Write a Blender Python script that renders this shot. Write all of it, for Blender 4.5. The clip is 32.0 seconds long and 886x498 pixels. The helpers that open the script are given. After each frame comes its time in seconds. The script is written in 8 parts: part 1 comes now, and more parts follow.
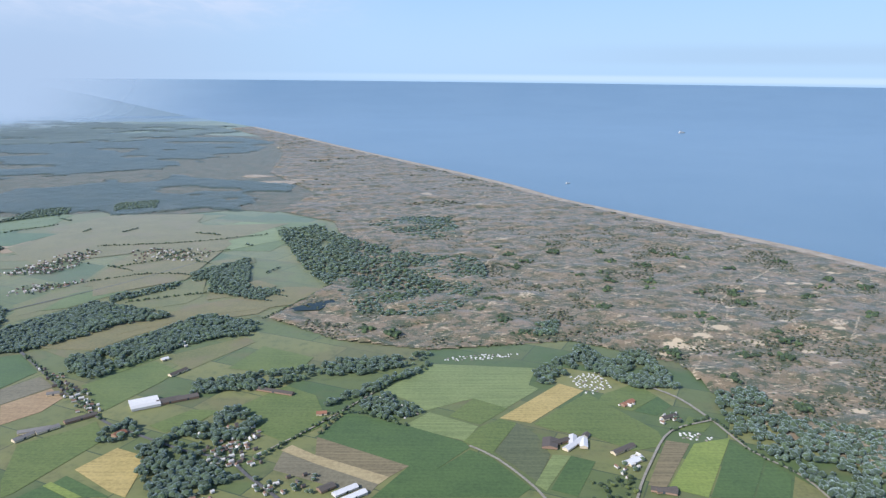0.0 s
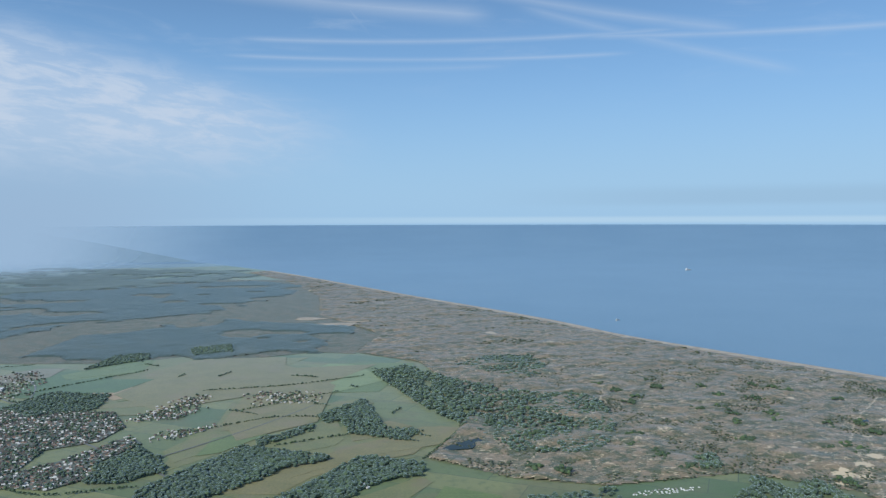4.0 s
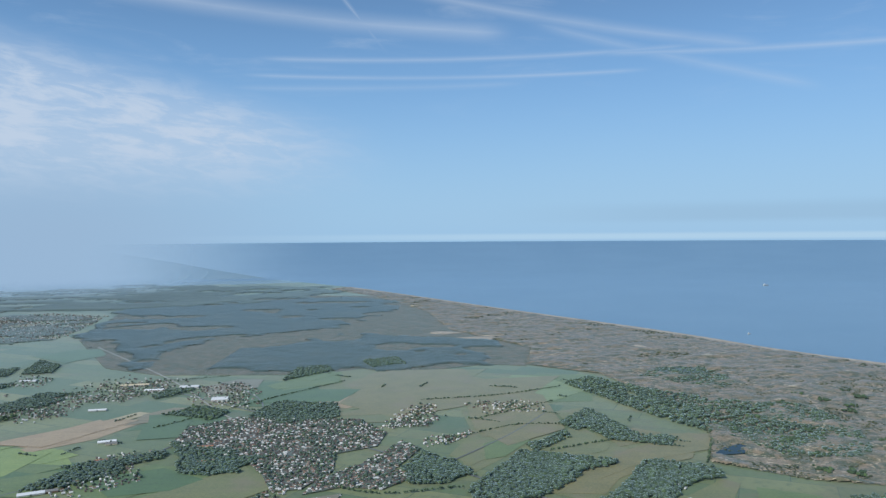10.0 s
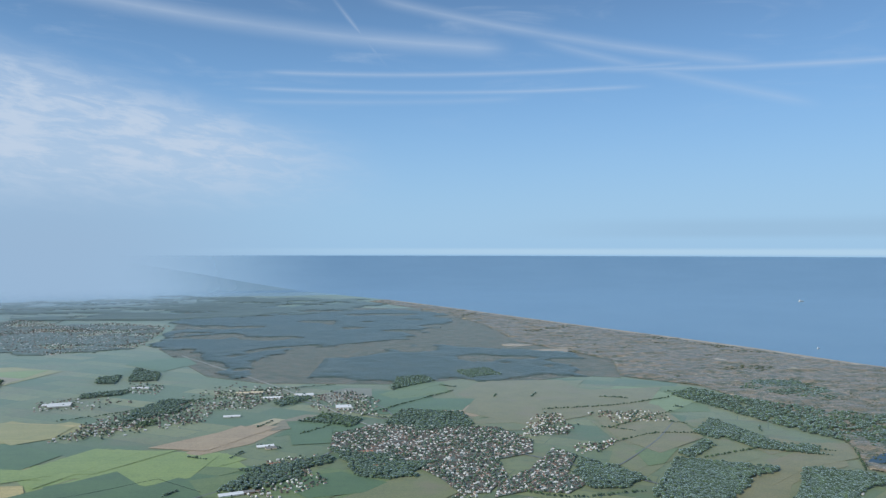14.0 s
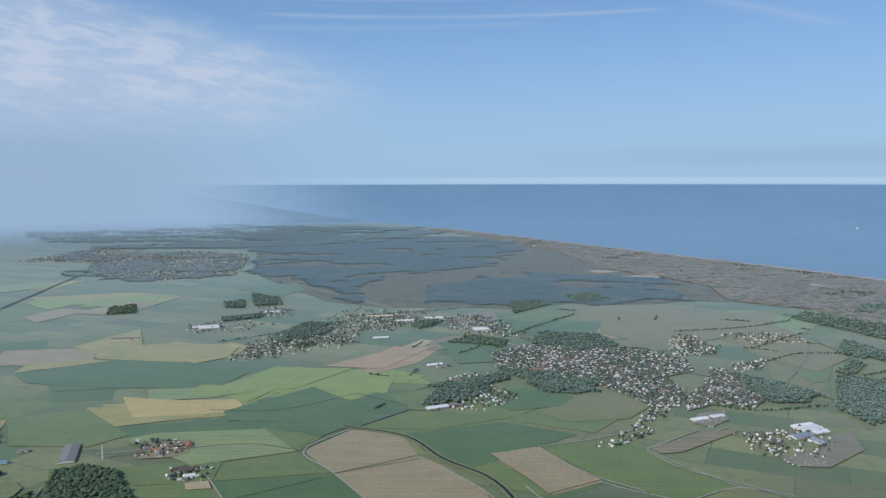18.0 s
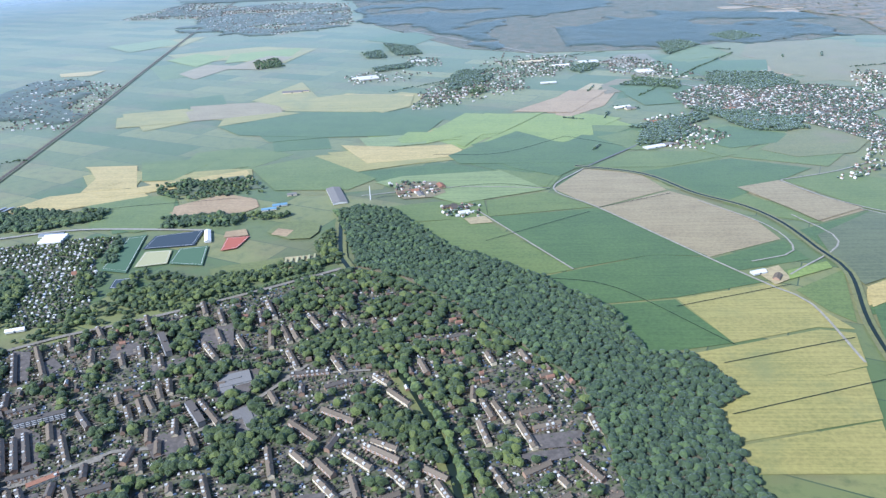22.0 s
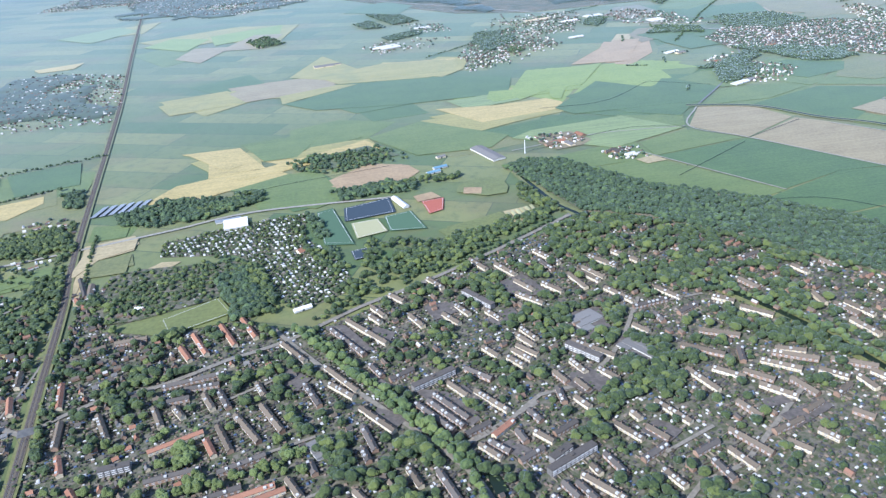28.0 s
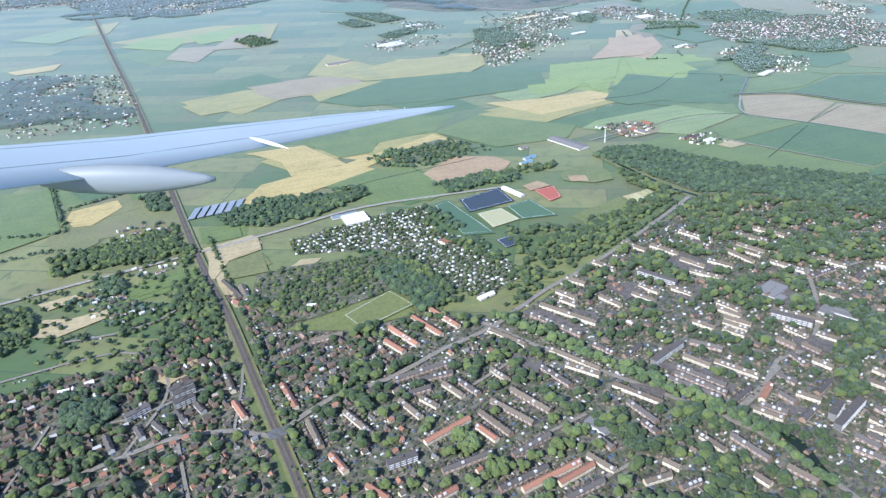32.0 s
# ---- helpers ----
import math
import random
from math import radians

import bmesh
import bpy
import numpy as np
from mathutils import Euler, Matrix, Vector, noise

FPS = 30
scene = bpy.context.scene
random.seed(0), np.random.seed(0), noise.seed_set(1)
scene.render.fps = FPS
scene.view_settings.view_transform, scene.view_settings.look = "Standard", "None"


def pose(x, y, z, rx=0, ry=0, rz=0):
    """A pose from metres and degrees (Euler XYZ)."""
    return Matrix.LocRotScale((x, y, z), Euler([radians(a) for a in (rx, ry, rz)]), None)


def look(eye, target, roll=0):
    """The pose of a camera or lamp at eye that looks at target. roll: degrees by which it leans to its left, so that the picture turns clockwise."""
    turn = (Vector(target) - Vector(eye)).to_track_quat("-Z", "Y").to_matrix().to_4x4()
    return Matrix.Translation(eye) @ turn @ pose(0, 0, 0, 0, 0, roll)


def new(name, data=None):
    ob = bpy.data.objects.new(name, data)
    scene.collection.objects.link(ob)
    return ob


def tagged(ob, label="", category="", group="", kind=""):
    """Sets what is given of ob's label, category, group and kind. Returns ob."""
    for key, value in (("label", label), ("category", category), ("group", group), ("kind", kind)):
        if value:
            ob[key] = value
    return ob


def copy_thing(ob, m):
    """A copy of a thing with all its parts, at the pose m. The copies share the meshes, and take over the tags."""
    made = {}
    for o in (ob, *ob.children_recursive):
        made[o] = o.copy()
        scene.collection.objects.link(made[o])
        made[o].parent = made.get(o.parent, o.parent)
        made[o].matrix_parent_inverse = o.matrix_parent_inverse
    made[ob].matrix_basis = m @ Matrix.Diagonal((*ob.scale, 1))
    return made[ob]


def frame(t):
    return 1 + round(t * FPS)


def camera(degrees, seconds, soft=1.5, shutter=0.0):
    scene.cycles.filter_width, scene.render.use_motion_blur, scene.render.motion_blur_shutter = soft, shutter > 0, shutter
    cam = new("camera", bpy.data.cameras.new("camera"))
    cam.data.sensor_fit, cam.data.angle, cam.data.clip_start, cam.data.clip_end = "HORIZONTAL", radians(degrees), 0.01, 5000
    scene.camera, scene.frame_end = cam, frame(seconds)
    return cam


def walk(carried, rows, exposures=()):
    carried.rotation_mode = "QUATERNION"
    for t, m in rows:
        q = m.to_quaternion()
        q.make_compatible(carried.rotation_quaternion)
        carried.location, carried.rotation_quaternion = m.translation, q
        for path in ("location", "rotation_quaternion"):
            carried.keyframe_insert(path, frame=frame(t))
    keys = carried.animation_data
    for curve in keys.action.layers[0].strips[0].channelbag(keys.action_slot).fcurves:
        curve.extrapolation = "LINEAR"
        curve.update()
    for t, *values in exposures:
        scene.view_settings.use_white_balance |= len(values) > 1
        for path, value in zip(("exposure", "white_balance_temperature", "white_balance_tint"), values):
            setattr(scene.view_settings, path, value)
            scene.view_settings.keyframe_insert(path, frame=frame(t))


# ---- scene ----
cam = camera(61.6, 32.0, 1.35)
PATH = [
    (0, (-0.053, -3.115, 165.06), (-0.041, -1.168, 164.605), 0.6),
    (0.5, (-15.664, -5.815, 165.275), (-15.639, -3.855, 164.874), 0.4),
    (1, (-31.344, -8.399, 165.47), (-31.305, -6.43, 165.123), 0.2),
    (1.5, (-47.087, -10.881, 165.646), (-47.032, -8.904, 165.351), 0.0),
    (2, (-62.886, -13.272, 165.802), (-62.82, -11.289, 165.557), -0.1),
    (2.5, (-78.736, -15.584, 165.939), (-78.661, -13.595, 165.742), -0.1),
    (3, (-94.63, -17.827, 166.056), (-94.551, -15.834, 165.903), -0.1),
    (3.5, (-110.564, -20.01, 166.154), (-110.482, -18.015, 166.041), -0.1),
    (4, (-126.531, -22.144, 166.233), (-126.452, -20.147, 166.151), -0.2),
    (4.5, (-142.527, -24.236, 166.293), (-142.454, -22.238, 166.231), -0.4),
    (6.5, (-206.698, -32.351, 166.35), (-206.653, -30.352, 166.308), -1.0),
    (7, (-222.765, -34.35, 166.32), (-222.723, -32.351, 166.28), -1.1),
    (7.5, (-238.833, -36.349, 166.274), (-238.797, -34.349, 166.235), -1.0),
    (8, (-254.899, -38.351, 166.211), (-254.864, -36.352, 166.174), -0.9),
    (8.5, (-270.958, -40.362, 166.133), (-270.926, -38.363, 166.098), -0.6),
    (9, (-287.007, -42.385, 166.04), (-286.975, -40.386, 166.004), -0.4),
    (9.5, (-303.043, -44.423, 165.932), (-303.012, -42.423, 165.897), -0.4),
    (10, (-319.062, -46.478, 165.811), (-319.031, -44.478, 165.775), -0.4),
    (10.5, (-335.062, -48.552, 165.677), (-335.03, -46.553, 165.641), -0.4),
    (11, (-351.04, -50.646, 165.53), (-351.007, -48.647, 165.497), -0.4),
    (11.5, (-366.992, -52.762, 165.372), (-366.959, -50.762, 165.346), -0.3),
    (12, (-382.917, -54.898, 165.204), (-382.883, -52.899, 165.186), -0.2),
    (12.5, (-398.812, -57.055, 165.027), (-398.779, -55.056, 165.018), -0.0),
    (13, (-414.676, -59.232, 164.841), (-414.642, -57.232, 164.84), 0.1),
    (13.5, (-430.506, -61.426, 164.647), (-430.471, -59.426, 164.649), 0.1),
    (14, (-446.3, -63.636, 164.447), (-446.265, -61.636, 164.449), 0.1),
    (14.5, (-462.058, -65.858, 164.241), (-462.028, -63.859, 164.241), 0.1),
    (16.5, (-524.693, -74.798, 163.388), (-524.676, -72.798, 163.372), -0.1),
    (17, (-540.249, -77.021, 163.174), (-540.238, -75.021, 163.131), -0.1),
    (17.5, (-555.763, -79.227, 162.961), (-555.761, -77.229, 162.864), -0.1),
    (18, (-571.234, -81.41, 162.752), (-571.247, -79.419, 162.564), -0.1),
    (18.5, (-586.662, -83.562, 162.548), (-586.694, -81.585, 162.243), -0.1),
    (19, (-602.048, -85.675, 162.351), (-602.107, -83.722, 161.922), -0.3),
    (19.5, (-617.391, -87.74, 162.161), (-617.48, -85.818, 161.615), -0.6),
    (20, (-632.693, -89.748, 161.981), (-632.807, -87.858, 161.338), -1.3),
    (20.5, (-647.953, -91.69, 161.812), (-648.089, -89.827, 161.097), -1.8),
    (21, (-663.173, -93.555, 161.656), (-663.32, -91.713, 160.89), -2.3),
    (21.5, (-678.354, -95.331, 161.515), (-678.506, -93.504, 160.716), -2.6),
    (22, (-693.497, -97.008, 161.389), (-693.645, -95.19, 160.57), -2.8),
    (22.5, (-708.603, -98.573, 161.282), (-708.741, -96.762, 160.445), -2.8),
    (23, (-723.674, -100.014, 161.195), (-723.796, -98.209, 160.342), -3.0),
    (23.5, (-738.711, -101.317, 161.13), (-738.814, -99.518, 160.262), -3.3),
    (24, (-753.717, -102.468, 161.089), (-753.802, -100.675, 160.207), -3.7),
    (24.5, (-768.694, -103.453, 161.073), (-768.758, -101.663, 160.182), -4.2),
    (25, (-783.644, -104.257, 161.085), (-783.683, -102.47, 160.186), -4.5),
    (25.5, (-798.569, -104.864, 161.127), (-798.576, -103.079, 160.223), -4.6),
    (27.5, (-858.08, -104.991, 161.636), (-857.942, -103.21, 160.737), -5.0),
    (28, (-872.927, -104.36, 161.859), (-872.758, -102.578, 160.966), -5.2),
    (28.5, (-887.767, -103.425, 162.126), (-887.569, -101.645, 161.237), -5.4),
    (29, (-902.606, -102.169, 162.438), (-902.376, -100.39, 161.553), -5.4),
    (29.5, (-917.446, -100.569, 162.799), (-917.183, -98.796, 161.912), -5.4),
    (30, (-932.292, -98.606, 163.209), (-931.999, -96.839, 162.32), -5.4),
    (30.5, (-947.149, -96.258, 163.673), (-946.827, -94.497, 162.78), -5.3),
    (31, (-962.021, -93.503, 164.192), (-961.668, -91.75, 163.295), -4.9),
    (31.5, (-976.912, -90.318, 164.769), (-976.527, -88.575, 163.866), -4.5),
    (32, (-991.828, -86.68, 165.407), (-991.402, -84.948, 164.502), -3.9),
]
walk(cam, [(t, look(eye, target, roll)) for t, eye, target, roll in PATH],
     [(t, stops, kelvin, tint) for t, stops, kelvin, tint in ((0, 0.52, 5960, 14), (1, 0.45, 5950, 13), (2, 0.34, 5920, 11), (3, 0.22, 5860, 8), (4.5, 0.14, 5780, 5), (16.5, 0.14, 5780, 5), (17.5, 0.07, 5820, 8),
                                                             (18.5, 0.11, 5850, 11), (19, 0.26, 5850, 12), (20, 0.62, 5560, 13), (21, 0.85, 5380, 12.5), (23, 1.06, 5370, 13), (32, 1.05, 5430, 13.5))])

# The whole country is laid out at about 0.3 of its true size: K turns true metres into units.
K = 0.3

# ---- world and sun ----
SUN_AZ, SUN_EL = radians(229), radians(38)
world = bpy.data.worlds.new("sky")
scene.world = world
world.use_nodes = True
wn, wl = world.node_tree.nodes, world.node_tree.links
wn.clear()


def wnode(kind, **values):
    n = wn.new(kind)
    for key, value in values.items():
        n.inputs[key].default_value = value
    return n


def wmath(op, a, b=None, c=None, clamp=False):
    n = wn.new("ShaderNodeMath")
    n.operation, n.use_clamp = op, clamp
    for i, v in enumerate((a, b, c)):
        if v is None:
            continue
        if isinstance(v, (int, float)):
            n.inputs[i].default_value = v
        else:
            wl.new(v, n.inputs[i])
    return n.outputs[0]


def wmix(fac, a, b):
    n = wn.new("ShaderNodeMix")
    n.data_type = "RGBA"
    for i, v in ((0, fac), (6, a), (7, b)):
        if isinstance(v, (tuple, float, int)):
            n.inputs[i].default_value = v
        else:
            wl.new(v, n.inputs[i])
    return n.outputs[2]


def wramp(value, low, high):
    n = wn.new("ShaderNodeMapRange")
    n.interpolation_type = "SMOOTHSTEP"
    wl.new(value, n.inputs[0])
    n.inputs[1].default_value, n.inputs[2].default_value = low, high
    return n.outputs[0]


sky = wn.new("ShaderNodeTexSky")
sky.sky_type, sky.sun_disc = "NISHITA", False
sky.sun_elevation, sky.sun_rotation = SUN_EL, SUN_AZ
sky.altitude, sky.air_density, sky.dust_density, sky.ozone_density = 300, 1.0, 0.8, 3.0
coord = wn.new("ShaderNodeTexCoord")
split = wn.new("ShaderNodeSeparateXYZ")
wl.new(coord.outputs["Generated"], split.inputs[0])
sx, sy, sz = split.outputs
azim = wmath("ARCTAN2", sx, sy)                      # 0 ahead over the sea, plus to the east of it
elev = wmath("ARCSINE", sz)

# cirrus veil and ribbed cloud over the land end of the coast
place = wn.new("ShaderNodeCombineXYZ")
wl.new(wmath("MULTIPLY", azim, 3.0), place.inputs[0])
wl.new(wmath("MULTIPLY", elev, 16.0), place.inputs[1])
veil = wnode("ShaderNodeTexNoise", Scale=1.7, Detail=6.0, Roughness=0.6, Distortion=0.6)
wl.new(place.outputs[0], veil.inputs["Vector"])
ribs = wnode("ShaderNodeTexNoise", Scale=1.0, Detail=6.0, Roughness=0.62, Distortion=0.35)
row_place = wn.new("ShaderNodeCombineXYZ")
wl.new(wmath("MULTIPLY", azim, 17.0), row_place.inputs[0])
wl.new(wmath("ADD", wmath("MULTIPLY", elev, 62.0), wmath("MULTIPLY", azim, 6.0)), row_place.inputs[1])
wl.new(row_place.outputs[0], ribs.inputs["Vector"])
lean = wmath("ADD", elev, wmath("MULTIPLY", wmath("ADD", azim, 0.54), 0.22))
bank = wmath("MULTIPLY", wramp(azim, -0.02, -0.30), wmath("MULTIPLY", wramp(elev, 0.03, 0.12), wramp(lean, 0.265, 0.195)))
bank = wmath("MULTIPLY", bank, wmath("ADD", 0.46, wmath("MULTIPLY", wramp(ribs.outputs[0], 0.40, 0.64), 0.44)))
cirrus = wmath("MULTIPLY", wramp(veil.outputs[0], 0.5, 0.85), wmath("MULTIPLY", wramp(elev, 0.10, 0.28), 0.34))


def trail(a0, e0, a1, e1, width, strength):
    """A condensation trail from one heading and height to another, in radians."""
    slope = (e1 - e0) / (a1 - a0)
    off = wmath("ABSOLUTE", wmath("SUBTRACT", elev, wmath("ADD", e0 - slope * a0, wmath("MULTIPLY", azim, slope))))
    across = wmath("POWER", wmath("SUBTRACT", 1.0, wmath("MULTIPLY", off, 1.0 / width), clamp=True), 1.6)
    lo, hi = min(a0, a1), max(a0, a1)
    along = wmath("MULTIPLY", wramp(azim, lo, lo + 0.06), wramp(azim, hi, hi - 0.06))
    return wmath("MULTIPLY", wmath("MULTIPLY", across, along), wmath("MULTIPLY", wmath("ADD", 0.25, veil.outputs[0]), strength))


cover = wmath("MAXIMUM", bank, cirrus)
for row in ((-0.60, 0.310, 0.12, 0.262, 0.019, 0.5), (-0.15, 0.345, -0.05, 0.232, 0.007, 0.55), (-0.24, 0.228, 0.36, 0.236, 0.006, 0.42),
            (-0.26, 0.207, 0.30, 0.210, 0.005, 0.4), (-0.10, 0.330, 0.44, 0.224, 0.013, 0.4), (-0.28, 0.190, 0.14, 0.200, 0.007, 0.22),
            (0.12, 0.28, 0.50, 0.17, 0.012, 0.3), (0.19, 0.25, 0.215, 0.215, 0.004, 0.4), (0.20, 0.235, 0.62, 0.215, 0.007, 0.45)):
    cover = wmath("MAXIMUM", cover, trail(*row))
# a thin bright cloud bank on the horizon of the sea, lost in haze over the land
rim = wmath("MULTIPLY", wmath("MULTIPLY", wramp(elev, -0.0075, -0.004), wramp(elev, 0.004, -0.001)), wramp(azim, -0.40, 0.2))
smoke = wmath("MULTIPLY", wmath("MULTIPLY", wramp(elev, 0.012, 0.022), wramp(elev, 0.046, 0.030)), wmath("MULTIPLY", wramp(azim, 0.05, 0.4), 0.16))
murk = wmath("MULTIPLY", wramp(elev, 0.42, -0.02), 0.94)   # haze that whitens the low sky
tinted = wmix(murk, sky.outputs[0], wmix(wramp(elev, 0.0, 0.30), (4.1, 5.9, 7.7, 1), (2.5, 4.8, 8.3, 1)))
dull = wmath("MULTIPLY", wramp(azim, -0.05, -0.50), wramp(elev, 0.20, 0.0))
tinted = wmix(wmath("MULTIPLY", dull, 0.8), tinted, (3.75, 4.75, 6.1, 1))
tinted = wmix(smoke, tinted, (2.4, 3.0, 3.8, 1))
tinted = wmix(cover, tinted, (6.3, 6.7, 7.5, 1))
tinted = wmix(wmath("MULTIPLY", rim, 0.55), tinted, (6.0, 7.2, 8.0, 1))
back = wnode("ShaderNodeBackground", Strength=0.085)
wl.new(tinted, back.inputs[0])
wl.new(back.outputs[0], wn.new("ShaderNodeOutputWorld").inputs[0])

sun = new("sun", bpy.data.lights.new("sun", "SUN"))
sun.data.energy, sun.data.angle, sun.data.color = 3.1, radians(0.6), (1.0, 0.93, 0.82)
to_sun = Vector((math.sin(SUN_AZ) * math.cos(SUN_EL), math.cos(SUN_AZ) * math.cos(SUN_EL), math.sin(SUN_EL)))
sun.matrix_world = look(to_sun * 2000, (0, 0, 0))

# ---- materials ----
MATS = {}


class Shader:
    """A small builder for one node material; positions are in world units."""

    def __init__(self, name, rough=0.9, coat=0.0):
        self.m = bpy.data.materials.new(name)
        self.m.use_nodes = True
        self.n, self.l = self.m.node_tree.nodes, self.m.node_tree.links
        self.bsdf = self.n["Principled BSDF"]
        self.bsdf.inputs["Roughness"].default_value = rough
        self.bsdf.inputs["Coat Weight"].default_value = coat
        self.bsdf.inputs["Coat Roughness"].default_value = 0.25
        self.bsdf.inputs["Coat IOR"].default_value = 1.38
        self.where = self.n.new("ShaderNodeNewGeometry").outputs["Position"]
        MATS[name] = self.m

    def put(self, value, socket):
        if isinstance(value, (int, float)):
            socket.default_value = value
        elif isinstance(value, tuple):
            socket.default_value = (*value, 1.0)[:4] if len(value) == 3 and socket.type == "RGBA" else value
        else:
            self.l.new(value, socket)

    def noise(self, scale, detail=4.0, rough=0.55, stretch=None, turn=0.0, distort=0.0):
        n = self.n.new("ShaderNodeTexNoise")
        n.inputs["Scale"].default_value, n.inputs["Detail"].default_value = scale, detail
        n.inputs["Roughness"].default_value, n.inputs["Distortion"].default_value = rough, distort
        vec = self.where
        if stretch or turn:
            m = self.n.new("ShaderNodeMapping")
            m.inputs["Rotation"].default_value = (0, 0, turn)
            m.inputs["Scale"].default_value = stretch or (1, 1, 1)
            self.l.new(vec, m.inputs[0])
            vec = m.outputs[0]
        self.l.new(vec, n.inputs["Vector"])
        return n.outputs[0]

    def ramp(self, value, low, high):
        n = self.n.new("ShaderNodeMapRange")
        n.interpolation_type = "SMOOTHSTEP"
        self.l.new(value, n.inputs[0])
        n.inputs[1].default_value, n.inputs[2].default_value = low, high
        return n.outputs[0]

    def mix(self, fac, a, b, how="MIX"):
        n = self.n.new("ShaderNodeMix")
        n.data_type, n.blend_type = "RGBA", how
        self.put(fac, n.inputs[0]), self.put(a, n.inputs[6]), self.put(b, n.inputs[7])
        return n.outputs[2]

    def math(self, op, a, b):
        n = self.n.new("ShaderNodeMath")
        n.operation = op
        self.put(a, n.inputs[0]), self.put(b, n.inputs[1])
        return n.outputs[0]

    def random(self):
        return self.n.new("ShaderNodeObjectInfo").outputs["Random"]

    def island(self):
        return self.n.new("ShaderNodeNewGeometry").outputs["Random Per Island"]

    def haze_sheen(self, weight=0.7, rough=0.31, tint=(0.80, 0.90, 0.89)):
        """Stands in for haze: a pale tinted sheen that lightens a surface seen along its plane."""
        self.bsdf.inputs["Sheen Weight"].default_value = weight
        self.bsdf.inputs["Sheen Roughness"].default_value = rough
        self.bsdf.inputs["Sheen Tint"].default_value = (*tint, 1)
        return self

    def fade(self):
        """Haze imitated by transparency: the far rim of land and sea thins out into the sky, most of all up the coast,
        where nothing shows a horizon.
        """
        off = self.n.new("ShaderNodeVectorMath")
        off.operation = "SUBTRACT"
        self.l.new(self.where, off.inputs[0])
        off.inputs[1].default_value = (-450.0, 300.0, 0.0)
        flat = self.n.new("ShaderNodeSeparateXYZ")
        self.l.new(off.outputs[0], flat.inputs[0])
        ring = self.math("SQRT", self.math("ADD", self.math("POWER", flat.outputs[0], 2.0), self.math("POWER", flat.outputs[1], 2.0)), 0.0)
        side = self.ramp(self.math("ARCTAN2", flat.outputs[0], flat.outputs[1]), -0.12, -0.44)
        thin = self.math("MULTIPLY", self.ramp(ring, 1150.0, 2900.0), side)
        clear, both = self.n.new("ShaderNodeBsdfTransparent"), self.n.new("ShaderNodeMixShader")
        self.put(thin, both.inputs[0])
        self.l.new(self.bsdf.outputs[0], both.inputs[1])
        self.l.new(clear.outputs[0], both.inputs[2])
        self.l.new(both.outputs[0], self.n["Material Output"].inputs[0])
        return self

    def colour(self, value):
        self.put(value, self.bsdf.inputs["Base Color"])
        return self

    def bump(self, height, strength=0.4, distance=0.3, both=False):
        n = self.n.new("ShaderNodeBump")
        n.inputs["Strength"].default_value, n.inputs["Distance"].default_value = strength, distance
        self.l.new(height, n.inputs["Height"])
        self.l.new(n.outputs[0], self.bsdf.inputs["Normal"])
        if both:
            self.l.new(n.outputs[0], self.bsdf.inputs["Coat Normal"])
        return self


HAZE_COAT = 0.15       # clear coat whose sky reflection, seen flat along the ground, stands in for haze


def crop(name, low, high, turn=0.0, rows=0.0, patch=None):
    """A farm crop or soil: soft patches, drill rows along one heading and fine grain."""
    s = Shader(name, 0.85, HAZE_COAT).haze_sheen()
    low, high = [tuple(v * 1.06 for v in c) for c in (low, high)]
    low, high = (low[0], low[1], low[2] * 0.78), (high[0], high[1], high[2] * 0.78)
    base = s.mix(s.ramp(s.noise(0.045, 3), 0.35, 0.65), low, high)
    base = s.mix(0.5, base, s.mix(s.ramp(s.noise(0.6, 5, 0.65), 0.3, 0.7), tuple(v * 0.72 for v in low), tuple(v * 1.2 for v in high)))
    lines = s.noise(0.9, 2, 0.5, (0.02, 1.0, 1.0), turn)
    base = s.mix(s.math("MULTIPLY", s.ramp(lines, 0.42, 0.62), rows), base, tuple(v * 1.45 for v in high))
    if patch:
        base = s.mix(s.math("MULTIPLY", s.ramp(s.noise(0.03, 4, 0.6), 0.5, 0.72), 0.7), base, patch)
    s.colour(base).bump(s.noise(2.5, 4), 0.3, 0.1)


crop("grass", (0.094, 0.142, 0.042), (0.138, 0.182, 0.058), 0.4, 0.2)
crop("sports_grass", (0.115, 0.140, 0.052), (0.165, 0.185, 0.068), 0.6, 0.15)
crop("meadow", (0.130, 0.150, 0.062), (0.185, 0.185, 0.080), 0.4, 0.15, (0.21, 0.175, 0.095))
crop("olive_meadow", (0.15, 0.145, 0.062), (0.215, 0.185, 0.085), 0.4, 0.15, (0.23, 0.18, 0.095))
crop("dark_crop", (0.055, 0.105, 0.038), (0.082, 0.142, 0.048), 0.35, 0.18)
crop("dark_soil", (0.082, 0.102, 0.062), (0.112, 0.132, 0.078), 0.9, 0.35)
crop("lime_crop", (0.17, 0.235, 0.060), (0.23, 0.29, 0.080), 0.9, 0.2)
crop("pale_crop", (0.15, 0.20, 0.085), (0.20, 0.25, 0.115), 0.1, 0.4)
crop("straw_green", (0.235, 0.225, 0.080), (0.315, 0.275, 0.108), 0.22, 0.3, (0.21, 0.225, 0.080))
crop("straw", (0.34, 0.27, 0.11), (0.46, 0.36, 0.17), 0.3, 0.3)
crop("mauve_soil", (0.235, 0.185, 0.125), (0.30, 0.245, 0.17), 0.5, 0.3)
crop("salmon_soil", (0.30, 0.205, 0.135), (0.38, 0.27, 0.185), 0.4, 0.2)
crop("brown_soil", (0.15, 0.125, 0.085), (0.21, 0.175, 0.12), 0.5, 0.5)
crop("grey_soil", (0.16, 0.145, 0.115), (0.21, 0.19, 0.155), 0.5, 0.2)
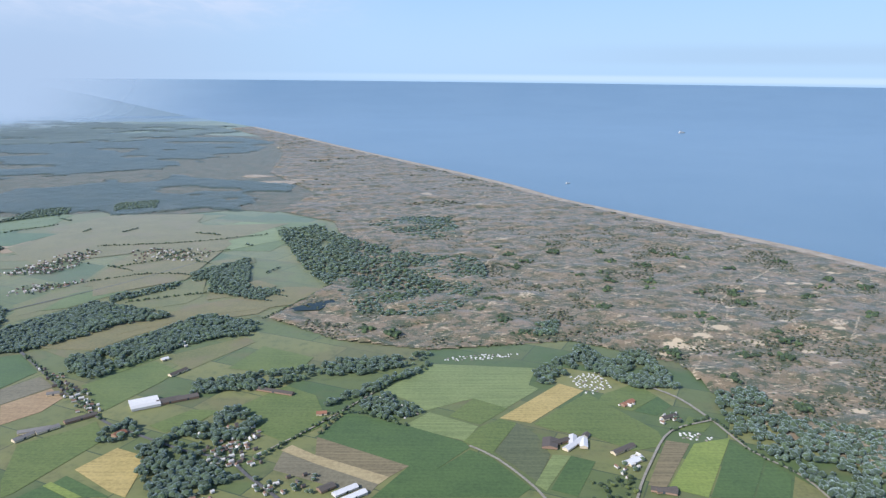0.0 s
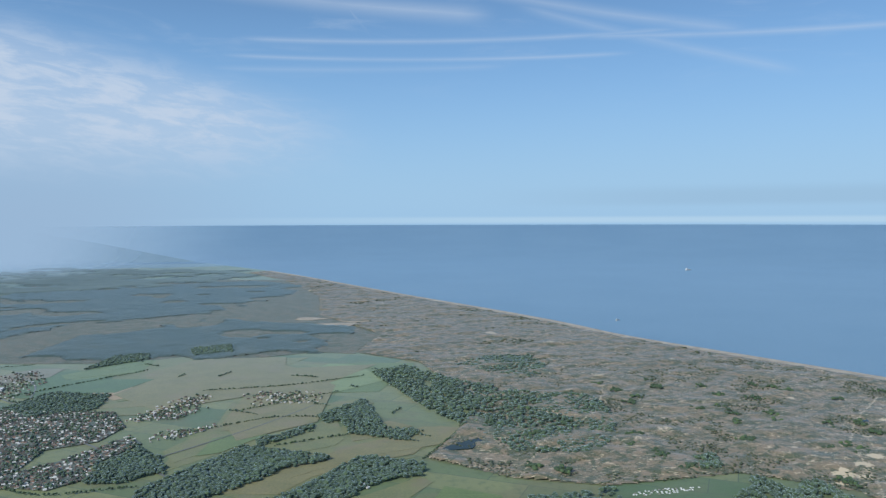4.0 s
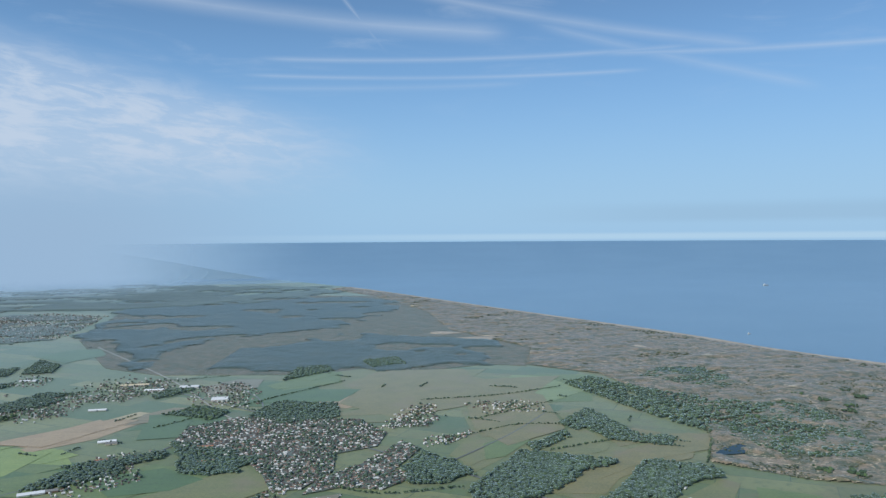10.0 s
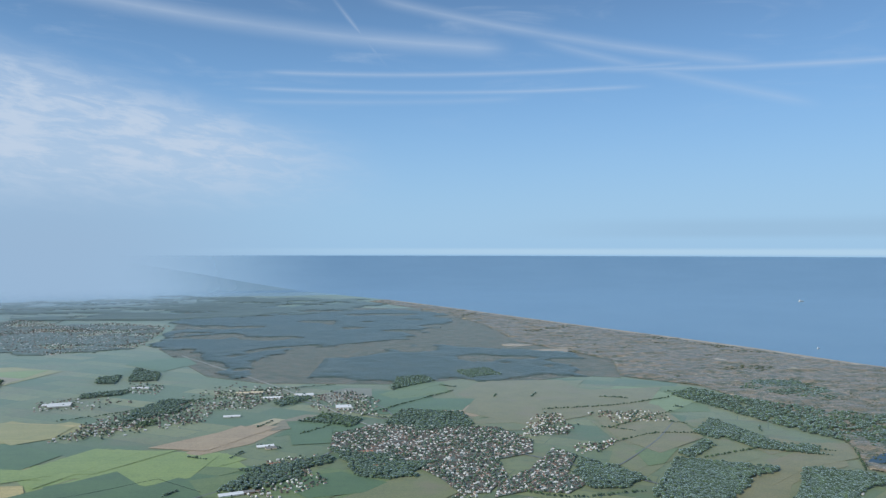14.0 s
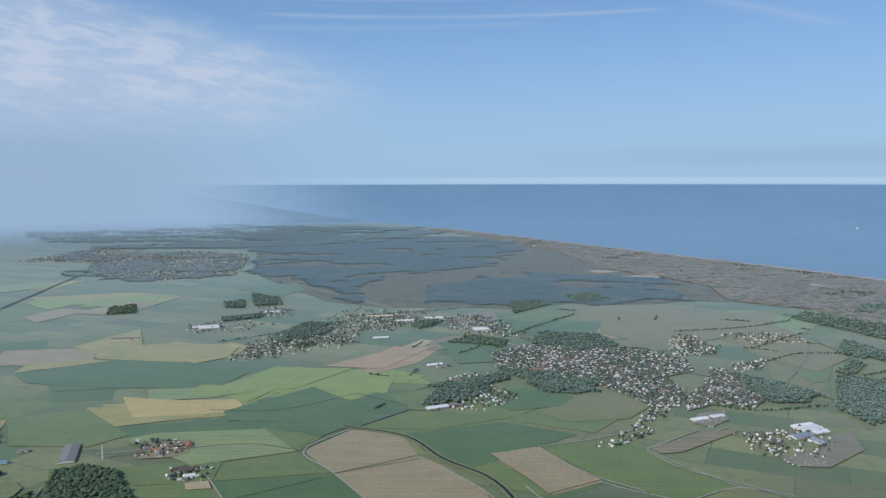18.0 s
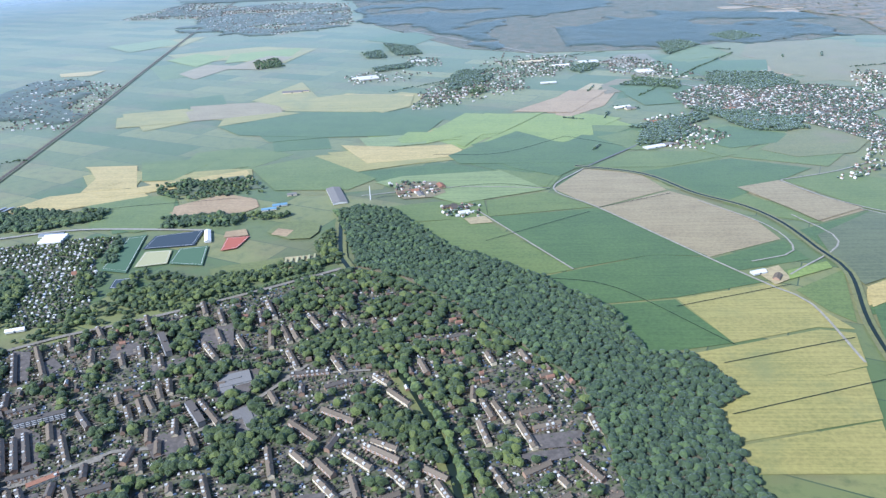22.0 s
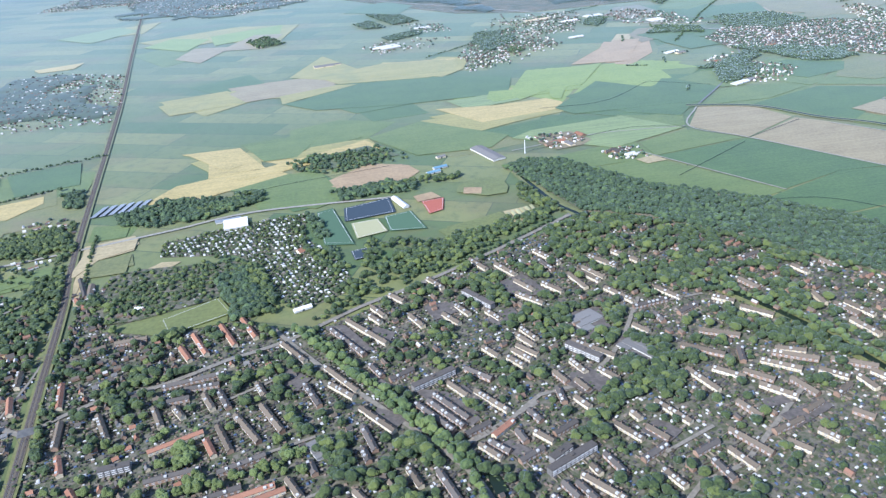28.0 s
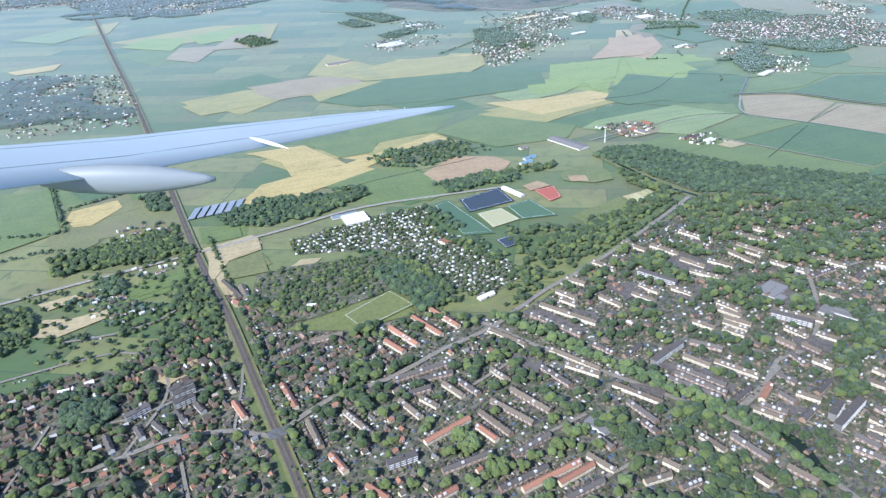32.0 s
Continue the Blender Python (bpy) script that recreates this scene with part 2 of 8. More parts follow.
crop("pale_soil", (0.34, 0.275, 0.18), (0.42, 0.345, 0.24), 0.5, 0.2)

s = Shader("countryside", 0.9, 0.25).haze_sheen().fade()
s.l.new(s.where, (turned := s.n.new("ShaderNodeMapping")).inputs[0])
turned.inputs["Rotation"].default_value = (0, 0, 0.42)
wave = s.n.new("ShaderNodeVectorMath")
wave.operation = "MULTIPLY_ADD"
s.l.new(s.n.new("ShaderNodeTexNoise").outputs["Color"], wave.inputs[0])
wave.inputs[1].default_value = (9, 9, 0)
s.l.new(turned.outputs[0], wave.inputs[2])
lots = s.n.new("ShaderNodeTexBrick")        # old polder parcels and their ditches
s.l.new(wave.outputs[0], lots.inputs["Vector"])
lots.offset, lots.squash, lots.squash_frequency = 0.37, 1.6, 3
for key, value in (("Scale", 1.0), ("Brick Width", 74.0), ("Row Height", 27.0), ("Mortar Size", 0.35), ("Bias", -0.1)):
    lots.inputs[key].default_value = value
lots.inputs["Color1"].default_value, lots.inputs["Color2"].default_value = (0.080, 0.138, 0.040, 1), (0.25, 0.25, 0.085, 1)
lots.inputs["Mortar"].default_value = (0.05, 0.085, 0.04, 1)
base = s.mix(s.math("MULTIPLY", s.ramp(s.noise(0.02, 4, 0.6), 0.4, 0.62), 0.25), lots.outputs[0], (0.14, 0.17, 0.07))
base = s.mix(s.math("MULTIPLY", s.ramp(s.noise(0.011, 4, 0.6, (1.0, 2.0, 1.0), 0.42), 0.50, 0.62), 0.45), base, (0.165, 0.145, 0.066))
base = s.mix(s.math("MULTIPLY", s.ramp(s.noise(0.15, 5, 0.65), 0.45, 0.8), 0.7), base, (0.060, 0.095, 0.035))
s.colour(base).bump(s.noise(1.5, 5), 0.4, 0.15)

s = Shader("town_ground", 0.9, 0.2)
base = s.mix(s.ramp(s.noise(0.35, 5, 0.7), 0.42, 0.6), (0.070, 0.088, 0.038), (0.205, 0.182, 0.148))
base = s.mix(s.ramp(s.noise(1.4, 3, 0.6), 0.5, 0.62), base, (0.125, 0.125, 0.080))
s.colour(base).bump(s.noise(3.0, 4), 0.4, 0.1)

s = Shader("sea_water", 0.30)
s.bsdf.inputs["IOR"].default_value = 1.33
# blue sheen and growing transparency imitate haze over the sea
s.haze_sheen(0.5, 0.25, (0.68, 0.84, 1.0)).fade()
s.colour(s.mix(s.ramp(s.noise(0.004, 5, 0.6), 0.3, 0.7), (0.142, 0.245, 0.34), (0.172, 0.28, 0.375)))
s.bump(s.noise(0.35, 6, 0.7, (1.0, 0.5, 1.0), 0.6), 0.35, 0.6)

s = Shader("fresh_water", 0.08)
s.bsdf.inputs["IOR"].default_value = 1.33
s.colour((0.020, 0.032, 0.022)).bump(s.noise(1.2, 3), 0.05, 0.1)

s = Shader("beach_sand", 0.9, 0.3)
s.colour(s.mix(s.ramp(s.noise(0.08, 5, 0.6), 0.35, 0.7), (0.36, 0.30, 0.22), (0.50, 0.43, 0.33))).bump(s.noise(1.0, 4), 0.2, 0.1)

s = Shader("dune_heath", 0.95, 0.12).haze_sheen(0.42, 0.3, (0.80, 0.87, 0.98))
grassy = s.mix(s.ramp(s.noise(0.05, 6, 0.65), 0.40, 0.60), (0.272, 0.210, 0.132), (0.195, 0.166, 0.10))
grassy = s.mix(s.ramp(s.noise(0.25, 6, 0.7), 0.45, 0.68), grassy, (0.282, 0.22, 0.140))
scrub = s.ramp(s.noise(0.085, 9, 0.78, distort=0.5), 0.475, 0.535)
grassy = s.mix(scrub, grassy, (0.088, 0.105, 0.055))
blown = s.math("MULTIPLY", s.ramp(s.noise(0.17, 7, 0.68, (1.0, 1.9, 1.0), 0.6, 0.6), 0.575, 0.615), s.ramp(s.noise(0.008, 2), 0.32, 0.50))
open_sand = s.n.new("ShaderNodeAttribute")
open_sand.attribute_name = "sand"
patch = s.ramp(s.math("ADD", open_sand.outputs["Fac"], s.math("MULTIPLY", s.noise(0.5, 5, 0.7), 0.8)), 0.76, 0.90)
s.colour(s.mix(s.math("MAXIMUM", s.math("MULTIPLY", blown, 0.85), patch), grassy, (0.64, 0.53, 0.36))).bump(s.noise(0.5, 7, 0.7), 0.6, 0.8)

s = Shader("asphalt", 0.85, 0.2).haze_sheen(0.8)
s.colour(s.mix(s.ramp(s.noise(0.8, 4), 0.35, 0.7), (0.10, 0.10, 0.098), (0.16, 0.155, 0.145)))
s = Shader("pale_track", 0.9, 0.2).haze_sheen(0.8)
s.colour(s.mix(s.ramp(s.noise(0.6, 4), 0.35, 0.7), (0.28, 0.26, 0.21), (0.38, 0.355, 0.29)))
s = Shader("ballast", 0.95, 0.1).haze_sheen(0.35)
s.colour(s.mix(s.ramp(s.noise(1.2, 5, 0.7), 0.35, 0.7), (0.120, 0.100, 0.072), (0.185, 0.155, 0.112))).bump(s.noise(6, 3), 0.4, 0.05)


def plain(name, a, b, rough=0.7, scale=1.5, metal=0.0):
    q = Shader(name, rough)
    q.bsdf.inputs["Metallic"].default_value = metal
    tone = q.mix(q.ramp(q.noise(scale, 5, 0.6), 0.3, 0.7), a, b)
    q.colour(q.mix(0.35, tone, q.mix(q.random(), tuple(v * 0.6 for v in a), tuple(v * 1.3 for v in b))))


plain("red_tile", (0.27, 0.125, 0.078), (0.38, 0.195, 0.122), 0.8, 3)
plain("dark_tile", (0.085, 0.076, 0.068), (0.14, 0.124, 0.108), 0.75, 3)
plain("brown_tile", (0.118, 0.096, 0.070), (0.190, 0.156, 0.114), 0.8, 3)
plain("grey_felt", (0.16, 0.155, 0.15), (0.24, 0.235, 0.225), 0.9, 2)
plain("pale_wall", (0.60, 0.51, 0.35), (0.76, 0.66, 0.48), 0.85)
plain("white_panel", (0.52, 0.52, 0.49), (0.66, 0.65, 0.62), 0.6)
plain("brick_wall", (0.24, 0.15, 0.105), (0.36, 0.25, 0.18), 0.9, 3)
plain("white_roof", (0.68, 0.69, 0.69), (0.80, 0.80, 0.80), 0.55)
plain("steel_roof", (0.30, 0.34, 0.38), (0.40, 0.44, 0.48), 0.45, 2, 0.3)
plain("blue_roof", (0.16, 0.30, 0.42), (0.24, 0.40, 0.52), 0.5)
plain("bark", (0.10, 0.08, 0.06), (0.16, 0.13, 0.10), 0.95, 6)
plain("steel", (0.20, 0.20, 0.20), (0.27, 0.27, 0.27), 0.55, 3, 0.6)
plain("red_court", (0.42, 0.12, 0.085), (0.50, 0.17, 0.12), 0.85)
plain("navy_turf", (0.040, 0.062, 0.085), (0.055, 0.080, 0.105), 0.8)
plain("green_turf", (0.075, 0.14, 0.085), (0.095, 0.17, 0.10), 0.85)
plain("sand_turf", (0.36, 0.36, 0.20), (0.44, 0.43, 0.26), 0.9)
plain("bright_paint", (0.75, 0.75, 0.74), (0.82, 0.82, 0.81), 0.5)
plain("dark_glass", (0.05, 0.065, 0.08), (0.08, 0.10, 0.12), 0.15)


def leaf(name, dark, light, fresh):
    q = Shader(name, 0.8)
    tone = q.mix(q.ramp(q.noise(0.9, 6, 0.7), 0.35, 0.68), dark, light)
    tone = q.mix(q.ramp(q.island(), 0.55, 1.0), tone, fresh)
    q.colour(tone).bump(q.noise(2.6, 6, 0.75), 0.9, 0.5)
    q.bsdf.inputs["Coat Weight"].default_value = 0.18
    q.bsdf.inputs["Coat Roughness"].default_value = 0.5
    # bluish sheen lifts the dark leaves as haze would
    q.haze_sheen(0.22, 0.35, (0.66, 0.84, 0.92))


leaf("leaf_wood", (0.028, 0.052, 0.026), (0.068, 0.112, 0.046), (0.095, 0.148, 0.054))
leaf("leaf_garden", (0.026, 0.047, 0.016), (0.080, 0.120, 0.032), (0.135, 0.172, 0.042))
leaf("leaf_far", (0.030, 0.054, 0.028), (0.062, 0.102, 0.044), (0.085, 0.132, 0.052))
# stronger sheen makes distant trees look hazed
for key, value in (("Sheen Weight", 0.8), ("Sheen Roughness", 0.42)):
    MATS["leaf_far"].node_tree.nodes["Principled BSDF"].inputs[key].default_value = value
leaf("leaf_scrub", (0.050, 0.068, 0.034), (0.095, 0.115, 0.055), (0.120, 0.125, 0.062))
leaf("leaf_fresh", (0.060, 0.098, 0.034), (0.125, 0.180, 0.052), (0.160, 0.210, 0.060))
s = Shader("canopy_far", 0.9, 0.2).haze_sheen(0.5).fade()
s.colour(s.mix(s.ramp(s.noise(0.05, 6, 0.7), 0.35, 0.68), (0.035, 0.060, 0.040), (0.085, 0.115, 0.060)))
# coat and bluish sheen lighten the forest in place of haze
s = Shader("canopy_pine", 0.9, 0.5).haze_sheen(0.6, 0.3, (0.72, 0.86, 0.94))
tone = s.mix(s.ramp(s.noise(0.35, 6, 0.7), 0.35, 0.68), (0.030, 0.056, 0.034), (0.056, 0.088, 0.046))
s.colour(s.mix(s.ramp(s.noise(0.016, 6, 0.7, (1.0, 1.0, 1.0), 0.4, 0.5), 0.46, 0.70), tone, (0.090, 0.108, 0.066))).bump(s.noise(0.22, 7, 0.78), 0.6, 2.5)
s.bsdf.inputs["Coat Roughness"].default_value = 0.5
s = Shader("village_roof", 0.8)
tone = s.mix(s.ramp(s.island(), 0.50, 0.52), (0.095, 0.092, 0.09), (0.23, 0.14, 0.10))
s.colour(s.mix(s.ramp(s.island(), 0.74, 0.76), tone, (0.66, 0.65, 0.62)))
s = Shader("speck", 0.5)
tone = s.mix(s.ramp(s.island(), 0.50, 0.52), (0.085, 0.08, 0.078), (0.62, 0.62, 0.60))
tone = s.mix(s.ramp(s.island(), 0.66, 0.68), tone, (0.26, 0.20, 0.15))
s.colour(s.mix(s.ramp(s.island(), 0.90, 0.91), tone, (0.10, 0.14, 0.22)))
# distance haze over the far land, painted as a blue-grey base colour
s = Shader("hazed_country", 0.9, 0.6).haze_sheen().fade()
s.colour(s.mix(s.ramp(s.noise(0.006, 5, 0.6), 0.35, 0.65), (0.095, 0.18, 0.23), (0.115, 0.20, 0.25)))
s = Shader("village_ground", 0.9, 0.3).haze_sheen()
s.colour(s.mix(s.ramp(s.noise(0.3, 5, 0.7), 0.42, 0.6), (0.055, 0.080, 0.042), (0.13, 0.13, 0.11)))
s = Shader("town_roof", 0.8)
tone = s.mix(s.ramp(s.island(), 0.45, 0.5), (0.095, 0.084, 0.074), (0.155, 0.125, 0.095))
tone = s.mix(s.ramp(s.island(), 0.80, 0.82), tone, (0.28, 0.15, 0.10))
s.colour(s.mix(s.ramp(s.island(), 0.90, 0.91), tone, (0.50, 0.49, 0.46)))
s = Shader("village_wall", 0.8)
s.colour(s.mix(s.ramp(s.island(), 0.45, 0.5), (0.20, 0.15, 0.12), (0.62, 0.60, 0.56)))
s = Shader("street_brick", 0.85, 0.2).haze_sheen(0.8)
s.colour(s.mix(s.ramp(s.noise(0.8, 4), 0.35, 0.7), (0.21, 0.19, 0.15), (0.29, 0.26, 0.21)))
s = Shader("court_paving", 0.85, 0.2)
s.colour(s.mix(s.ramp(s.noise(0.5, 5, 0.7), 0.35, 0.7), (0.105, 0.092, 0.082), (0.175, 0.155, 0.135)))
s = Shader("clearing", 0.95, 0.1).haze_sheen(0.5)
s.colour(s.mix(s.ramp(s.noise(0.05, 6, 0.7), 0.4, 0.62), (0.075, 0.088, 0.045), (0.165, 0.138, 0.085))).bump(s.noise(0.5, 6, 0.7), 0.7, 1.0)
s = Shader("fence_wood", 0.9)
s.colour(s.mix(s.ramp(s.island(), 0.3, 0.7), (0.085, 0.072, 0.052), (0.28, 0.24, 0.185)))
s = Shader("cabin", 0.5)
s.colour(s.mix(s.ramp(s.island(), 0.78, 0.80), (0.74, 0.74, 0.72), (0.30, 0.27, 0.24)))
plain("rusty_sleepers", (0.070, 0.052, 0.040), (0.110, 0.084, 0.062), 0.9, 4)

# ---- builders ----
rng = np.random.default_rng(7)


def mesh_of(name, verts, faces, material, smooth=False):
    me = bpy.data.meshes.new(name)
    me.from_pydata([tuple(v) for v in verts], [], [tuple(f) for f in faces])
    me.materials.append(MATS[material])
    if smooth:
        me.polygons.foreach_set("use_smooth", np.ones(len(me.polygons), bool))
    return me


def part(name, bm, material, parent=None, label=""):
    """One bmesh as one mesh object, under a thing where one is given."""
    me = bpy.data.meshes.new(name)
    bm.to_mesh(me), bm.free()
    me.materials.append(MATS[material])
    ob = new(name, me)
    ob.parent = parent
    return tagged(ob, label) if label else ob


def box(bm, x0, x1, y0, y1, z0, z1):
    v = [bm.verts.new((x, y, z)) for z in (z0, z1) for x, y in ((x0, y0), (x1, y0), (x1, y1), (x0, y1))]
    for f in ((3, 2, 1, 0), (4, 5, 6, 7), (0, 1, 5, 4), (1, 2, 6, 5), (2, 3, 7, 6), (3, 0, 4, 7)):
        bm.faces.new([v[i] for i in f])


def sheet(name, pts, z, material, thick=0.0):
    """A flat piece of ground with its outline, and a skirt down where it is thick."""
    bm = bmesh.new()
    ring = [bm.verts.new((x, y, z)) for x, y in pts]
    face = bm.faces.new(ring)
    if face.normal.z < 0 or sum(a[0] * b[1] - b[0] * a[1] for a, b in zip(pts, pts[1:] + pts[:1])) < 0:
        face.normal_flip()
    if thick:
        low = [bm.verts.new((x, y, z - thick)) for x, y in pts]
        for i in range(len(pts)):
            j = (i + 1) % len(pts)
            bm.faces.new((ring[i], low[i], low[j], ring[j]))
    bm.normal_update()
    bmesh.ops.triangulate(bm, faces=bm.faces)
    return part(name, bm, material)


def curve_points(pts, step):
    """A smooth line through the points, cut into steps."""
    p = np.array(pts, float)
    p = np.vstack([2 * p[0] - p[1], p, 2 * p[-1] - p[-2]])
    out = []
    for i in range(1, len(p) - 2):
        n = max(1, int(np.linalg.norm(p[i + 1] - p[i]) / step))
        for k in range(n):
            t = k / n
            a, b, c, d = p[i - 1 : i + 3]
            out.append(0.5 * (2 * b + (c - a) * t + (2 * a - 5 * b + 4 * c - d) * t**2 + (3 * b - a - 3 * c + d) * t**3))
    return np.array(out + [p[-2]])


def ribbon(name, pts, width, z, material, step=8.0, smooth=True, thick=0.04):
    """A road, ditch or track: a strip of one width along a line, with side walls."""
    p = curve_points(pts, step) if smooth else np.array(pts, float)
    d = np.gradient(p, axis=0)
    d /= np.linalg.norm(d, axis=1)[:, None] + 1e-9
    side = np.stack([-d[:, 1], d[:, 0]], 1) * width / 2
    n = len(p)
    rows = [np.c_[p + side, np.full(n, z)], np.c_[p - side, np.full(n, z)], np.c_[p + side, np.full(n, z - thick)], np.c_[p - side, np.full(n, z - thick)]]
    faces = []
    for i in range(n - 1):
        faces += [(n + i, n + i + 1, i + 1, i), (i, i + 1, 2 * n + i + 1, 2 * n + i), (3 * n + i, 3 * n + i + 1, n + i + 1, n + i)]
    return new(name, mesh_of(name, np.vstack(rows), faces, material))


def inside(pts, poly):
    """Which of the points lie within the outline."""
    x, y = np.asarray(pts, float).T
    hit = np.zeros(len(x), bool)
    for (x0, y0), (x1, y1) in zip(poly, poly[1:] + poly[:1]):
        if y0 != y1:
            hit ^= ((y0 > y) != (y1 > y)) & (x < (x1 - x0) * (y - y0) / (y1 - y0) + x0)
    return hit


def scatter(poly, gap, keep=1.0):
    """Uneven points over an outline, about one gap apart."""
    p = np.array(poly, float)
    lo, hi = p.min(0), p.max(0)
    nx, ny = int((hi[0] - lo[0]) / gap) + 2, int((hi[1] - lo[1]) / (gap * 0.87)) + 2
    gx, gy = np.meshgrid(np.arange(nx), np.arange(ny))
    q = np.stack([(gx + 0.5 * (gy % 2)) * gap + lo[0], gy * gap * 0.87 + lo[1]], -1).reshape(-1, 2)
    q += rng.uniform(-0.36, 0.36, q.shape) * gap
    q = q[inside(q, poly)]
    return q[rng.random(len(q)) < keep]


def along(pts, gap, spread):
    """Points along a line, for rows of trees and hedges."""
    q = curve_points(pts, gap)
    return q + rng.normal(0, spread, q.shape)


def bulge(d, lobes):
    """How far a ray from the middle leaves the union of round leaf clumps."""
    far = 0.55
    for c, r in lobes:
        along_ray = d.dot(c)
        inner = along_ray * along_ray - c.length_squared + r * r
        if inner > 0:
            far = max(far, along_ray + math.sqrt(inner))
    return far


def blob(level, seed):
    """A lumpy leaf crown of unit size, sitting on z = 0."""
    bm = bmesh.new()
    bmesh.ops.create_icosphere(bm, subdivisions=level, radius=1.0)
    dice = random.Random(seed * 11 + 3)
    lobes = [(Vector((dice.uniform(-1, 1), dice.uniform(-1, 1), dice.uniform(-0.5, 1.0))).normalized() * dice.uniform(0.38, 0.62), dice.uniform(0.40, 0.58)) for _ in range(9)]
    for v in bm.verts:
        d = v.co.normalized()
        big, small = noise.noise(d * 1.7 + Vector((seed * 7.3, 0, 0))), noise.noise(d * 4.1 + Vector((0, seed * 3.1, 0)))
        fine = noise.noise(d * 8.3 + Vector((0, 0, seed * 5.7))) if level > 1 else 0.0
        v.co = d * (bulge(d, lobes) + 0.10 * big + 0.10 * small + 0.16 * fine)
        v.co.z = v.co.z * 0.8 + 0.75 if v.co.z > -0.3 else -0.3 * 0.8 + 0.75 + (v.co.z + 0.3) * 0.25
    vs = np.array([v.co[:] for v in bm.verts])
    fs = np.array([[v.index for v in f.verts] for f in bm.faces])
    bm.free()
    return vs, fs


BLOBS = {level: [blob(level, k) for k in range(6)] for level in (1, 2, 3)}


def crowns(name, pts, size, material, level=1, lift=0.12, vary=0.3, tall=1.0):
    """Many crowns joined in one mesh, for woods and hedges that nobody could count."""
    vs, fs, base = [], [], 0
    for x, y in pts:
        v, f = BLOBS[level][rng.integers(6)]
        r = size * (1 + rng.uniform(-vary, vary))
        a = rng.uniform(0, 6.283)
        c, sn = math.cos(a), math.sin(a)
        w = np.stack([(v[:, 0] * c - v[:, 1] * sn) * r * rng.uniform(0.85, 1.15) + x, (v[:, 0] * sn + v[:, 1] * c) * r + y,
                      (v[:, 2] + lift) * r * tall * rng.uniform(0.85, 1.2)], 1)
        vs.append(w), fs.append(f + base)
        base += len(v)
    if not vs:
        return None
    vs, fs = np.vstack(vs), np.vstack(fs)
    me = bpy.data.meshes.new(name)
    me.vertices.add(len(vs)), me.loops.add(fs.size), me.polygons.add(len(fs))
    me.vertices.foreach_set("co", vs.ravel())
    me.loops.foreach_set("vertex_index", fs.ravel())
    me.polygons.foreach_set("loop_start", np.arange(0, fs.size, 3))
    me.polygons.foreach_set("use_smooth", np.full(len(fs), level < 2))
    me.update(calc_edges=True)
    me.materials.append(MATS[material])
    return new(name, me)


def lattice(u, seed):
    """Smooth noise between 0 and 1 over points of the plane."""
    i = np.floor(u).astype(int)
    f = u - i
    f = f * f * (3 - 2 * f)

    def value(a, b):
        h = (a * 374761393 + b * 668265263 + seed * 144665) & 0x7FFFFFFF
        h = ((h ^ (h >> 13)) * 1274126177) & 0x7FFFFFFF
        return ((h ^ (h >> 16)) & 0xFFFF) / 65535.0

    x, y = i[..., 0], i[..., 1]
    top = value(x, y) * (1 - f[..., 0]) + value(x + 1, y) * f[..., 0]
    low = value(x, y + 1) * (1 - f[..., 0]) + value(x + 1, y + 1) * f[..., 0]
    return top * (1 - f[..., 1]) + low * f[..., 1]


# ---- ground, sea, beach and dunes ----
COAST = [(900, -900), (640, 120), (470, 500), (401, 640), (356, 727), (278, 844), (173, 1007), (113, 1142), (23, 1312), (-160, 1625), (-400, 2060), (-588, 2382), (-1100, 3050), (-1700, 3650), (-2500, 4200)]
MIDDLE, FAR, RIM = (-450.0, 300.0), 4300.0, 128.0


def rise(x, y):
    """The far country lifts slowly towards the rim, so that its edge stands where the horizon is."""
    r = np.hypot(x - MIDDLE[0], y - MIDDLE[1])
    return RIM * np.clip((r - 2500) / (FAR - 2500), 0, 1) ** 1.5


def disc(name, material, drop):
    radii = [0.0, 150, 400, 800, 1400, 2000, 2500, 2700, 2900, 3100, 3300, 3500, 3700, 3900, 4100, FAR]
    turns = np.linspace(0, 2 * math.pi, 181)[:-1]
    vs = [(*MIDDLE, -drop)]
    for r in radii[1:]:
        for a in turns:
            x, y = MIDDLE[0] + r * math.cos(a), MIDDLE[1] + r * math.sin(a)
            vs.append((x, y, rise(x, y) - drop))
    n, fs = len(turns), []
    for k in range(n):
        fs.append((0, 1 + k, 1 + (k + 1) % n))
    for i in range(len(radii) - 2):
        for k in range(n):
            a, b = 1 + i * n + k, 1 + i * n + (k + 1) % n
            fs.append((a, a + n, b + n, b))
    return new(name, mesh_of(name, vs, fs, material, True))


tagged(disc("sea", "sea_water", 0.5), "calm blue-grey sea reaching the hazy horizon", "sea", kind="structure")


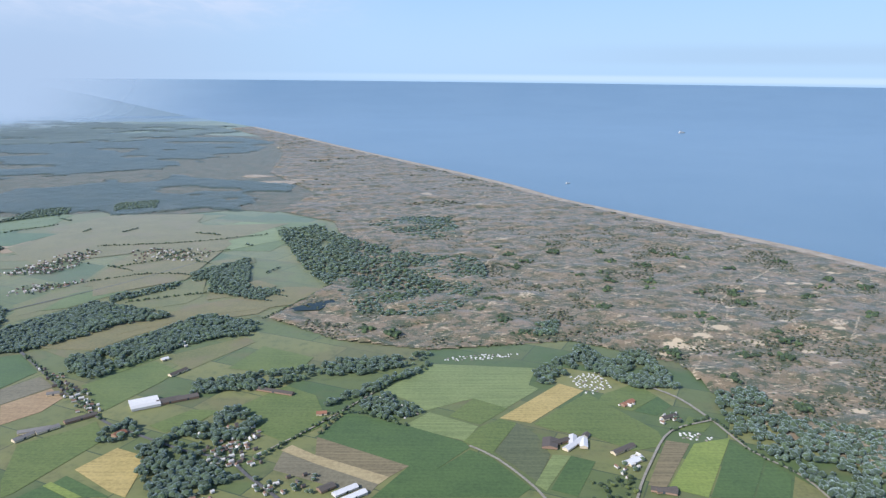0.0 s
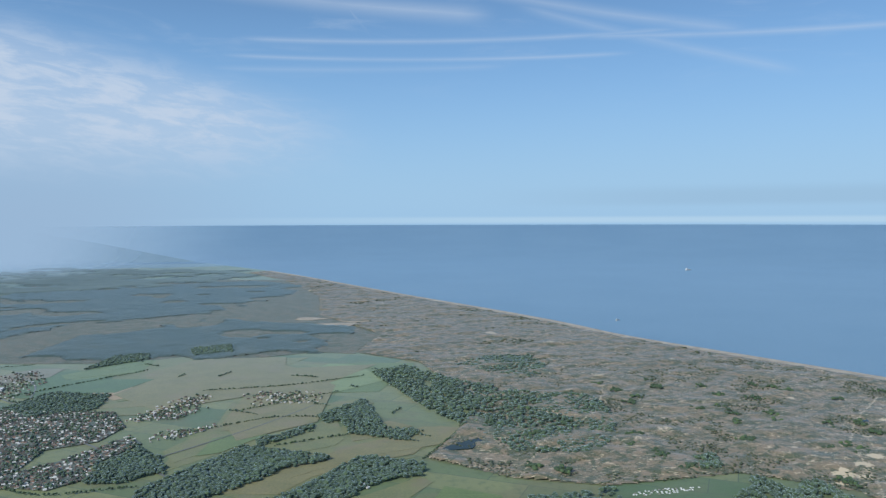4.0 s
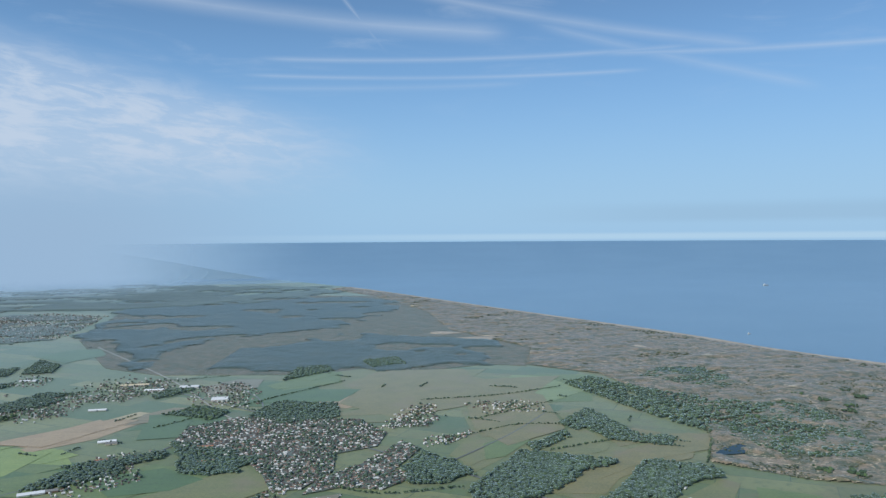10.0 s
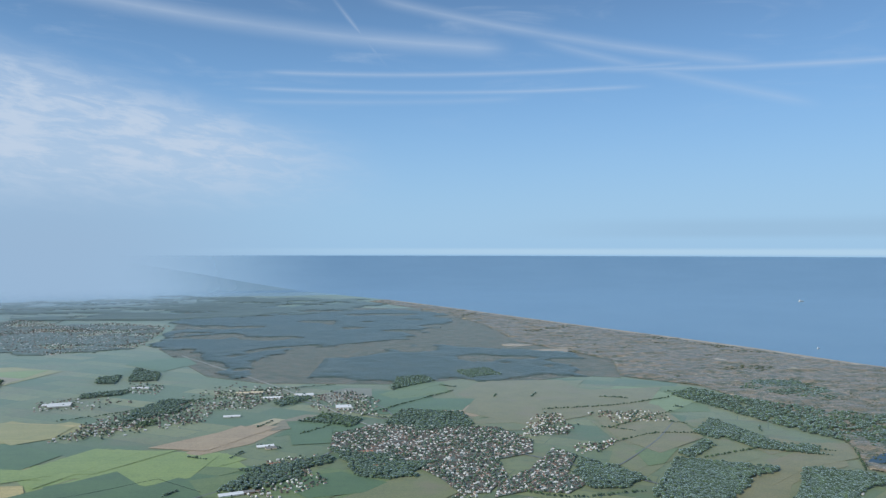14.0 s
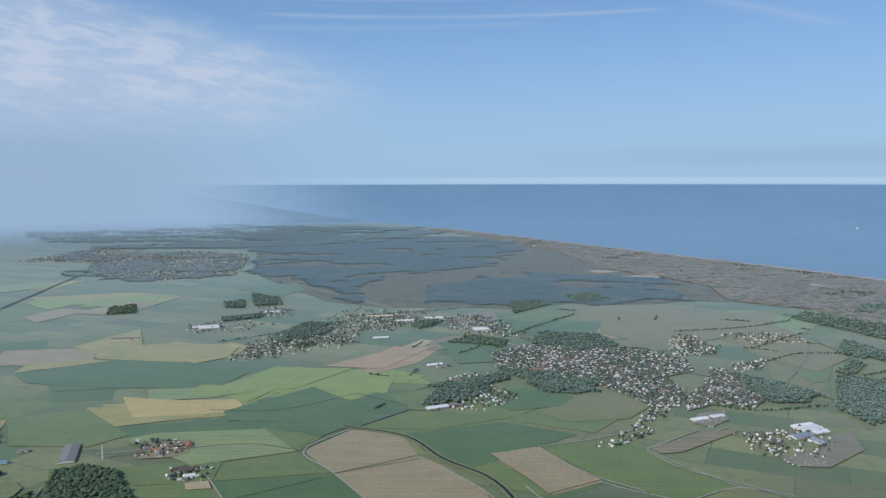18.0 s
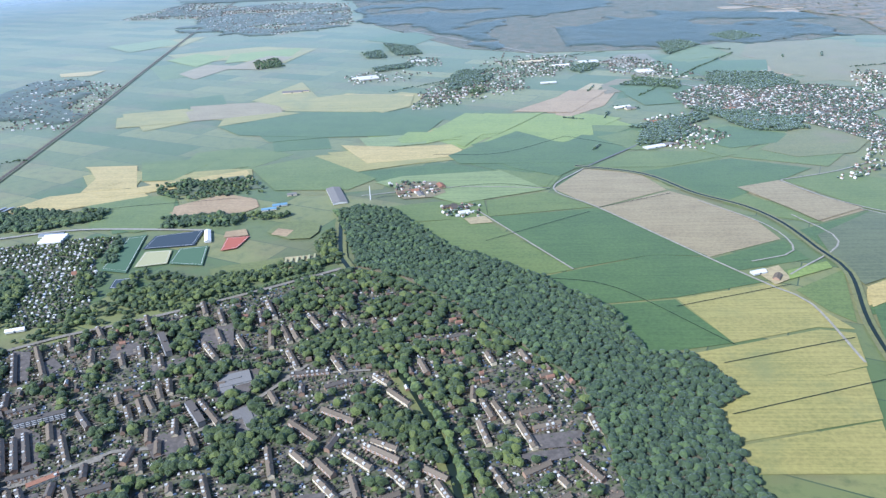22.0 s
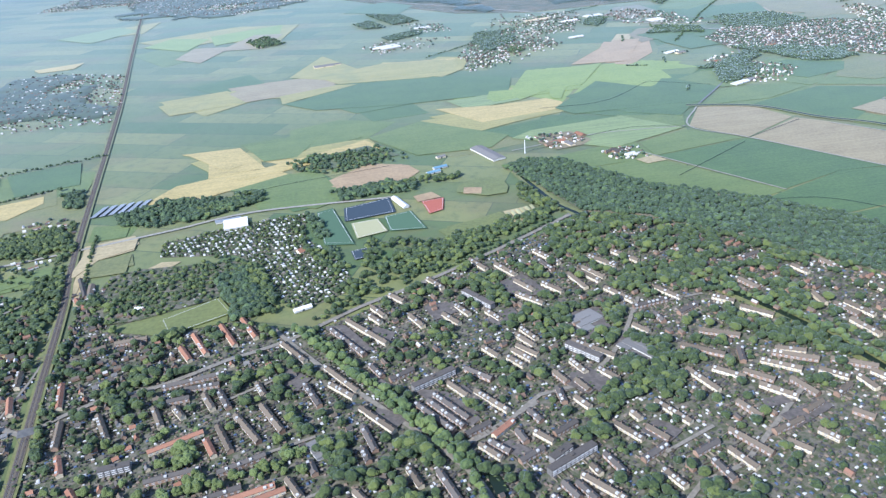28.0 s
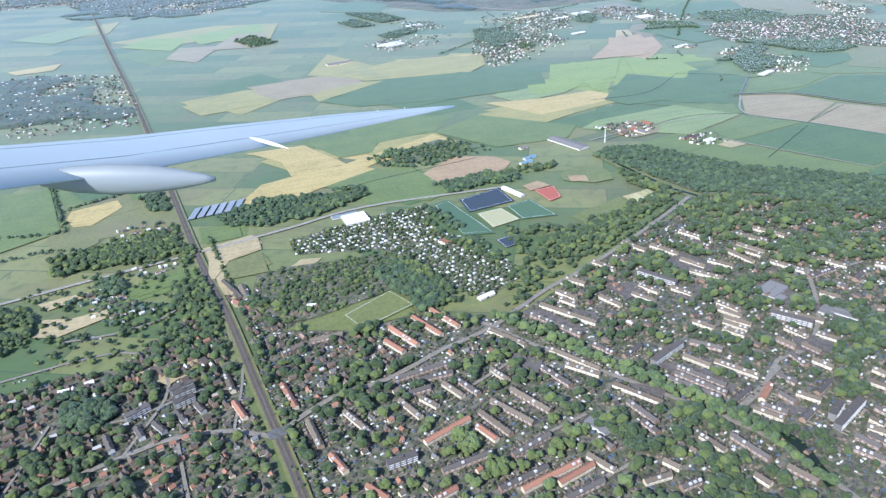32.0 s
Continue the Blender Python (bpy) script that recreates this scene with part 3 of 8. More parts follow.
def sheet_inland():
    """The flat land, from the waterline back to the rim."""
    cols = np.array([0, 0.6, 1.5, 4, 10, 25, 60, 130, 260, 450, 700, 1000, 1400, 1800, 2200, 2600, 3000, 3400])
    line = curve_points(COAST, 40)
    way = np.array([-0.93, -0.36])
    p = line[:, None, :] + way[None, None, :] * cols[None, :, None]
    z = rise(p[..., 0], p[..., 1])
    z[:, 0] -= 1.2
    vs = np.concatenate([p, z[..., None]], -1).reshape(-1, 3)
    m, fs = len(cols), []
    for i in range(len(line) - 1):
        for k in range(m - 1):
            a = i * m + k
            fs.append((a, a + m, a + m + 1, a + 1))
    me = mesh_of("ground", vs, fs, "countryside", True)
    me.materials.append(MATS["hazed_country"])
    # faces past this radius take the material with haze in its colour
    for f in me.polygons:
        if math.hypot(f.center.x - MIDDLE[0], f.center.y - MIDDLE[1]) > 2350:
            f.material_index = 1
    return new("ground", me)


tagged(sheet_inland(), "flat green coastal farmland", "ground", kind="structure")
INNER = [(205, 258), (166, 315), (148, 362), (142, 409), (85, 446), (-5, 427), (-63, 443), (-119, 486), (-92, 560), (-70, 650), (-100, 740), (-120, 830), (-200, 900), (-175, 1040), (-291, 1265), (-331, 1582), (-480, 2000), (-640, 2300)]
SHORE = [(900, -900), (628, 115), (458, 495), (389, 635), (344, 722), (266, 839), (161, 1002), (101, 1137), (11, 1307), (-172, 1620), (-412, 2055), (-600, 2377)]


def dune_field():
    outline = INNER + SHORE[::-1][:-2] + [(400, 80), (280, 150)]
    cell = 2.2
    xs, ys = np.arange(-660, 640, cell), np.arange(90, 2380, cell)
    gx, gy = np.meshgrid(xs, ys)
    pts = np.stack([gx, gy], -1)
    inn = inside(pts.reshape(-1, 2), outline).reshape(gx.shape)
    near = inn.astype(float)
    for _ in range(5):
        near = (near + np.roll(near, 1, 0) + np.roll(near, -1, 0) + np.roll(near, 1, 1) + np.roll(near, -1, 1)) / 5
    skew = np.stack([pts[..., 0] * 0.8 + pts[..., 1] * 0.6, -pts[..., 0] * 0.6 + pts[..., 1] * 0.8], -1)
    h = 2.6 * lattice(skew / np.array([46.0, 28.0]), 3) + 1.8 * lattice(skew / np.array([19.0, 12.0]), 5) + 0.9 * np.abs(lattice(skew / 8.0, 9) - 0.5)
    z = 0.25 + np.clip((h - 1.6) * 1.15, 0.0, 9) * np.clip((near - 0.45) * 2.2, 0, 1)
    number = -np.ones(gx.shape, int)
    cells = inn[:-1, :-1] & inn[1:, :-1] & inn[:-1, 1:] & inn[1:, 1:]
    use = np.zeros(gx.shape, bool)
    use[:-1, :-1] |= cells
    use[1:, :-1] |= cells
    use[:-1, 1:] |= cells
    use[1:, 1:] |= cells
    number[use] = np.arange(use.sum())
    vs = np.c_[gx[use], gy[use], z[use]]
    a, b, c, d = number[:-1, :-1][cells], number[:-1, 1:][cells], number[1:, 1:][cells], number[1:, :-1][cells]
    me = mesh_of("dunes", vs, np.stack([a, b, c, d], 1).tolist(), "dune_heath", True)
    # bare sand: blow-outs on the crests, thickest in one hollow, and footpaths
    bare = np.clip((h - 3.45) * 0.8, 0, 0.45) * (lattice(pts / 70.0, 71) > 0.42)
    for x, y, r in ((161, 435, 11), (154, 447, 6), (176, 446, 6), (277, 515, 9), (286, 513, 6), (290, 585, 10), (305, 586, 9), (343, 624, 8), (242, 489, 9), (236, 409, 8), (188, 356, 6), (215, 345, 9), (133, 374, 6), (82, 449, 6), (182, 476, 6), (262, 621, 8), (273, 599, 8), (145, 493, 5), (263, 440, 8), (217, 397, 6), (219, 639, 8), (226, 694, 7), (226, 551, 5), (306, 497, 7), (150, 440, 15), (172, 455, 13), (140, 425, 9), (215, 520, 8), (255, 560, 9), (190, 470, 12), (270, 470, 8), (120, 520, 6), (300, 600, 7), (230, 430, 9), (205, 445, 10), (175, 425, 9)):
        d2 = np.hypot(pts[..., 0] - x, (pts[..., 1] - y) * 1.4)
        bare = np.maximum(bare, np.clip(1 - d2 / r, 0, 1) * 0.9 * (lattice(pts / 9.0, 72) > 0.38))
    for line in ([(179, 409), (199, 401), (214, 391)], [(219, 570), (212, 514), (200, 488)], [(154, 458), (155, 435), (172, 448)], [(249, 496), (240, 460), (262, 445)], [(298, 497), (268, 450)], [(136, 372), (150, 400), (165, 430), (200, 450), (260, 455), (330, 470)], [(165, 430), (190, 500), (230, 560), (300, 640)], [(85, 446), (110, 470), (150, 470)], [(-60, 443), (-30, 520), (30, 600), (60, 700)]):
        for (x0, y0), (x1, y1) in zip(line, line[1:]):
            s1 = np.array((x0, y0)), np.array((x1 - x0, y1 - y0))
            t = np.clip(((pts - s1[0]) @ s1[1]) / (s1[1] @ s1[1]), 0, 1)
            bare = np.maximum(bare, np.clip(1.3 - np.linalg.norm(pts - s1[0] - t[..., None] * s1[1], axis=-1) / 1.5, 0, 0.42))
    me.attributes.new("sand", "FLOAT", "POINT").data.foreach_set("value", bare[use].astype(np.float32))
    return new("dunes", me)


tagged(dune_field(), "rolling coastal dunes with brown heath, scrub and blown sand", "dunes", kind="structure")
beach = ribbon("beach", [(a + 7, b + 3) for a, b in SHORE[2:]], 17, 0.35, "beach_sand", 30)
tagged(beach, "long pale sand beach along the sea", "beach", kind="structure")

# ---- fields ----
CROPS = {"grass": "green pasture of short grass", "sports_grass": "mown grass playing field", "olive_meadow": "dry olive-brown rough pasture", "meadow": "olive green rough meadow", "dark_crop": "field of dark green crop in rows",
         "dark_soil": "dark field with young crop", "lime_crop": "bright yellow-green crop field", "pale_crop": "pale green striped crop field", "straw_green": "ripening yellow-green grain field",
         "straw": "golden straw-coloured field", "mauve_soil": "bare pinkish-grey ploughed field", "salmon_soil": "bare orange-brown field", "brown_soil": "brown ploughed field with furrows",
         "grey_soil": "bare grey-brown field", "pale_soil": "bare pale sandy strip of field"}
LAYER = [0.05]


def field(kind, pts):
    LAYER[0] += 0.002
    return tagged(sheet("field", pts, LAYER[0], kind, 0.05), CROPS[kind], "field", kind="structure")


field('dark_crop', [(-936, 561), (-858, 595), (-814, 558), (-827, 512), (-903, 523)])
field('straw_green', [(-845, 653), (-791, 627), (-813, 562), (-865, 587)])
field('lime_crop', [(-802, 498), (-742, 507), (-750, 470), (-792, 470)])
field('lime_crop', [(-713, 549), (-658, 547), (-718, 443), (-747, 478)])
field('grass', [(-668, 510), (-608, 512), (-644, 462), (-684, 475)])
field('dark_crop', [(-608, 512), (-560, 496), (-616, 416), (-675, 411), (-697, 441)])
field('grass', [(-599, 427), (-520, 424), (-578, 368), (-627, 394)])
field('grass', [(-928, 451), (-891, 464), (-848, 442), (-875, 404), (-925, 398)])
field('meadow', [(-1114, 365), (-1077, 371), (-1049, 350), (-1050, 312), (-1101, 322)])
field('grass', [(-1063, 248), (-1031, 259), (-1031, 244), (-1058, 235)])
field('grass', [(-1032, 305), (-1005, 301), (-1007, 283), (-1029, 283)])
field('grass', [(-1155, 411), (-1119, 395), (-1111, 363), (-1136, 353)])
field('dark_crop', [(-1033, 634), (-979, 664), (-952, 601), (-1003, 596)])
field('grass', [(-1135, 842), (-1076, 893), (-1034, 797), (-1080, 749)])
field('dark_crop', [(-812, 546), (-765, 543), (-743, 518), (-801, 502)])
field('meadow', [(-823, 385), (-767, 376), (-768, 358), (-817, 347), (-838, 366)])
field('dark_crop', [(-774, 389), (-705, 385), (-705, 362), (-766, 361)])
field('straw', [(-956, 397), (-925, 398), (-876, 400), (-877, 384), (-926, 371)])
field('dark_crop', [(-881, 497), (-834, 498), (-821, 454), (-865, 449)])
field('grass', [(-736, 502), (-712, 556), (-670, 523), (-696, 474)])
field('lime_crop', [(-700, 481), (-681, 547), (-609, 538), (-584, 500), (-632, 454)])
field('dark_crop', [(-706, 449), (-676, 490), (-600, 473), (-579, 434), (-687, 416)])
field('straw_green', [(-806, 624), (-789, 650), (-760, 634), (-774, 584)])
field('salmon_soil', [(-649, 547), (-630, 601), (-604, 632), (-588, 611), (-623, 538)])
field('dark_crop', [(-583, 591), (-567, 655), (-509, 666), (-518, 621)])
field('grass', [(-532, 472), (-500, 498), (-473, 484), (-491, 444)])
field('meadow', [(-297, 496), (-260, 559), (-231, 577), (-250, 525), (-296, 462)])
field('meadow', [(-231, 443), (-135, 540), (-80, 557), (-89, 531), (-191, 455)])
field('meadow', [(-236, 542), (-190, 567), (-154, 549), (-182, 517), (-224, 510)])
field('grass', [(-260, 759), (-191, 807), (-153, 757), (-222, 687)])
field('meadow', [(-392, 716), (-340, 845), (-257, 808), (-274, 715), (-338, 664)])
field('pale_crop', [(-2, 406), (57, 401), (50, 377), (55, 372), (35, 347), (19, 359), (-6, 344), (-14, 355), (-30, 367)])
field('grass', [(19, 359), (36, 347), (21, 329), (6, 338)])
field('pale_crop', [(-4, 342), (20, 327), (13, 312), (-16, 327)])
field('dark_crop', [(-45, 341), (-14, 327), (13, 311), (15, 306), (-1, 285), (-12, 289), (-56, 315)])
field('brown_soil', [(-56, 315), (-12, 289), (-20, 280), (-54, 298)])
field('pale_soil', [(-54, 298), (-20, 280), (-24, 274), (-52, 290), (-70, 302), (-66, 307)])
field('grey_soil', [(-52, 290), (-24, 274), (-28, 265), (-70, 285), (-69, 301)])
field('dark_crop', [(15, 304), (25, 296), (39, 272), (33, 265), (-26, 264), (-12, 289), (-1, 285)])
field('dark_soil', [(39, 331), (47, 319), (51, 300), (42, 277), (26, 302)])
field('grass', [(31, 335), (39, 331), (25, 301), (12, 311), (21, 327)])
field('straw', [(67, 379), (79, 370), (46, 331), (31, 336)])
field('grass', [(80, 367), (88, 353), (106, 323), (105, 309), (89, 304), (74, 317), (55, 324), (47, 330)])
field('dark_crop', [(60, 299), (70, 294), (57, 266), (47, 271)])
field('pale_crop', [(52, 300), (60, 299), (45, 270), (41, 275)])
field('grass', [(88, 365), (109, 380), (117, 363), (99, 345), (84, 356)])
field('dark_crop', [(117, 363), (121, 352), (110, 340), (100, 345)])
field('grass', [(126, 340), (134, 331), (128, 323), (117, 325)])
field('brown_soil', [(107, 314), (117, 311), (95, 273), (88, 275)])
field('lime_crop', [(119, 311), (138, 317), (110, 266), (96, 273)])
field('dark_crop', [(137, 314), (146, 297), (128, 266), (111, 266)])
field('dark_crop', [(146, 295), (152, 284), (143, 266), (129, 266)])
field('meadow', [(153, 283), (161, 265), (143, 264)])
field('dark_crop', [(-259, 411), (-249, 416), (-225, 389), (-233, 366)])
field('grey_soil', [(-232, 365), (-220, 383), (-206, 369), (-222, 346)])
field('salmon_soil', [(-221, 346), (-206, 367), (-194, 355), (-197, 339), (-209, 324)])
field('grass', [(-190, 305), (-169, 323), (-165, 329), (-153, 311), (-170, 265), (-173, 262), (-180, 275)])
field('straw', [(-154, 284), (-144, 303), (-127, 295), (-124, 263), (-132, 267)])
field('dark_crop', [(-158, 273), (-155, 279), (-130, 263), (-143, 263)])
field('lime_crop', [(-161, 271), (-159, 274), (-141, 263), (-146, 262)])
field('dark_crop', [(-161, 271), (-147, 262), (-167, 262)])
field('grass', [(-192, 371), (-166, 407), (-147, 393), (-151, 377), (-166, 341), (-177, 352)])
field('meadow', [(-164, 413), (-123, 450), (-115, 440), (-142, 393)])
field('grass', [(-101, 347), (-82, 373), (-64, 361), (-53, 329), (-69, 309), (-85, 320)])
field('meadow', [(-242, 425), (-190, 485), (-176, 462), (-219, 410)])
field('grass', [(-138, 325), (-123, 343), (-109, 342), (-116, 328), (-128, 318)])
field('grass', [(-205, 400), (-180, 418), (-164, 413), (-179, 390), (-197, 386)])
field('grass', [(-120, 397), (-108, 433), (-74, 415), (-79, 394), (-98, 392)])
field('grass', [(-24, 477), (-17, 510), (-3, 495), (-5, 469)])
field('lime_crop', [(11, 469), (25, 472), (33, 442), (16, 442)])
field('grass', [(-263, 721), (-217, 831), (-180, 810), (-153, 720), (-160, 688), (-202, 686)])
field('meadow', [(-250, 522), (-190, 577), (-167, 517), (-189, 497), (-220, 490)])
field('meadow', [(-174, 538), (-87, 572), (-83, 534), (-121, 512), (-148, 492)])
field('meadow', [(-237, 434), (-168, 481), (-124, 492), (-189, 445), (-221, 415)])
field('meadow', [(-483, 728), (-401, 852), (-252, 871), (-315, 711), (-405, 657)])
field('grass', [(-267, 726), (-223, 830), (-126, 829), (-134, 757), (-201, 696)])
field('straw', [(-421, 727), (-388, 712), (-402, 670), (-423, 698)])
field('meadow', [(-293, 669), (-211, 647), (-230, 575), (-291, 486), (-307, 511), (-286, 575)])
field('dark_crop', [(-575, 685), (-512, 657), (-536, 598), (-579, 621)])
field('salmon_soil', [(-643, 539), (-607, 633), (-579, 621), (-597, 567), (-632, 530)])
field('dark_crop', [(-531, 795), (-455, 813), (-434, 727), (-505, 684)])
field('grass', [(-488, 833), (-441, 873), (-420, 794), (-481, 753)])
field('mauve_soil', [(-658, 351), (-634, 390), (-601, 381), (-589, 345), (-635, 317)])
field('mauve_soil', [(-634, 316), (-588, 343), (-575, 329), (-552, 296), (-547, 267), (-589, 246)])
field('dark_crop', [(-588, 244), (-546, 265), (-542, 242), (-581, 230)])
field('mauve_soil', [(-546, 343), (-517, 357), (-488, 305), (-517, 289), (-529, 317)])
field('grass', [(-562, 320), (-548, 341), (-531, 315), (-519, 287), (-537, 296)])
field('dark_crop', [(-534, 278), (-487, 303), (-456, 279), (-452, 257), (-525, 229)])
field('grass', [(-515, 359), (-476, 372), (-451, 355), (-419, 298), (-452, 281), (-486, 307)])
field('meadow', [(-452, 279), (-416, 298), (-385, 277), (-437, 243)])
field('straw', [(-529, 210), (-447, 255), (-448, 244), (-536, 194)])
field('dark_crop', [(-535, 193), (-448, 243), (-436, 225), (-495, 192), (-537, 187)])
field('mauve_soil', [(-540, 165), (-503, 186), (-493, 174), (-523, 117), (-559, 97), (-547, 142)])
field('straw', [(-560, 97), (-523, 116), (-534, 95), (-559, 90)])
field('dark_crop', [(-438, 241), (-389, 270), (-387, 240), (-426, 203), (-432, 228)])
field('straw_green', [(-614, 203), (-566, 217), (-556, 192), (-549, 175), (-563, 177), (-600, 165)])
field('straw_green', [(-619, 157), (-600, 163), (-563, 175), (-550, 172), (-556, 148), (-611, 129), (-612, 136)])
field('straw_green', [(-621, 127), (-557, 147), (-565, 116), (-622, 102)])
field('straw_green', [(-623, 100), (-566, 115), (-572, 89), (-626, 88)])
field('grass', [(-560, 210), (-531, 230), (-546, 180), (-553, 190)])
field('grass', [(-559, 230), (-538, 239), (-535, 233), (-557, 221)])
field('dark_crop', [(-674, 226), (-615, 250), (-589, 246), (-571, 218), (-614, 204), (-657, 197)])
field('dark_crop', [(-656, 196), (-615, 202), (-600, 165), (-634, 157), (-642, 180)])
field('grass', [(-748, 297), (-704, 305), (-657, 234), (-673, 228), (-698, 244), (-724, 265)])
field('dark_crop', [(-699, 305), (-635, 316), (-589, 247), (-615, 250), (-657, 235)])
field('grass', [(-700, 332), (-663, 346), (-637, 318), (-699, 306)])
field('grass', [(-760, 325), (-726, 333), (-703, 347), (-699, 305), (-748, 299)])
field('dark_crop', [(-731, 424), (-672, 484), (-587, 447), (-632, 392), (-667, 383), (-694, 390)])
field('straw_green', [(-822, 443), (-735, 456), (-719, 419), (-792, 397)])
field('dark_crop', [(-791, 394), (-727, 409), (-694, 389), (-686, 372), (-767, 364)])
field('grass', [(-690, 384), (-648, 384), (-660, 353), (-681, 360)])
field('lime_crop', [(-715, 443), (-680, 500), (-655, 487), (-681, 455)])
field('lime_crop', [(-736, 469), (-704, 550), (-663, 545), (-696, 473)])
field('lime_crop', [(-653, 513), (-618, 541), (-589, 522), (-617, 487)])
field('grass', [(-655, 478), (-631, 504), (-581, 496), (-620, 456)])
field('grass', [(-624, 392), (-591, 428), (-540, 409), (-580, 390)])
field('dark_crop', [(-598, 381), (-533, 405), (-489, 380), (-557, 325), (-586, 352)])
field('grass', [(-569, 456), (-521, 497), (-476, 473), (-524, 416), (-537, 409)])
field('grass', [(-533, 409), (-458, 476), (-429, 444), (-477, 383)])
field('straw', [(-908, 615), (-845, 646), (-773, 634), (-800, 570), (-855, 592)])
field('dark_crop', [(-923, 548), (-852, 599), (-793, 564), (-805, 520), (-911, 538)])
field('straw_green', [(-1038, 579), (-978, 598), (-962, 558), (-1002, 521)])
field('mauve_soil', [(-980, 602), (-908, 615), (-890, 585), (-952, 558)])
field('straw_green', [(-1104, 860), (-1103, 946), (-1038, 967), (-1042, 883)])
field('straw_green', [(-1018, 860), (-1005, 967), (-940, 946), (-958, 839)])
field('straw_green', [(-1231, 1000), (-1226, 1073), (-1154, 1106), (-1159, 1011)])
field('dark_crop', [(-894, 501), (-774, 549), (-757, 520), (-797, 493), (-877, 476)])
field('straw_green', [(-778, 477), (-758, 506), (-737, 494), (-745, 469)])
field('straw_green', [(-915, 385), (-904, 404), (-870, 407), (-863, 386)])
field('salmon_soil', [(-654, 561), (-615, 630), (-596, 618), (-619, 551)])
field('pale_soil', [(-615, 630), (-598, 662), (-584, 656), (-598, 625)])
field('dark_crop', [(-581, 643), (-557, 670), (-517, 662), (-550, 606)])
field('meadow', [(-441, 731), (-330, 861), (-259, 801), (-325, 686), (-402, 686)])
field('grass', [(-504, 782), (-445, 861), (-406, 840), (-487, 757)])
field('straw', [(-918, 376), (-876, 400), (-863, 384), (-900, 368)])
field('dark_crop', [(-940, 328), (-902, 346), (-878, 301), (-918, 289)])
field('salmon_soil', [(-901, 330), (-872, 355), (-848, 343), (-842, 330), (-888, 310)])
field('straw', [(-994, 356), (-955, 370), (-919, 365), (-948, 346), (-989, 330)])
field('straw_green', [(-993, 399), (-970, 419), (-947, 402), (-941, 369), (-977, 375)])
field('grass', [(-939, 411), (-896, 438), (-874, 413), (-908, 396)])
field('meadow', [(-1102, 347), (-1073, 381), (-1047, 355), (-1042, 314), (-1092, 311)])
field('grass', [(-1067, 243), (-1041, 257), (-1030, 250), (-1037, 238), (-1059, 232)])
field('meadow', [(-1112, 319), (-1110, 354), (-1091, 355), (-1083, 307), (-1099, 292)])
field('sports_grass', [(-995, 183), (-977, 190), (-947, 198), (-942, 190), (-941, 176), (-969, 173)])
field('sports_grass', [(-842, 240), (-807, 253), (-798, 233), (-836, 227)])
field('grass', [(-1131, 416), (-1098, 412), (-1056, 405), (-1053, 362), (-1107, 366)])
field('mauve_soil', [(-994, 612), (-930, 621), (-906, 590), (-972, 558)])
field('straw_green', [(-1052, 588), (-993, 603), (-967, 552), (-1023, 536)])
field('straw_green', [(-962, 559), (-921, 588), (-876, 573), (-928, 550)])
field('mauve_soil', [(-1075, 787), (-1062, 844), (-1015, 830), (-1041, 750)])
field('straw_green', [(-1149, 932), (-1074, 961), (-1023, 978), (-962, 942), (-1018, 889), (-1084, 858)])
field('meadow', [(-433, 863), (-400, 883), (-274, 843), (-275, 750), (-312, 690), (-352, 707), (-383, 739), (-414, 741)])
field('salmon_soil', [(-435, 696), (-411, 728), (-383, 687), (-402, 667), (-426, 682)])
field('grass', [(-495, 779), (-471, 854), (-429, 862), (-425, 793), (-475, 769)])
field('dark_crop', [(-513, 686), (-478, 752), (-418, 749), (-419, 733), (-437, 689), (-492, 678)])
field('grey_soil', [(-575, 774), (-546, 818), (-515, 817), (-511, 771), (-554, 732)])
field('meadow', [(-418, 624), (-401, 661), (-342, 651), (-347, 615), (-381, 611)])
field('grass', [(-527, 476), (-523, 497), (-495, 485), (-478, 464), (-494, 451)])
field('meadow', [(-477, 435), (-478, 464), (-448, 476), (-425, 442), (-435, 431)])
field('dark_crop', [(-552, 625), (-540, 674), (-499, 622), (-528, 607)])
field('dark_crop', [(-879, 999), (-854, 1055), (-813, 1068), (-779, 1006), (-805, 942)])
field('brown_soil', [(-589, 651), (-570, 678), (-540, 674), (-554, 631), (-591, 610)])
field('pale_crop', [(-258, 749), (-224, 830), (-187, 818), (-159, 736), (-203, 685), (-233, 708)])
field('meadow', [(-205, 645), (-171, 663), (-163, 643), (-192, 608), (-202, 620)])
field('meadow', [(-246, 531), (-209, 566), (-195, 608), (-179, 537), (-185, 519), (-220, 497), (-234, 522)])
field('olive_meadow', [(-246, 426), (-212, 474), (-170, 519), (-133, 549), (-106, 567), (-81, 546), (-83, 533), (-119, 517), (-127, 497), (-171, 472), (-193, 452), (-209, 423)])
field('olive_meadow', [(-277, 648), (-246, 660), (-220, 609), (-238, 568), (-279, 560)])
field('grass', [(-279, 541), (-255, 564), (-240, 549), (-265, 506), (-280, 499)])
field('olive_meadow', [(-176, 546), (-148, 584), (-128, 568), (-144, 544), (-173, 528)])
field('straw', [(-1003, 421), (-962, 421), (-940, 371), (-976, 363), (-981, 401)])
field('straw', [(-1011, 327), (-995, 356), (-959, 365), (-938, 369), (-921, 350), (-959, 336), (-990, 323)])
field('grass', [(-959, 336), (-923, 354), (-888, 311), (-895, 300), (-937, 296), (-949, 329)])
field('straw_green', [(-924, 383), (-911, 403), (-880, 408), (-866, 387), (-912, 371)])
field('grass', [(-962, 429), (-934, 432), (-902, 435), (-920, 385), (-942, 384)])
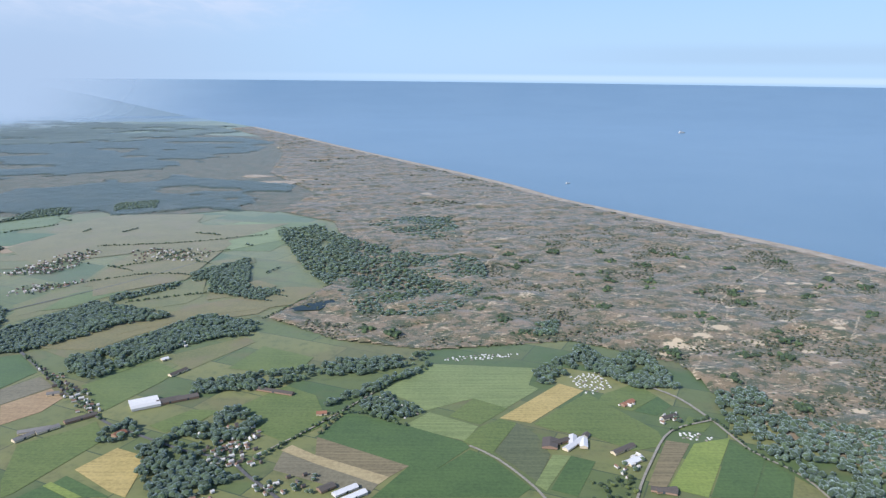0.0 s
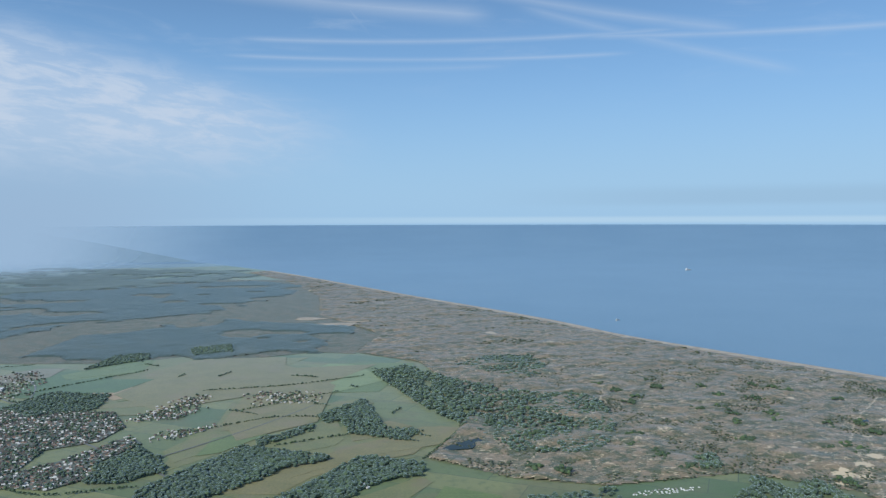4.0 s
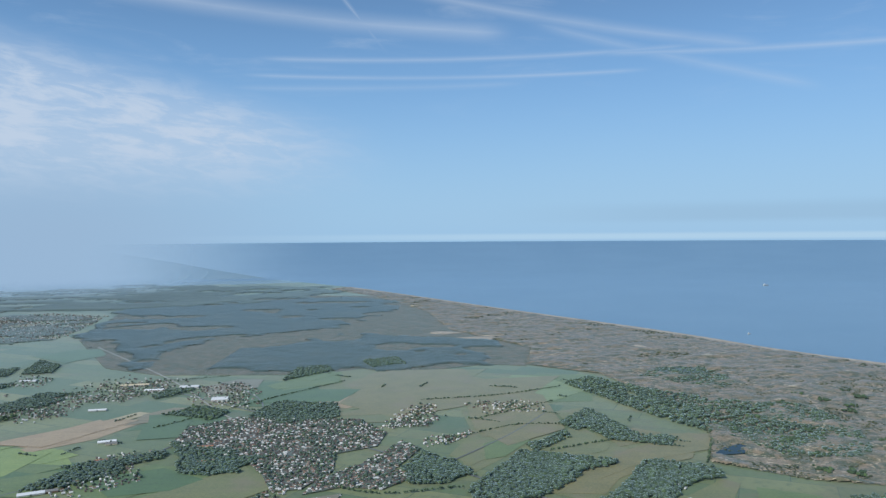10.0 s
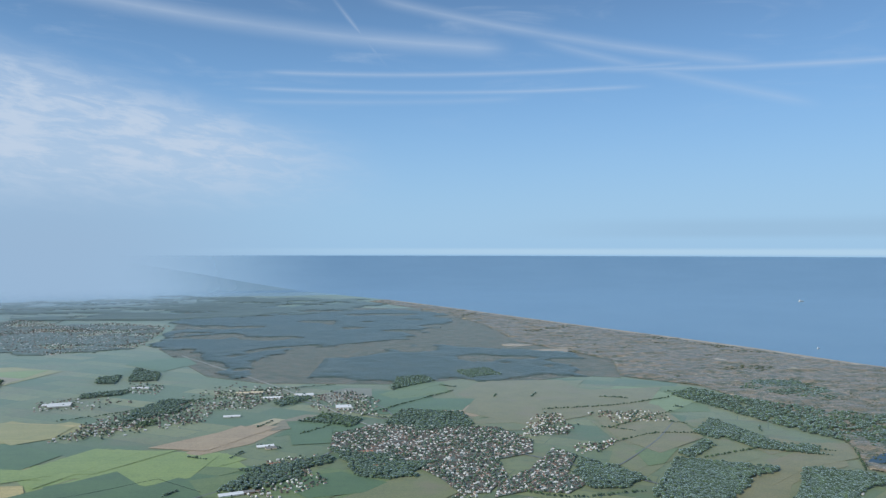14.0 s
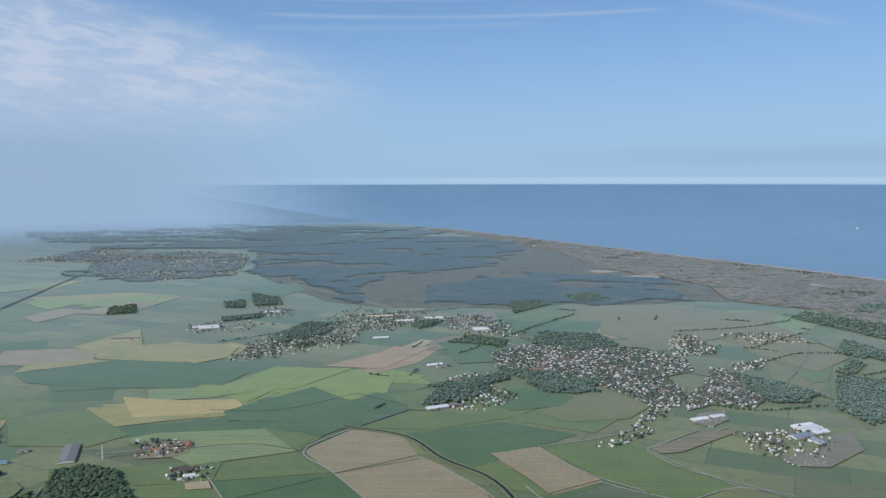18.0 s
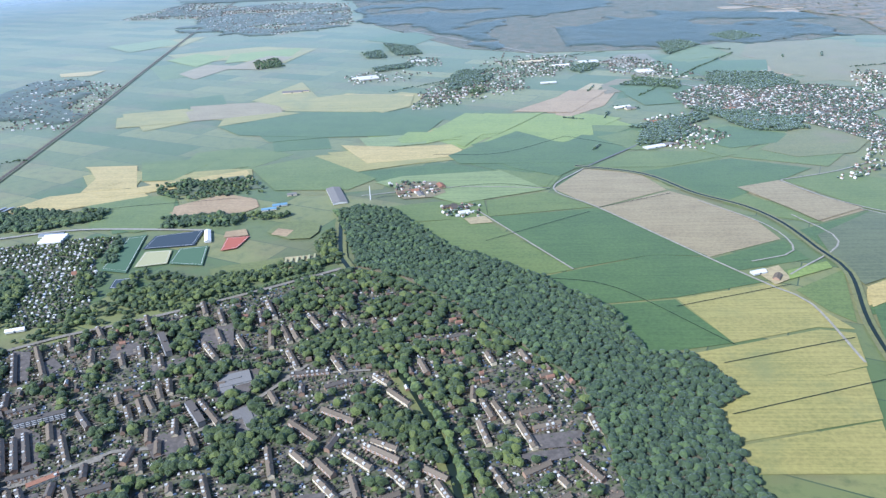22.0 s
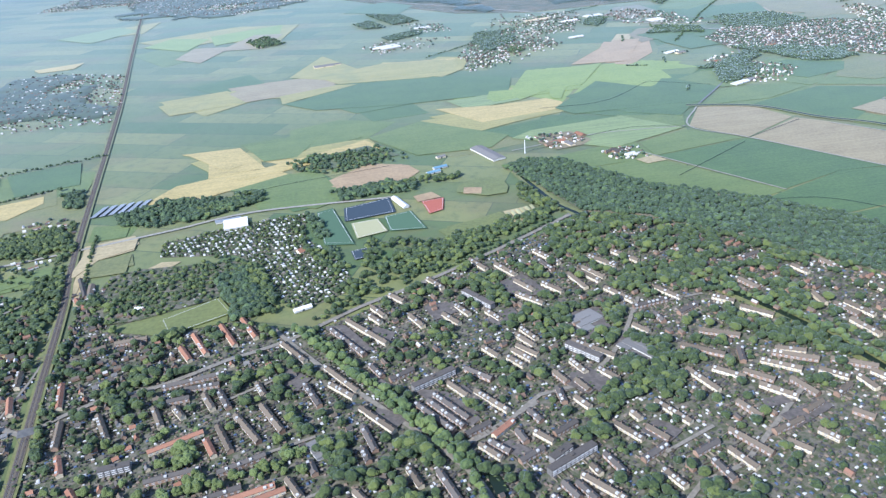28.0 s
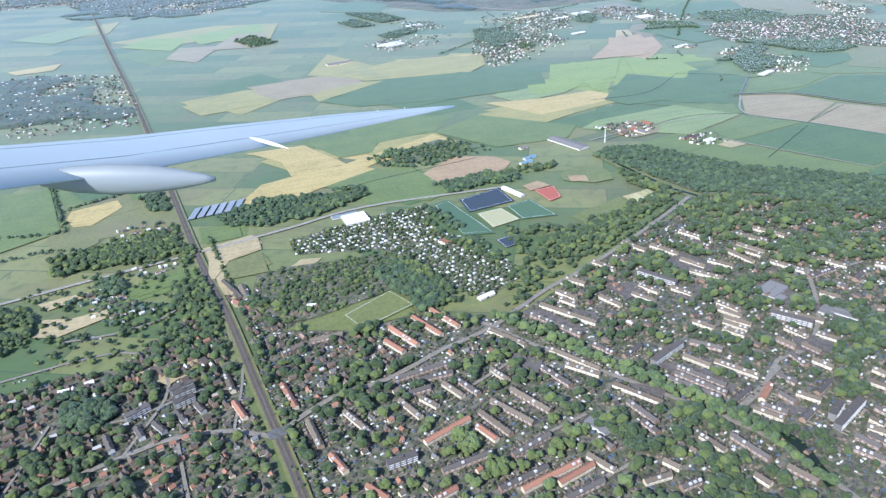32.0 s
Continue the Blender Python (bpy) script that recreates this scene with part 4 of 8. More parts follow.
field('salmon_soil', [(-902, 321), (-875, 346), (-852, 346), (-842, 329), (-857, 309), (-891, 309)])
field('pale_soil', [(-1029, 277), (-1004, 284), (-999, 272), (-1011, 262), (-1019, 257), (-1011, 208), (-1015, 210)])
field('meadow', [(-1019, 257), (-1000, 260), (-996, 246), (-1016, 240)])
field('pale_soil', [(-988, 239), (-982, 245), (-972, 243), (-975, 239), (-983, 233)])
field('grass', [(-1030, 298), (-1010, 297), (-1009, 284), (-1028, 282)])
field('pale_crop', [(-1284, 1032), (-1213, 1091), (-1169, 1038), (-1220, 969)])
field('lime_crop', [(-1132, 888), (-1106, 935), (-1052, 903), (-1070, 832)])
field('lime_crop', [(-1054, 920), (-963, 955), (-962, 889), (-1039, 850)])
field('mauve_soil', [(-1030, 810), (-995, 897), (-958, 883), (-973, 798)])
field('straw', [(-1240, 814), (-1188, 830), (-1190, 797), (-1227, 793)])
field('straw_green', [(-1050, 572), (-986, 600), (-969, 555), (-1033, 534)])
field('mauve_soil', [(-990, 589), (-959, 618), (-911, 622), (-892, 577), (-940, 558), (-971, 552)])
field('straw_green', [(-942, 559), (-892, 577), (-873, 572), (-938, 530)])
field('straw_green', [(-911, 620), (-849, 644), (-783, 633), (-792, 582), (-807, 567), (-890, 580)])
field('dark_crop', [(-938, 530), (-869, 566), (-792, 566), (-739, 533), (-752, 485), (-836, 486), (-909, 499)])
field('lime_crop', [(-749, 489), (-721, 553), (-688, 543), (-712, 485), (-748, 460)])
field('lime_crop', [(-713, 480), (-683, 541), (-652, 548), (-690, 484)])
field('pale_crop', [(-804, 481), (-749, 489), (-748, 460), (-791, 450)])
field('straw_green', [(-830, 435), (-728, 450), (-738, 416), (-796, 392)])
field('dark_crop', [(-713, 454), (-648, 494), (-583, 472), (-625, 409), (-653, 375), (-684, 396)])
field('grass', [(-694, 393), (-655, 376), (-662, 355), (-692, 373)])
field('salmon_soil', [(-660, 557), (-622, 632), (-595, 607), (-636, 549)])
field('straw', [(-891, 395), (-873, 404), (-861, 383), (-907, 368), (-953, 352), (-964, 359)])
field('straw', [(-1000, 420), (-963, 413), (-952, 385), (-966, 373)])
field('grass', [(-948, 341), (-906, 357), (-888, 300), (-905, 290), (-928, 302)])
field('straw', [(-1012, 325), (-976, 341), (-955, 338), (-983, 323), (-1002, 321)])
field('salmon_soil', [(-897, 321), (-863, 346), (-844, 334), (-851, 315), (-879, 311)])
field('dark_soil', [(-914, 375), (-872, 392), (-851, 364), (-903, 352)])
field('grass', [(-871, 408), (-830, 434), (-775, 378), (-791, 357), (-840, 359)])
field('pale_crop', [(-775, 370), (-758, 382), (-691, 390), (-662, 350), (-717, 328)])
field('sports_grass', [(-837, 243), (-807, 251), (-805, 234), (-829, 222)])
field('meadow', [(-1108, 369), (-1076, 379), (-1066, 348), (-1096, 337)])
field('straw_green', [(-906, 714), (-868, 628), (-774, 629), (-773, 585), (-796, 563), (-841, 597), (-880, 585), (-937, 628)])
field('straw', [(-769, 453), (-728, 456), (-719, 441), (-724, 425), (-787, 413), (-815, 461)])
field('lime_crop', [(-772, 474), (-766, 495), (-735, 491), (-742, 468), (-767, 462)])
field('lime_crop', [(-703, 551), (-678, 543), (-697, 502), (-718, 449), (-724, 456), (-713, 515)])
field('lime_crop', [(-655, 534), (-614, 530), (-618, 473), (-643, 454), (-675, 472)])
field('salmon_soil', [(-679, 554), (-611, 634), (-586, 629), (-628, 544)])
field('dark_crop', [(-627, 473), (-581, 458), (-588, 443), (-625, 402), (-720, 407), (-729, 427), (-677, 489), (-643, 451)])
field('dark_crop', [(-583, 647), (-515, 666), (-525, 629), (-566, 598)])
field('grass', [(-525, 458), (-491, 494), (-468, 459), (-498, 437)])
field('meadow', [(-508, 423), (-456, 491), (-422, 445), (-448, 411), (-489, 404)])
field('olive_meadow', [(-383, 865), (-280, 873), (-270, 804), (-333, 647), (-409, 634), (-381, 674), (-414, 786)])
field('salmon_soil', [(-436, 713), (-413, 735), (-393, 694), (-416, 683)])
field('olive_meadow', [(-267, 804), (-169, 822), (-217, 718), (-306, 688)])
field('grass', [(-496, 825), (-448, 866), (-428, 857), (-458, 805)])
field('dark_soil', [(-527, 271), (-486, 303), (-452, 280), (-451, 256), (-528, 214), (-531, 239)])
field('straw', [(-534, 193), (-528, 212), (-451, 256), (-446, 244)])
field('dark_crop', [(-541, 167), (-534, 192), (-446, 242), (-435, 227), (-513, 182)])
field('mauve_soil', [(-545, 151), (-541, 165), (-514, 181), (-433, 223), (-469, 154)])
field('mauve_soil', [(-510, 168), (-490, 181), (-524, 108), (-542, 107), (-522, 145)])
field('meadow', [(-449, 280), (-412, 303), (-403, 281), (-414, 260), (-439, 241)])
field('pale_soil', [(-572, 229), (-559, 235), (-558, 221), (-567, 215)])
field('lime_crop', [(-557, 229), (-535, 239), (-535, 232), (-559, 220)])
field('olive_meadow', [(-207, 451), (-173, 508), (-120, 565), (-80, 559), (-88, 527), (-160, 493)])
field('olive_meadow', [(-287, 721), (-247, 778), (-205, 717), (-206, 583), (-260, 534), (-283, 586)])
field('olive_meadow', [(-412, 688), (-396, 755), (-295, 849), (-234, 777), (-289, 670), (-353, 628)])
field('dark_crop', [(-510, 680), (-469, 758), (-396, 755), (-413, 696), (-475, 699)])
field('dark_crop', [(-558, 464), (-512, 487), (-476, 461), (-491, 439), (-527, 428)])
field('grass', [(-617, 466), (-587, 483), (-566, 464), (-578, 429), (-596, 430)])
field('dark_crop', [(-573, 608), (-549, 648), (-537, 626), (-528, 569), (-562, 562)])

# ---- woods, belts and scrub ----
GREEN = [(-995, 183), (-977, 190), (-947, 200), (-940, 190), (-940, 175), (-969, 171)]     # the playing field, kept open


def wood(pts, gap, size, leafy="leaf_wood", level=1, keep=1.0, label="dense dark green broadleaf wood", tall=1.0, thin=0.33):
    spots = scatter(pts, gap, keep)
    spots = spots[~inside(spots, GREEN)]
    spots = spots[(0.5 * lattice(spots / 7.0, 81) + 0.5 * lattice(spots / 19.0, 82) > thin) | (rng.random(len(spots)) < 0.25)]
    ob = crowns("woodland", spots, size, leafy, level, tall=tall)
    if ob:
        tagged(ob, label, "woodland", kind="stuff")


def hedge(pts, gap=1.6, size=0.9, spread=0.3, leafy="leaf_wood", label="line of dark green hedge trees"):
    tagged(crowns("hedgerow", along(pts, gap, spread), size, leafy, 1), label, "hedgerow", kind="stuff")


def canopy(outline, height, label, cell=9.0, holes=0.0, leafy="canopy_pine", cuts=()):
    """A far forest: one closed roof of leaves with uneven crowns and a ragged edge."""
    p = np.array(outline, float)
    xs, ys = np.arange(p[:, 0].min(), p[:, 0].max(), cell), np.arange(p[:, 1].min(), p[:, 1].max(), cell)
    gx, gy = np.meshgrid(xs, ys)
    pts = np.stack([gx, gy], -1) + rng.uniform(-0.3, 0.3, (*gx.shape, 2)) * cell
    wob = pts + 120 * (np.stack([lattice(pts / 110.0, 21), lattice(pts / 110.0, 22)], -1) - 0.5) + 55 * (np.stack([lattice(pts / 30.0, 23), lattice(pts / 30.0, 24)], -1) - 0.5)
    inn = inside(wob.reshape(-1, 2), outline).reshape(gx.shape) & (0.65 * lattice(pts / np.array([120.0, 60.0]), 31) + 0.35 * lattice(pts / 28.0, 32) > holes)
    for cut in cuts:
        inn &= ~inside(wob.reshape(-1, 2), cut).reshape(gx.shape)
    core = inn.copy()
    for ax in (0, 1):
        for d in (1, -1):
            core &= np.roll(inn, d, ax)
    z = np.where(core, height * (0.75 + 0.5 * lattice(pts / 14.0, 41)) + rng.uniform(0, 0.3, gx.shape) * height, 0.1)
    cells = inn[:-1, :-1] & inn[1:, :-1] & inn[:-1, 1:] & inn[1:, 1:]
    number = np.arange(gx.size).reshape(gx.shape)
    fs = np.stack([number[:-1, :-1][cells], number[:-1, 1:][cells], number[1:, 1:][cells], number[1:, :-1][cells]], 1)
    used, back = np.unique(fs, return_inverse=True)
    vs = np.c_[pts.reshape(-1, 2), z.ravel()][used]
    vs[:, 2] += rise(vs[:, 0], vs[:, 1])
    tagged(new("forest", mesh_of("forest", vs, back.reshape(fs.shape).tolist(), leafy, True)), label, "forest", kind="stuff")


TOWN_WOOD = [(-792, 318), (-774, 327), (-754, 315), (-721, 265), (-672, 225), (-644, 192), (-635, 157), (-619, 157), (-606, 130), (-619, 121), (-612, 40), (-652, 40), (-657, 92), (-664, 138), (-709, 196), (-741, 228), (-765, 240), (-781, 290)]
wood(TOWN_WOOD, 2.15, 1.55, level=2, label="dense broadleaf wood along the edge of town", thin=0.0)
tagged(sheet("wood_floor", TOWN_WOOD, 0.75, "clearing", 0.7), "dark leafy floor of the wood", "ground", kind="structure")
PINE = "distant dark pine forest behind the dunes"
HEATH = [(-890, 1163), (-734, 900), (-650, 850), (-500, 845), (-360, 845), (-249, 905), (-200, 890), (-175, 1040), (-285, 1265), (-325, 1582), (-400, 1990), (-642, 2045), (-1141, 2103)]
tagged(sheet("heath", HEATH, 0.3, "clearing", 0.3), "brown heath with scrub between the far forests", "heath", kind="structure")
WEST_PINES = [(-890, 1163), (-840, 1064), (-790, 990), (-734, 905), (-660, 858), (-640, 960), (-654, 1033), (-610, 1190), (-545, 1260), (-450, 1470), (-395, 1620), (-389, 1900), (-642, 2045), (-1141, 2103)]
EAST_PINES = [(-604, 880), (-585, 1049), (-501, 1160), (-430, 1225), (-374, 1215), (-290, 1190), (-225, 1085), (-213, 980), (-245, 918), (-290, 905), (-363, 860), (-400, 895), (-440, 885), (-505, 855), (-560, 850)]
STRIP = [(-795, 1115), (-640, 1165), (-640, 1190), (-790, 1130)]     # a pale meadow cut into the western block
canopy(WEST_PINES, 1.3, PINE, 6.5, 0.29, "canopy_pine", [STRIP])
canopy(EAST_PINES, 1.3, PINE, 6.5, 0.29, "canopy_pine")
for x, y, r in ((-245, 1140, 34), (-300, 1215, 26), (-215, 1180, 20)):
    blown = [(x + r * (1 + 0.3 * math.sin(3 * a + x)) * math.cos(a), y + 0.55 * r * (1 + 0.3 * math.cos(2 * a + y)) * math.sin(a)) for a in np.linspace(0, 6.283, 17)[:-1]]
    tagged(sheet("blown_sand", blown, 0.75, "beach_sand", 0.4), "bare drift of pale blown sand on the heath", "sand", kind="structure")
canopy([(-1500, 1700), (-1100, 1650), (-800, 1750), (-560, 2000), (-640, 2350), (-1300, 2600), (-1900, 2200)], 2.2, "far woods and villages dissolved in haze", 18, 0.3, "canopy_far")
wood([(-80, 814), (-38, 867), (16, 870), (23, 773), (-4, 744), (-46, 770)], 4.6, 2.6, "leaf_far", 1, 0.9, "dark pine copse among the dunes", 0.5)
canopy([(-80, 814), (-38, 867), (16, 870), (23, 773), (-4, 744), (-46, 770)], 1.2, "dark pine copse among the dunes", 5, 0.0, "canopy_pine")
MIX = "mixed wood of oak and birch at the foot of the dunes"
wood([(-174, 779), (-137, 812), (-78, 728), (-30, 681), (38, 661), (44, 585), (10, 496), (-22, 489), (-54, 494), (-77, 549), (-115, 616)], 3.8, 2.3, "leaf_far", 1, 0.8, MIX, 0.7)
for patch in ([(-252, 454), (-248, 522), (-212, 484), (-191, 503), (-185, 484), (-216, 466), (-236, 439)],
              [(-220, 406), (-185, 445), (-156, 491), (-120, 474), (-119, 452), (-159, 441), (-162, 421), (-190, 378), (-205, 385)],
              [(-130, 360), (-132, 375), (-94, 390), (-70, 399), (-58, 409), (-25, 414), (-5, 421), (-8, 406), (-43, 388), (-68, 386), (-89, 368)],
              [(-58, 349), (-41, 369), (-6, 406), (-6, 397), (-37, 363), (-54, 345)],
              [(-133, 300), (-125, 316), (-101, 344), (-85, 331), (-90, 311), (-104, 306), (-104, 291), (-83, 277), (-99, 260), (-114, 260), (-124, 276)],
              [(-159, 313), (-149, 330), (-138, 316), (-148, 301)]):
    wood(patch, 2.7, 1.75, "leaf_far", 2, 0.9, "tree belt between the farm fields", 1.0, 0.36)
for patch in ([(88, 443), (103, 413), (125, 432), (130, 413), (131, 372), (109, 372), (92, 391), (79, 412)],
              [(147, 365), (171, 373), (177, 339), (199, 327), (214, 321), (180, 263), (160, 263), (154, 289), (141, 320)],
              [(64, 479), (84, 485), (77, 456), (62, 453)], [(53, 394), (81, 421), (81, 403), (57, 371)], [(-44, 348), (-28, 362), (-7, 342), (-20, 328)]):
    wood(patch, 2.8, 1.7, "leaf_far", 2, 0.9, "wood at the inner edge of the dunes", 1.0, 0.38)
for patch in ([(-747, 655), (-726, 713), (-696, 719), (-699, 689), (-734, 647)], [(-571, 647), (-543, 683), (-511, 655), (-517, 629), (-546, 639)], [(-488, 889), (-455, 911), (-440, 866), (-492, 805)], [(-614, 735), (-588, 780), (-575, 759), (-602, 713)], [(-569, 473), (-541, 490), (-538, 474), (-567, 443)], [(-592, 437), (-581, 476), (-549, 514), (-539, 506), (-573, 443)], [(-590, 490), (-558, 509), (-527, 529), (-518, 514), (-554, 482)], [(-196, 611), (-166, 631), (-149, 562), (-119, 553), (-132, 529), (-176, 546)], [(-413, 936), (-369, 970), (-352, 911), (-394, 885)], [(-531, 553), (-470, 527), (-454, 472), (-492, 476)],
              [(-283, 456), (-253, 518), (-224, 510), (-201, 495), (-222, 451), (-250, 418), (-286, 419)],
              [(-188, 450), (-164, 493), (-124, 478), (-139, 448), (-172, 415), (-204, 416)],
              [(-489, 639), (-475, 699), (-412, 688), (-405, 631), (-452, 608)],
              [(-331, 512), (-292, 476), (-308, 446), (-336, 446), (-341, 479)],
              [(-509, 522), (-488, 507), (-441, 511), (-470, 466), (-499, 474), (-508, 499)],
              [(-851, 967), (-802, 925), (-786, 869), (-820, 861)],
              [(-869, 893), (-845, 907), (-829, 848), (-854, 848)],
              [(-748, 695), (-732, 753), (-705, 746), (-713, 704), (-739, 674)],
              [(-838, 781), (-795, 808), (-790, 781), (-830, 753)],
              [(-269, 486), (-227, 509), (-200, 501), (-253, 420), (-291, 397), (-297, 433)],
              [(-246, 533), (-208, 574), (-206, 556), (-240, 518)],
              [(-328, 521), (-305, 499), (-290, 463), (-314, 455), (-330, 480)],
              [(-209, 602), (-173, 658), (-161, 617), (-197, 575)]):
    wood(patch, 2.6, 1.75, "leaf_far", 1, 0.95, "wood beside the village", 0.8, 0.15)
for patch in ([(-1072, 275), (-1047, 293), (-1033, 281), (-1033, 260)], [(-1103, 287), (-1076, 304), (-1050, 309), (-1041, 291), (-1084, 280)],
              [(-975, 311), (-942, 329), (-936, 312), (-969, 296)],
              [(-883, 235), (-858, 204), (-785, 236), (-784, 248), (-846, 223), (-875, 221)], [(-918, 290), (-906, 238), (-888, 211), (-895, 202), (-914, 246)],
              [(-878, 301), (-820, 309), (-814, 317), (-875, 314)], [(-789, 295), (-774, 243), (-781, 240), (-793, 268)],
              [(-941, 214), (-930, 216), (-918, 189), (-912, 181), (-924, 177), (-941, 182), (-946, 199)]):
    wood(patch, 2.6, 1.6, "leaf_garden", 2, 0.9, "belt of park trees")
wood([(-906, 163), (-858, 191), (-782, 239), (-786, 250), (-846, 228), (-876, 242), (-884, 224), (-880, 205), (-898, 185)], 2.9, 1.6, "leaf_garden", 2, 0.62, "park trees between the road and the sports ground")
wood([(-1110, 262), (-1062, 272), (-1032, 262), (-1024, 222), (-1060, 200), (-1130, 200)], 3.2, 1.4, "leaf_garden", 1, 0.28, "gardens and trees west of the railway")
wood([(-1012, 215), (-985, 212), (-945, 182), (-925, 172), (-935, 160), (-1005, 190)], 3.0, 1.3, "leaf_garden", 2, 0.28, "garden trees beside the playing field")
for patch in ([(-989, 232), (-940, 238), (-930, 221), (-942, 214), (-975, 196), (-998, 190)], [(-920, 354), (-902, 381), (-855, 381), (-845, 354), (-884, 349)],
              [(-1100, 195), (-1060, 222), (-1022, 214), (-1017, 180), (-1060, 180)], [(66, 279), (86, 284), (80, 262), (60, 262)]):
    wood(patch, 3.4, 1.25, "leaf_garden", 2, 0.42, "scattered garden and orchard trees")

wood([(-1079, 165), (-1071, 167), (-1061, 158), (-1057, 148), (-1063, 141), (-1074, 143)], 2.3, 1.9, "leaf_wood", 2, 1.0, "dense dark clump of tall old trees")
for patch in ([(-1043, 241), (-1028, 242), (-1021, 210), (-1022, 187), (-1027, 191), (-1040, 218)], [(-1106, 295), (-1076, 292), (-1047, 285), (-1047, 278), (-1081, 272), (-1100, 271)],
              [(-1118, 248), (-1102, 239), (-1098, 212), (-1108, 204), (-1140, 210)], [(-947, 211), (-939, 232), (-929, 220), (-921, 190), (-928, 176), (-938, 177), (-946, 201)]):
    wood(patch, 2.5, 1.7, "leaf_garden", 2, 0.9, "thick green trees between the gardens")
wood([(-923, 363), (-898, 379), (-868, 391), (-847, 361), (-864, 351), (-896, 343), (-921, 356)], 2.7, 1.4, "leaf_wood", 2, 0.5, "rows of trees round a parking field")
for patch in ([(-911, 286), (-901, 269), (-895, 237), (-889, 209), (-896, 222), (-907, 258)], [(-898, 312), (-874, 313), (-846, 310), (-848, 297), (-885, 301)]):
    wood(patch, 2.5, 1.6, "leaf_wood", 2, 0.95, "dense belt of trees beside the sports ground")
wood([(-1005, 210), (-989, 223), (-968, 231), (-955, 247), (-941, 237), (-947, 215), (-965, 206), (-981, 198), (-994, 190), (-1005, 190)], 2.8, 1.3, "leaf_garden", 2, 0.33, "trees and hedges among the allotments")

for patch in ([(-1021, 313), (-997, 331), (-965, 324), (-938, 331), (-937, 312), (-965, 295), (-994, 291), (-1017, 300)], [(-892, 311), (-859, 317), (-862, 304), (-892, 293)],
              [(-1073, 377), (-1054, 372), (-1048, 335), (-1059, 340)], [(-1080, 264), (-1065, 255), (-1063, 238), (-1077, 247)]):
    wood(patch, 2.6, 1.65, "leaf_wood", 2, 0.95, "broad belt of trees beside the main road")
wood([(-1077, 289), (-1044, 314), (-1040, 294), (-1056, 281), (-1081, 275)], 2.8, 1.5, "leaf_garden", 2, 0.65, "garden trees round roadside houses")
for patch in ([(-1002, 850), (-977, 871), (-950, 809), (-981, 797)],
              [(-927, 370), (-907, 385), (-892, 374), (-914, 359)],
              [(-721, 634), (-712, 655), (-699, 639), (-714, 621)],
              [(-554, 689), (-512, 647), (-521, 622), (-557, 655)]):
    wood(patch, 3.0, 1.5, "leaf_wood", 2, 0.8, "dark grove between the fields")

# low scrub, thick in the hollows of the dunes
outline = INNER + SHORE[::-1][:-2] + [(400, 80), (280, 150)]
near = scatter([(-120, 430), (120, 420), (300, 100), (560, 200), (380, 640), (250, 840), (0, 900), (-110, 700)], 3.4)
near = near[inside(near, outline)]
thick = 0.6 * lattice(near / 38.0, 51) + 0.4 * lattice(near / 11.0, 52)
near = near[(thick > 0.50) & (rng.random(len(near)) < 0.8)]
tagged(crowns("scrub", near, 1.05, "leaf_scrub", 1, 0.3, 0.5, 0.6), "low grey-green thorn scrub on the dunes", "scrub", kind="stuff")
far = scatter([(-110, 700), (0, 900), (250, 840), (100, 1140), (-160, 1600), (-420, 2000), (-320, 1500), (-280, 1265), (-150, 1040)], 8.0)
far = far[inside(far, outline)]
thick = 0.6 * lattice(far / 60.0, 53) + 0.4 * lattice(far / 20.0, 54)
far = far[thick > 0.60]
tagged(crowns("scrub", far, 2.6, "leaf_scrub", 1, 0.1, 0.5, 0.3), "low grey-green thorn scrub on the dunes", "scrub", kind="stuff")
copses = scatter([(-90, 450), (60, 450), (300, 120), (480, 250), (330, 680), (60, 760), (-60, 700)], 34.0, 0.45)
copses = np.vstack([c + rng.normal(0, 3.2, (rng.integers(6, 22), 2)) for c in copses])
copses = copses[inside(copses, outline)]
tagged(crowns("copse", copses, 1.6, "leaf_wood", 2, 0.3), "small dark copses in the dune hollows", "copse", kind="stuff")

# hedges and ditch trees between the farm fields
for line in ([(-75, 300), (-58, 326), (-26, 377), (-5, 405)], [(-245, 414), (-200, 366), (-163, 330)], [(112, 323), (136, 335), (143, 304), (156, 282)], [(-16, 327), (-44, 340), (-56, 316)],
             [(-300, 560), (-240, 600), (-180, 590)], [(-280, 620), (-200, 690)], [(-330, 700), (-250, 720), (-180, 760)], [(-420, 470), (-360, 430), (-300, 440)], [(-560, 600), (-480, 720), (-420, 800)],
             [(-720, 720), (-640, 800), (-560, 840)], [(-230, 520), (-150, 560)], [(-120, 486), (-90, 560), (-70, 650)], [(-800, 650), (-740, 700), (-690, 760)]):
    hedge(line, 2.4, 1.1, 0.6)
for line in ([(-1103, 330), (-1126, 414)], [(-1112, 362), (-1078, 375)], [(-1150, 300), (-1108, 304), (-1078, 292)], [(-1160, 340), (-1116, 329), (-1104, 329)], [(-1130, 420), (-1060, 440)], [(-1180, 260), (-1150, 330)]):
    hedge(line, 2.1, 1.25, 0.7)
# short field hedges and rows of ditch trees, scattered over the old parcels
rows_of_trees = []
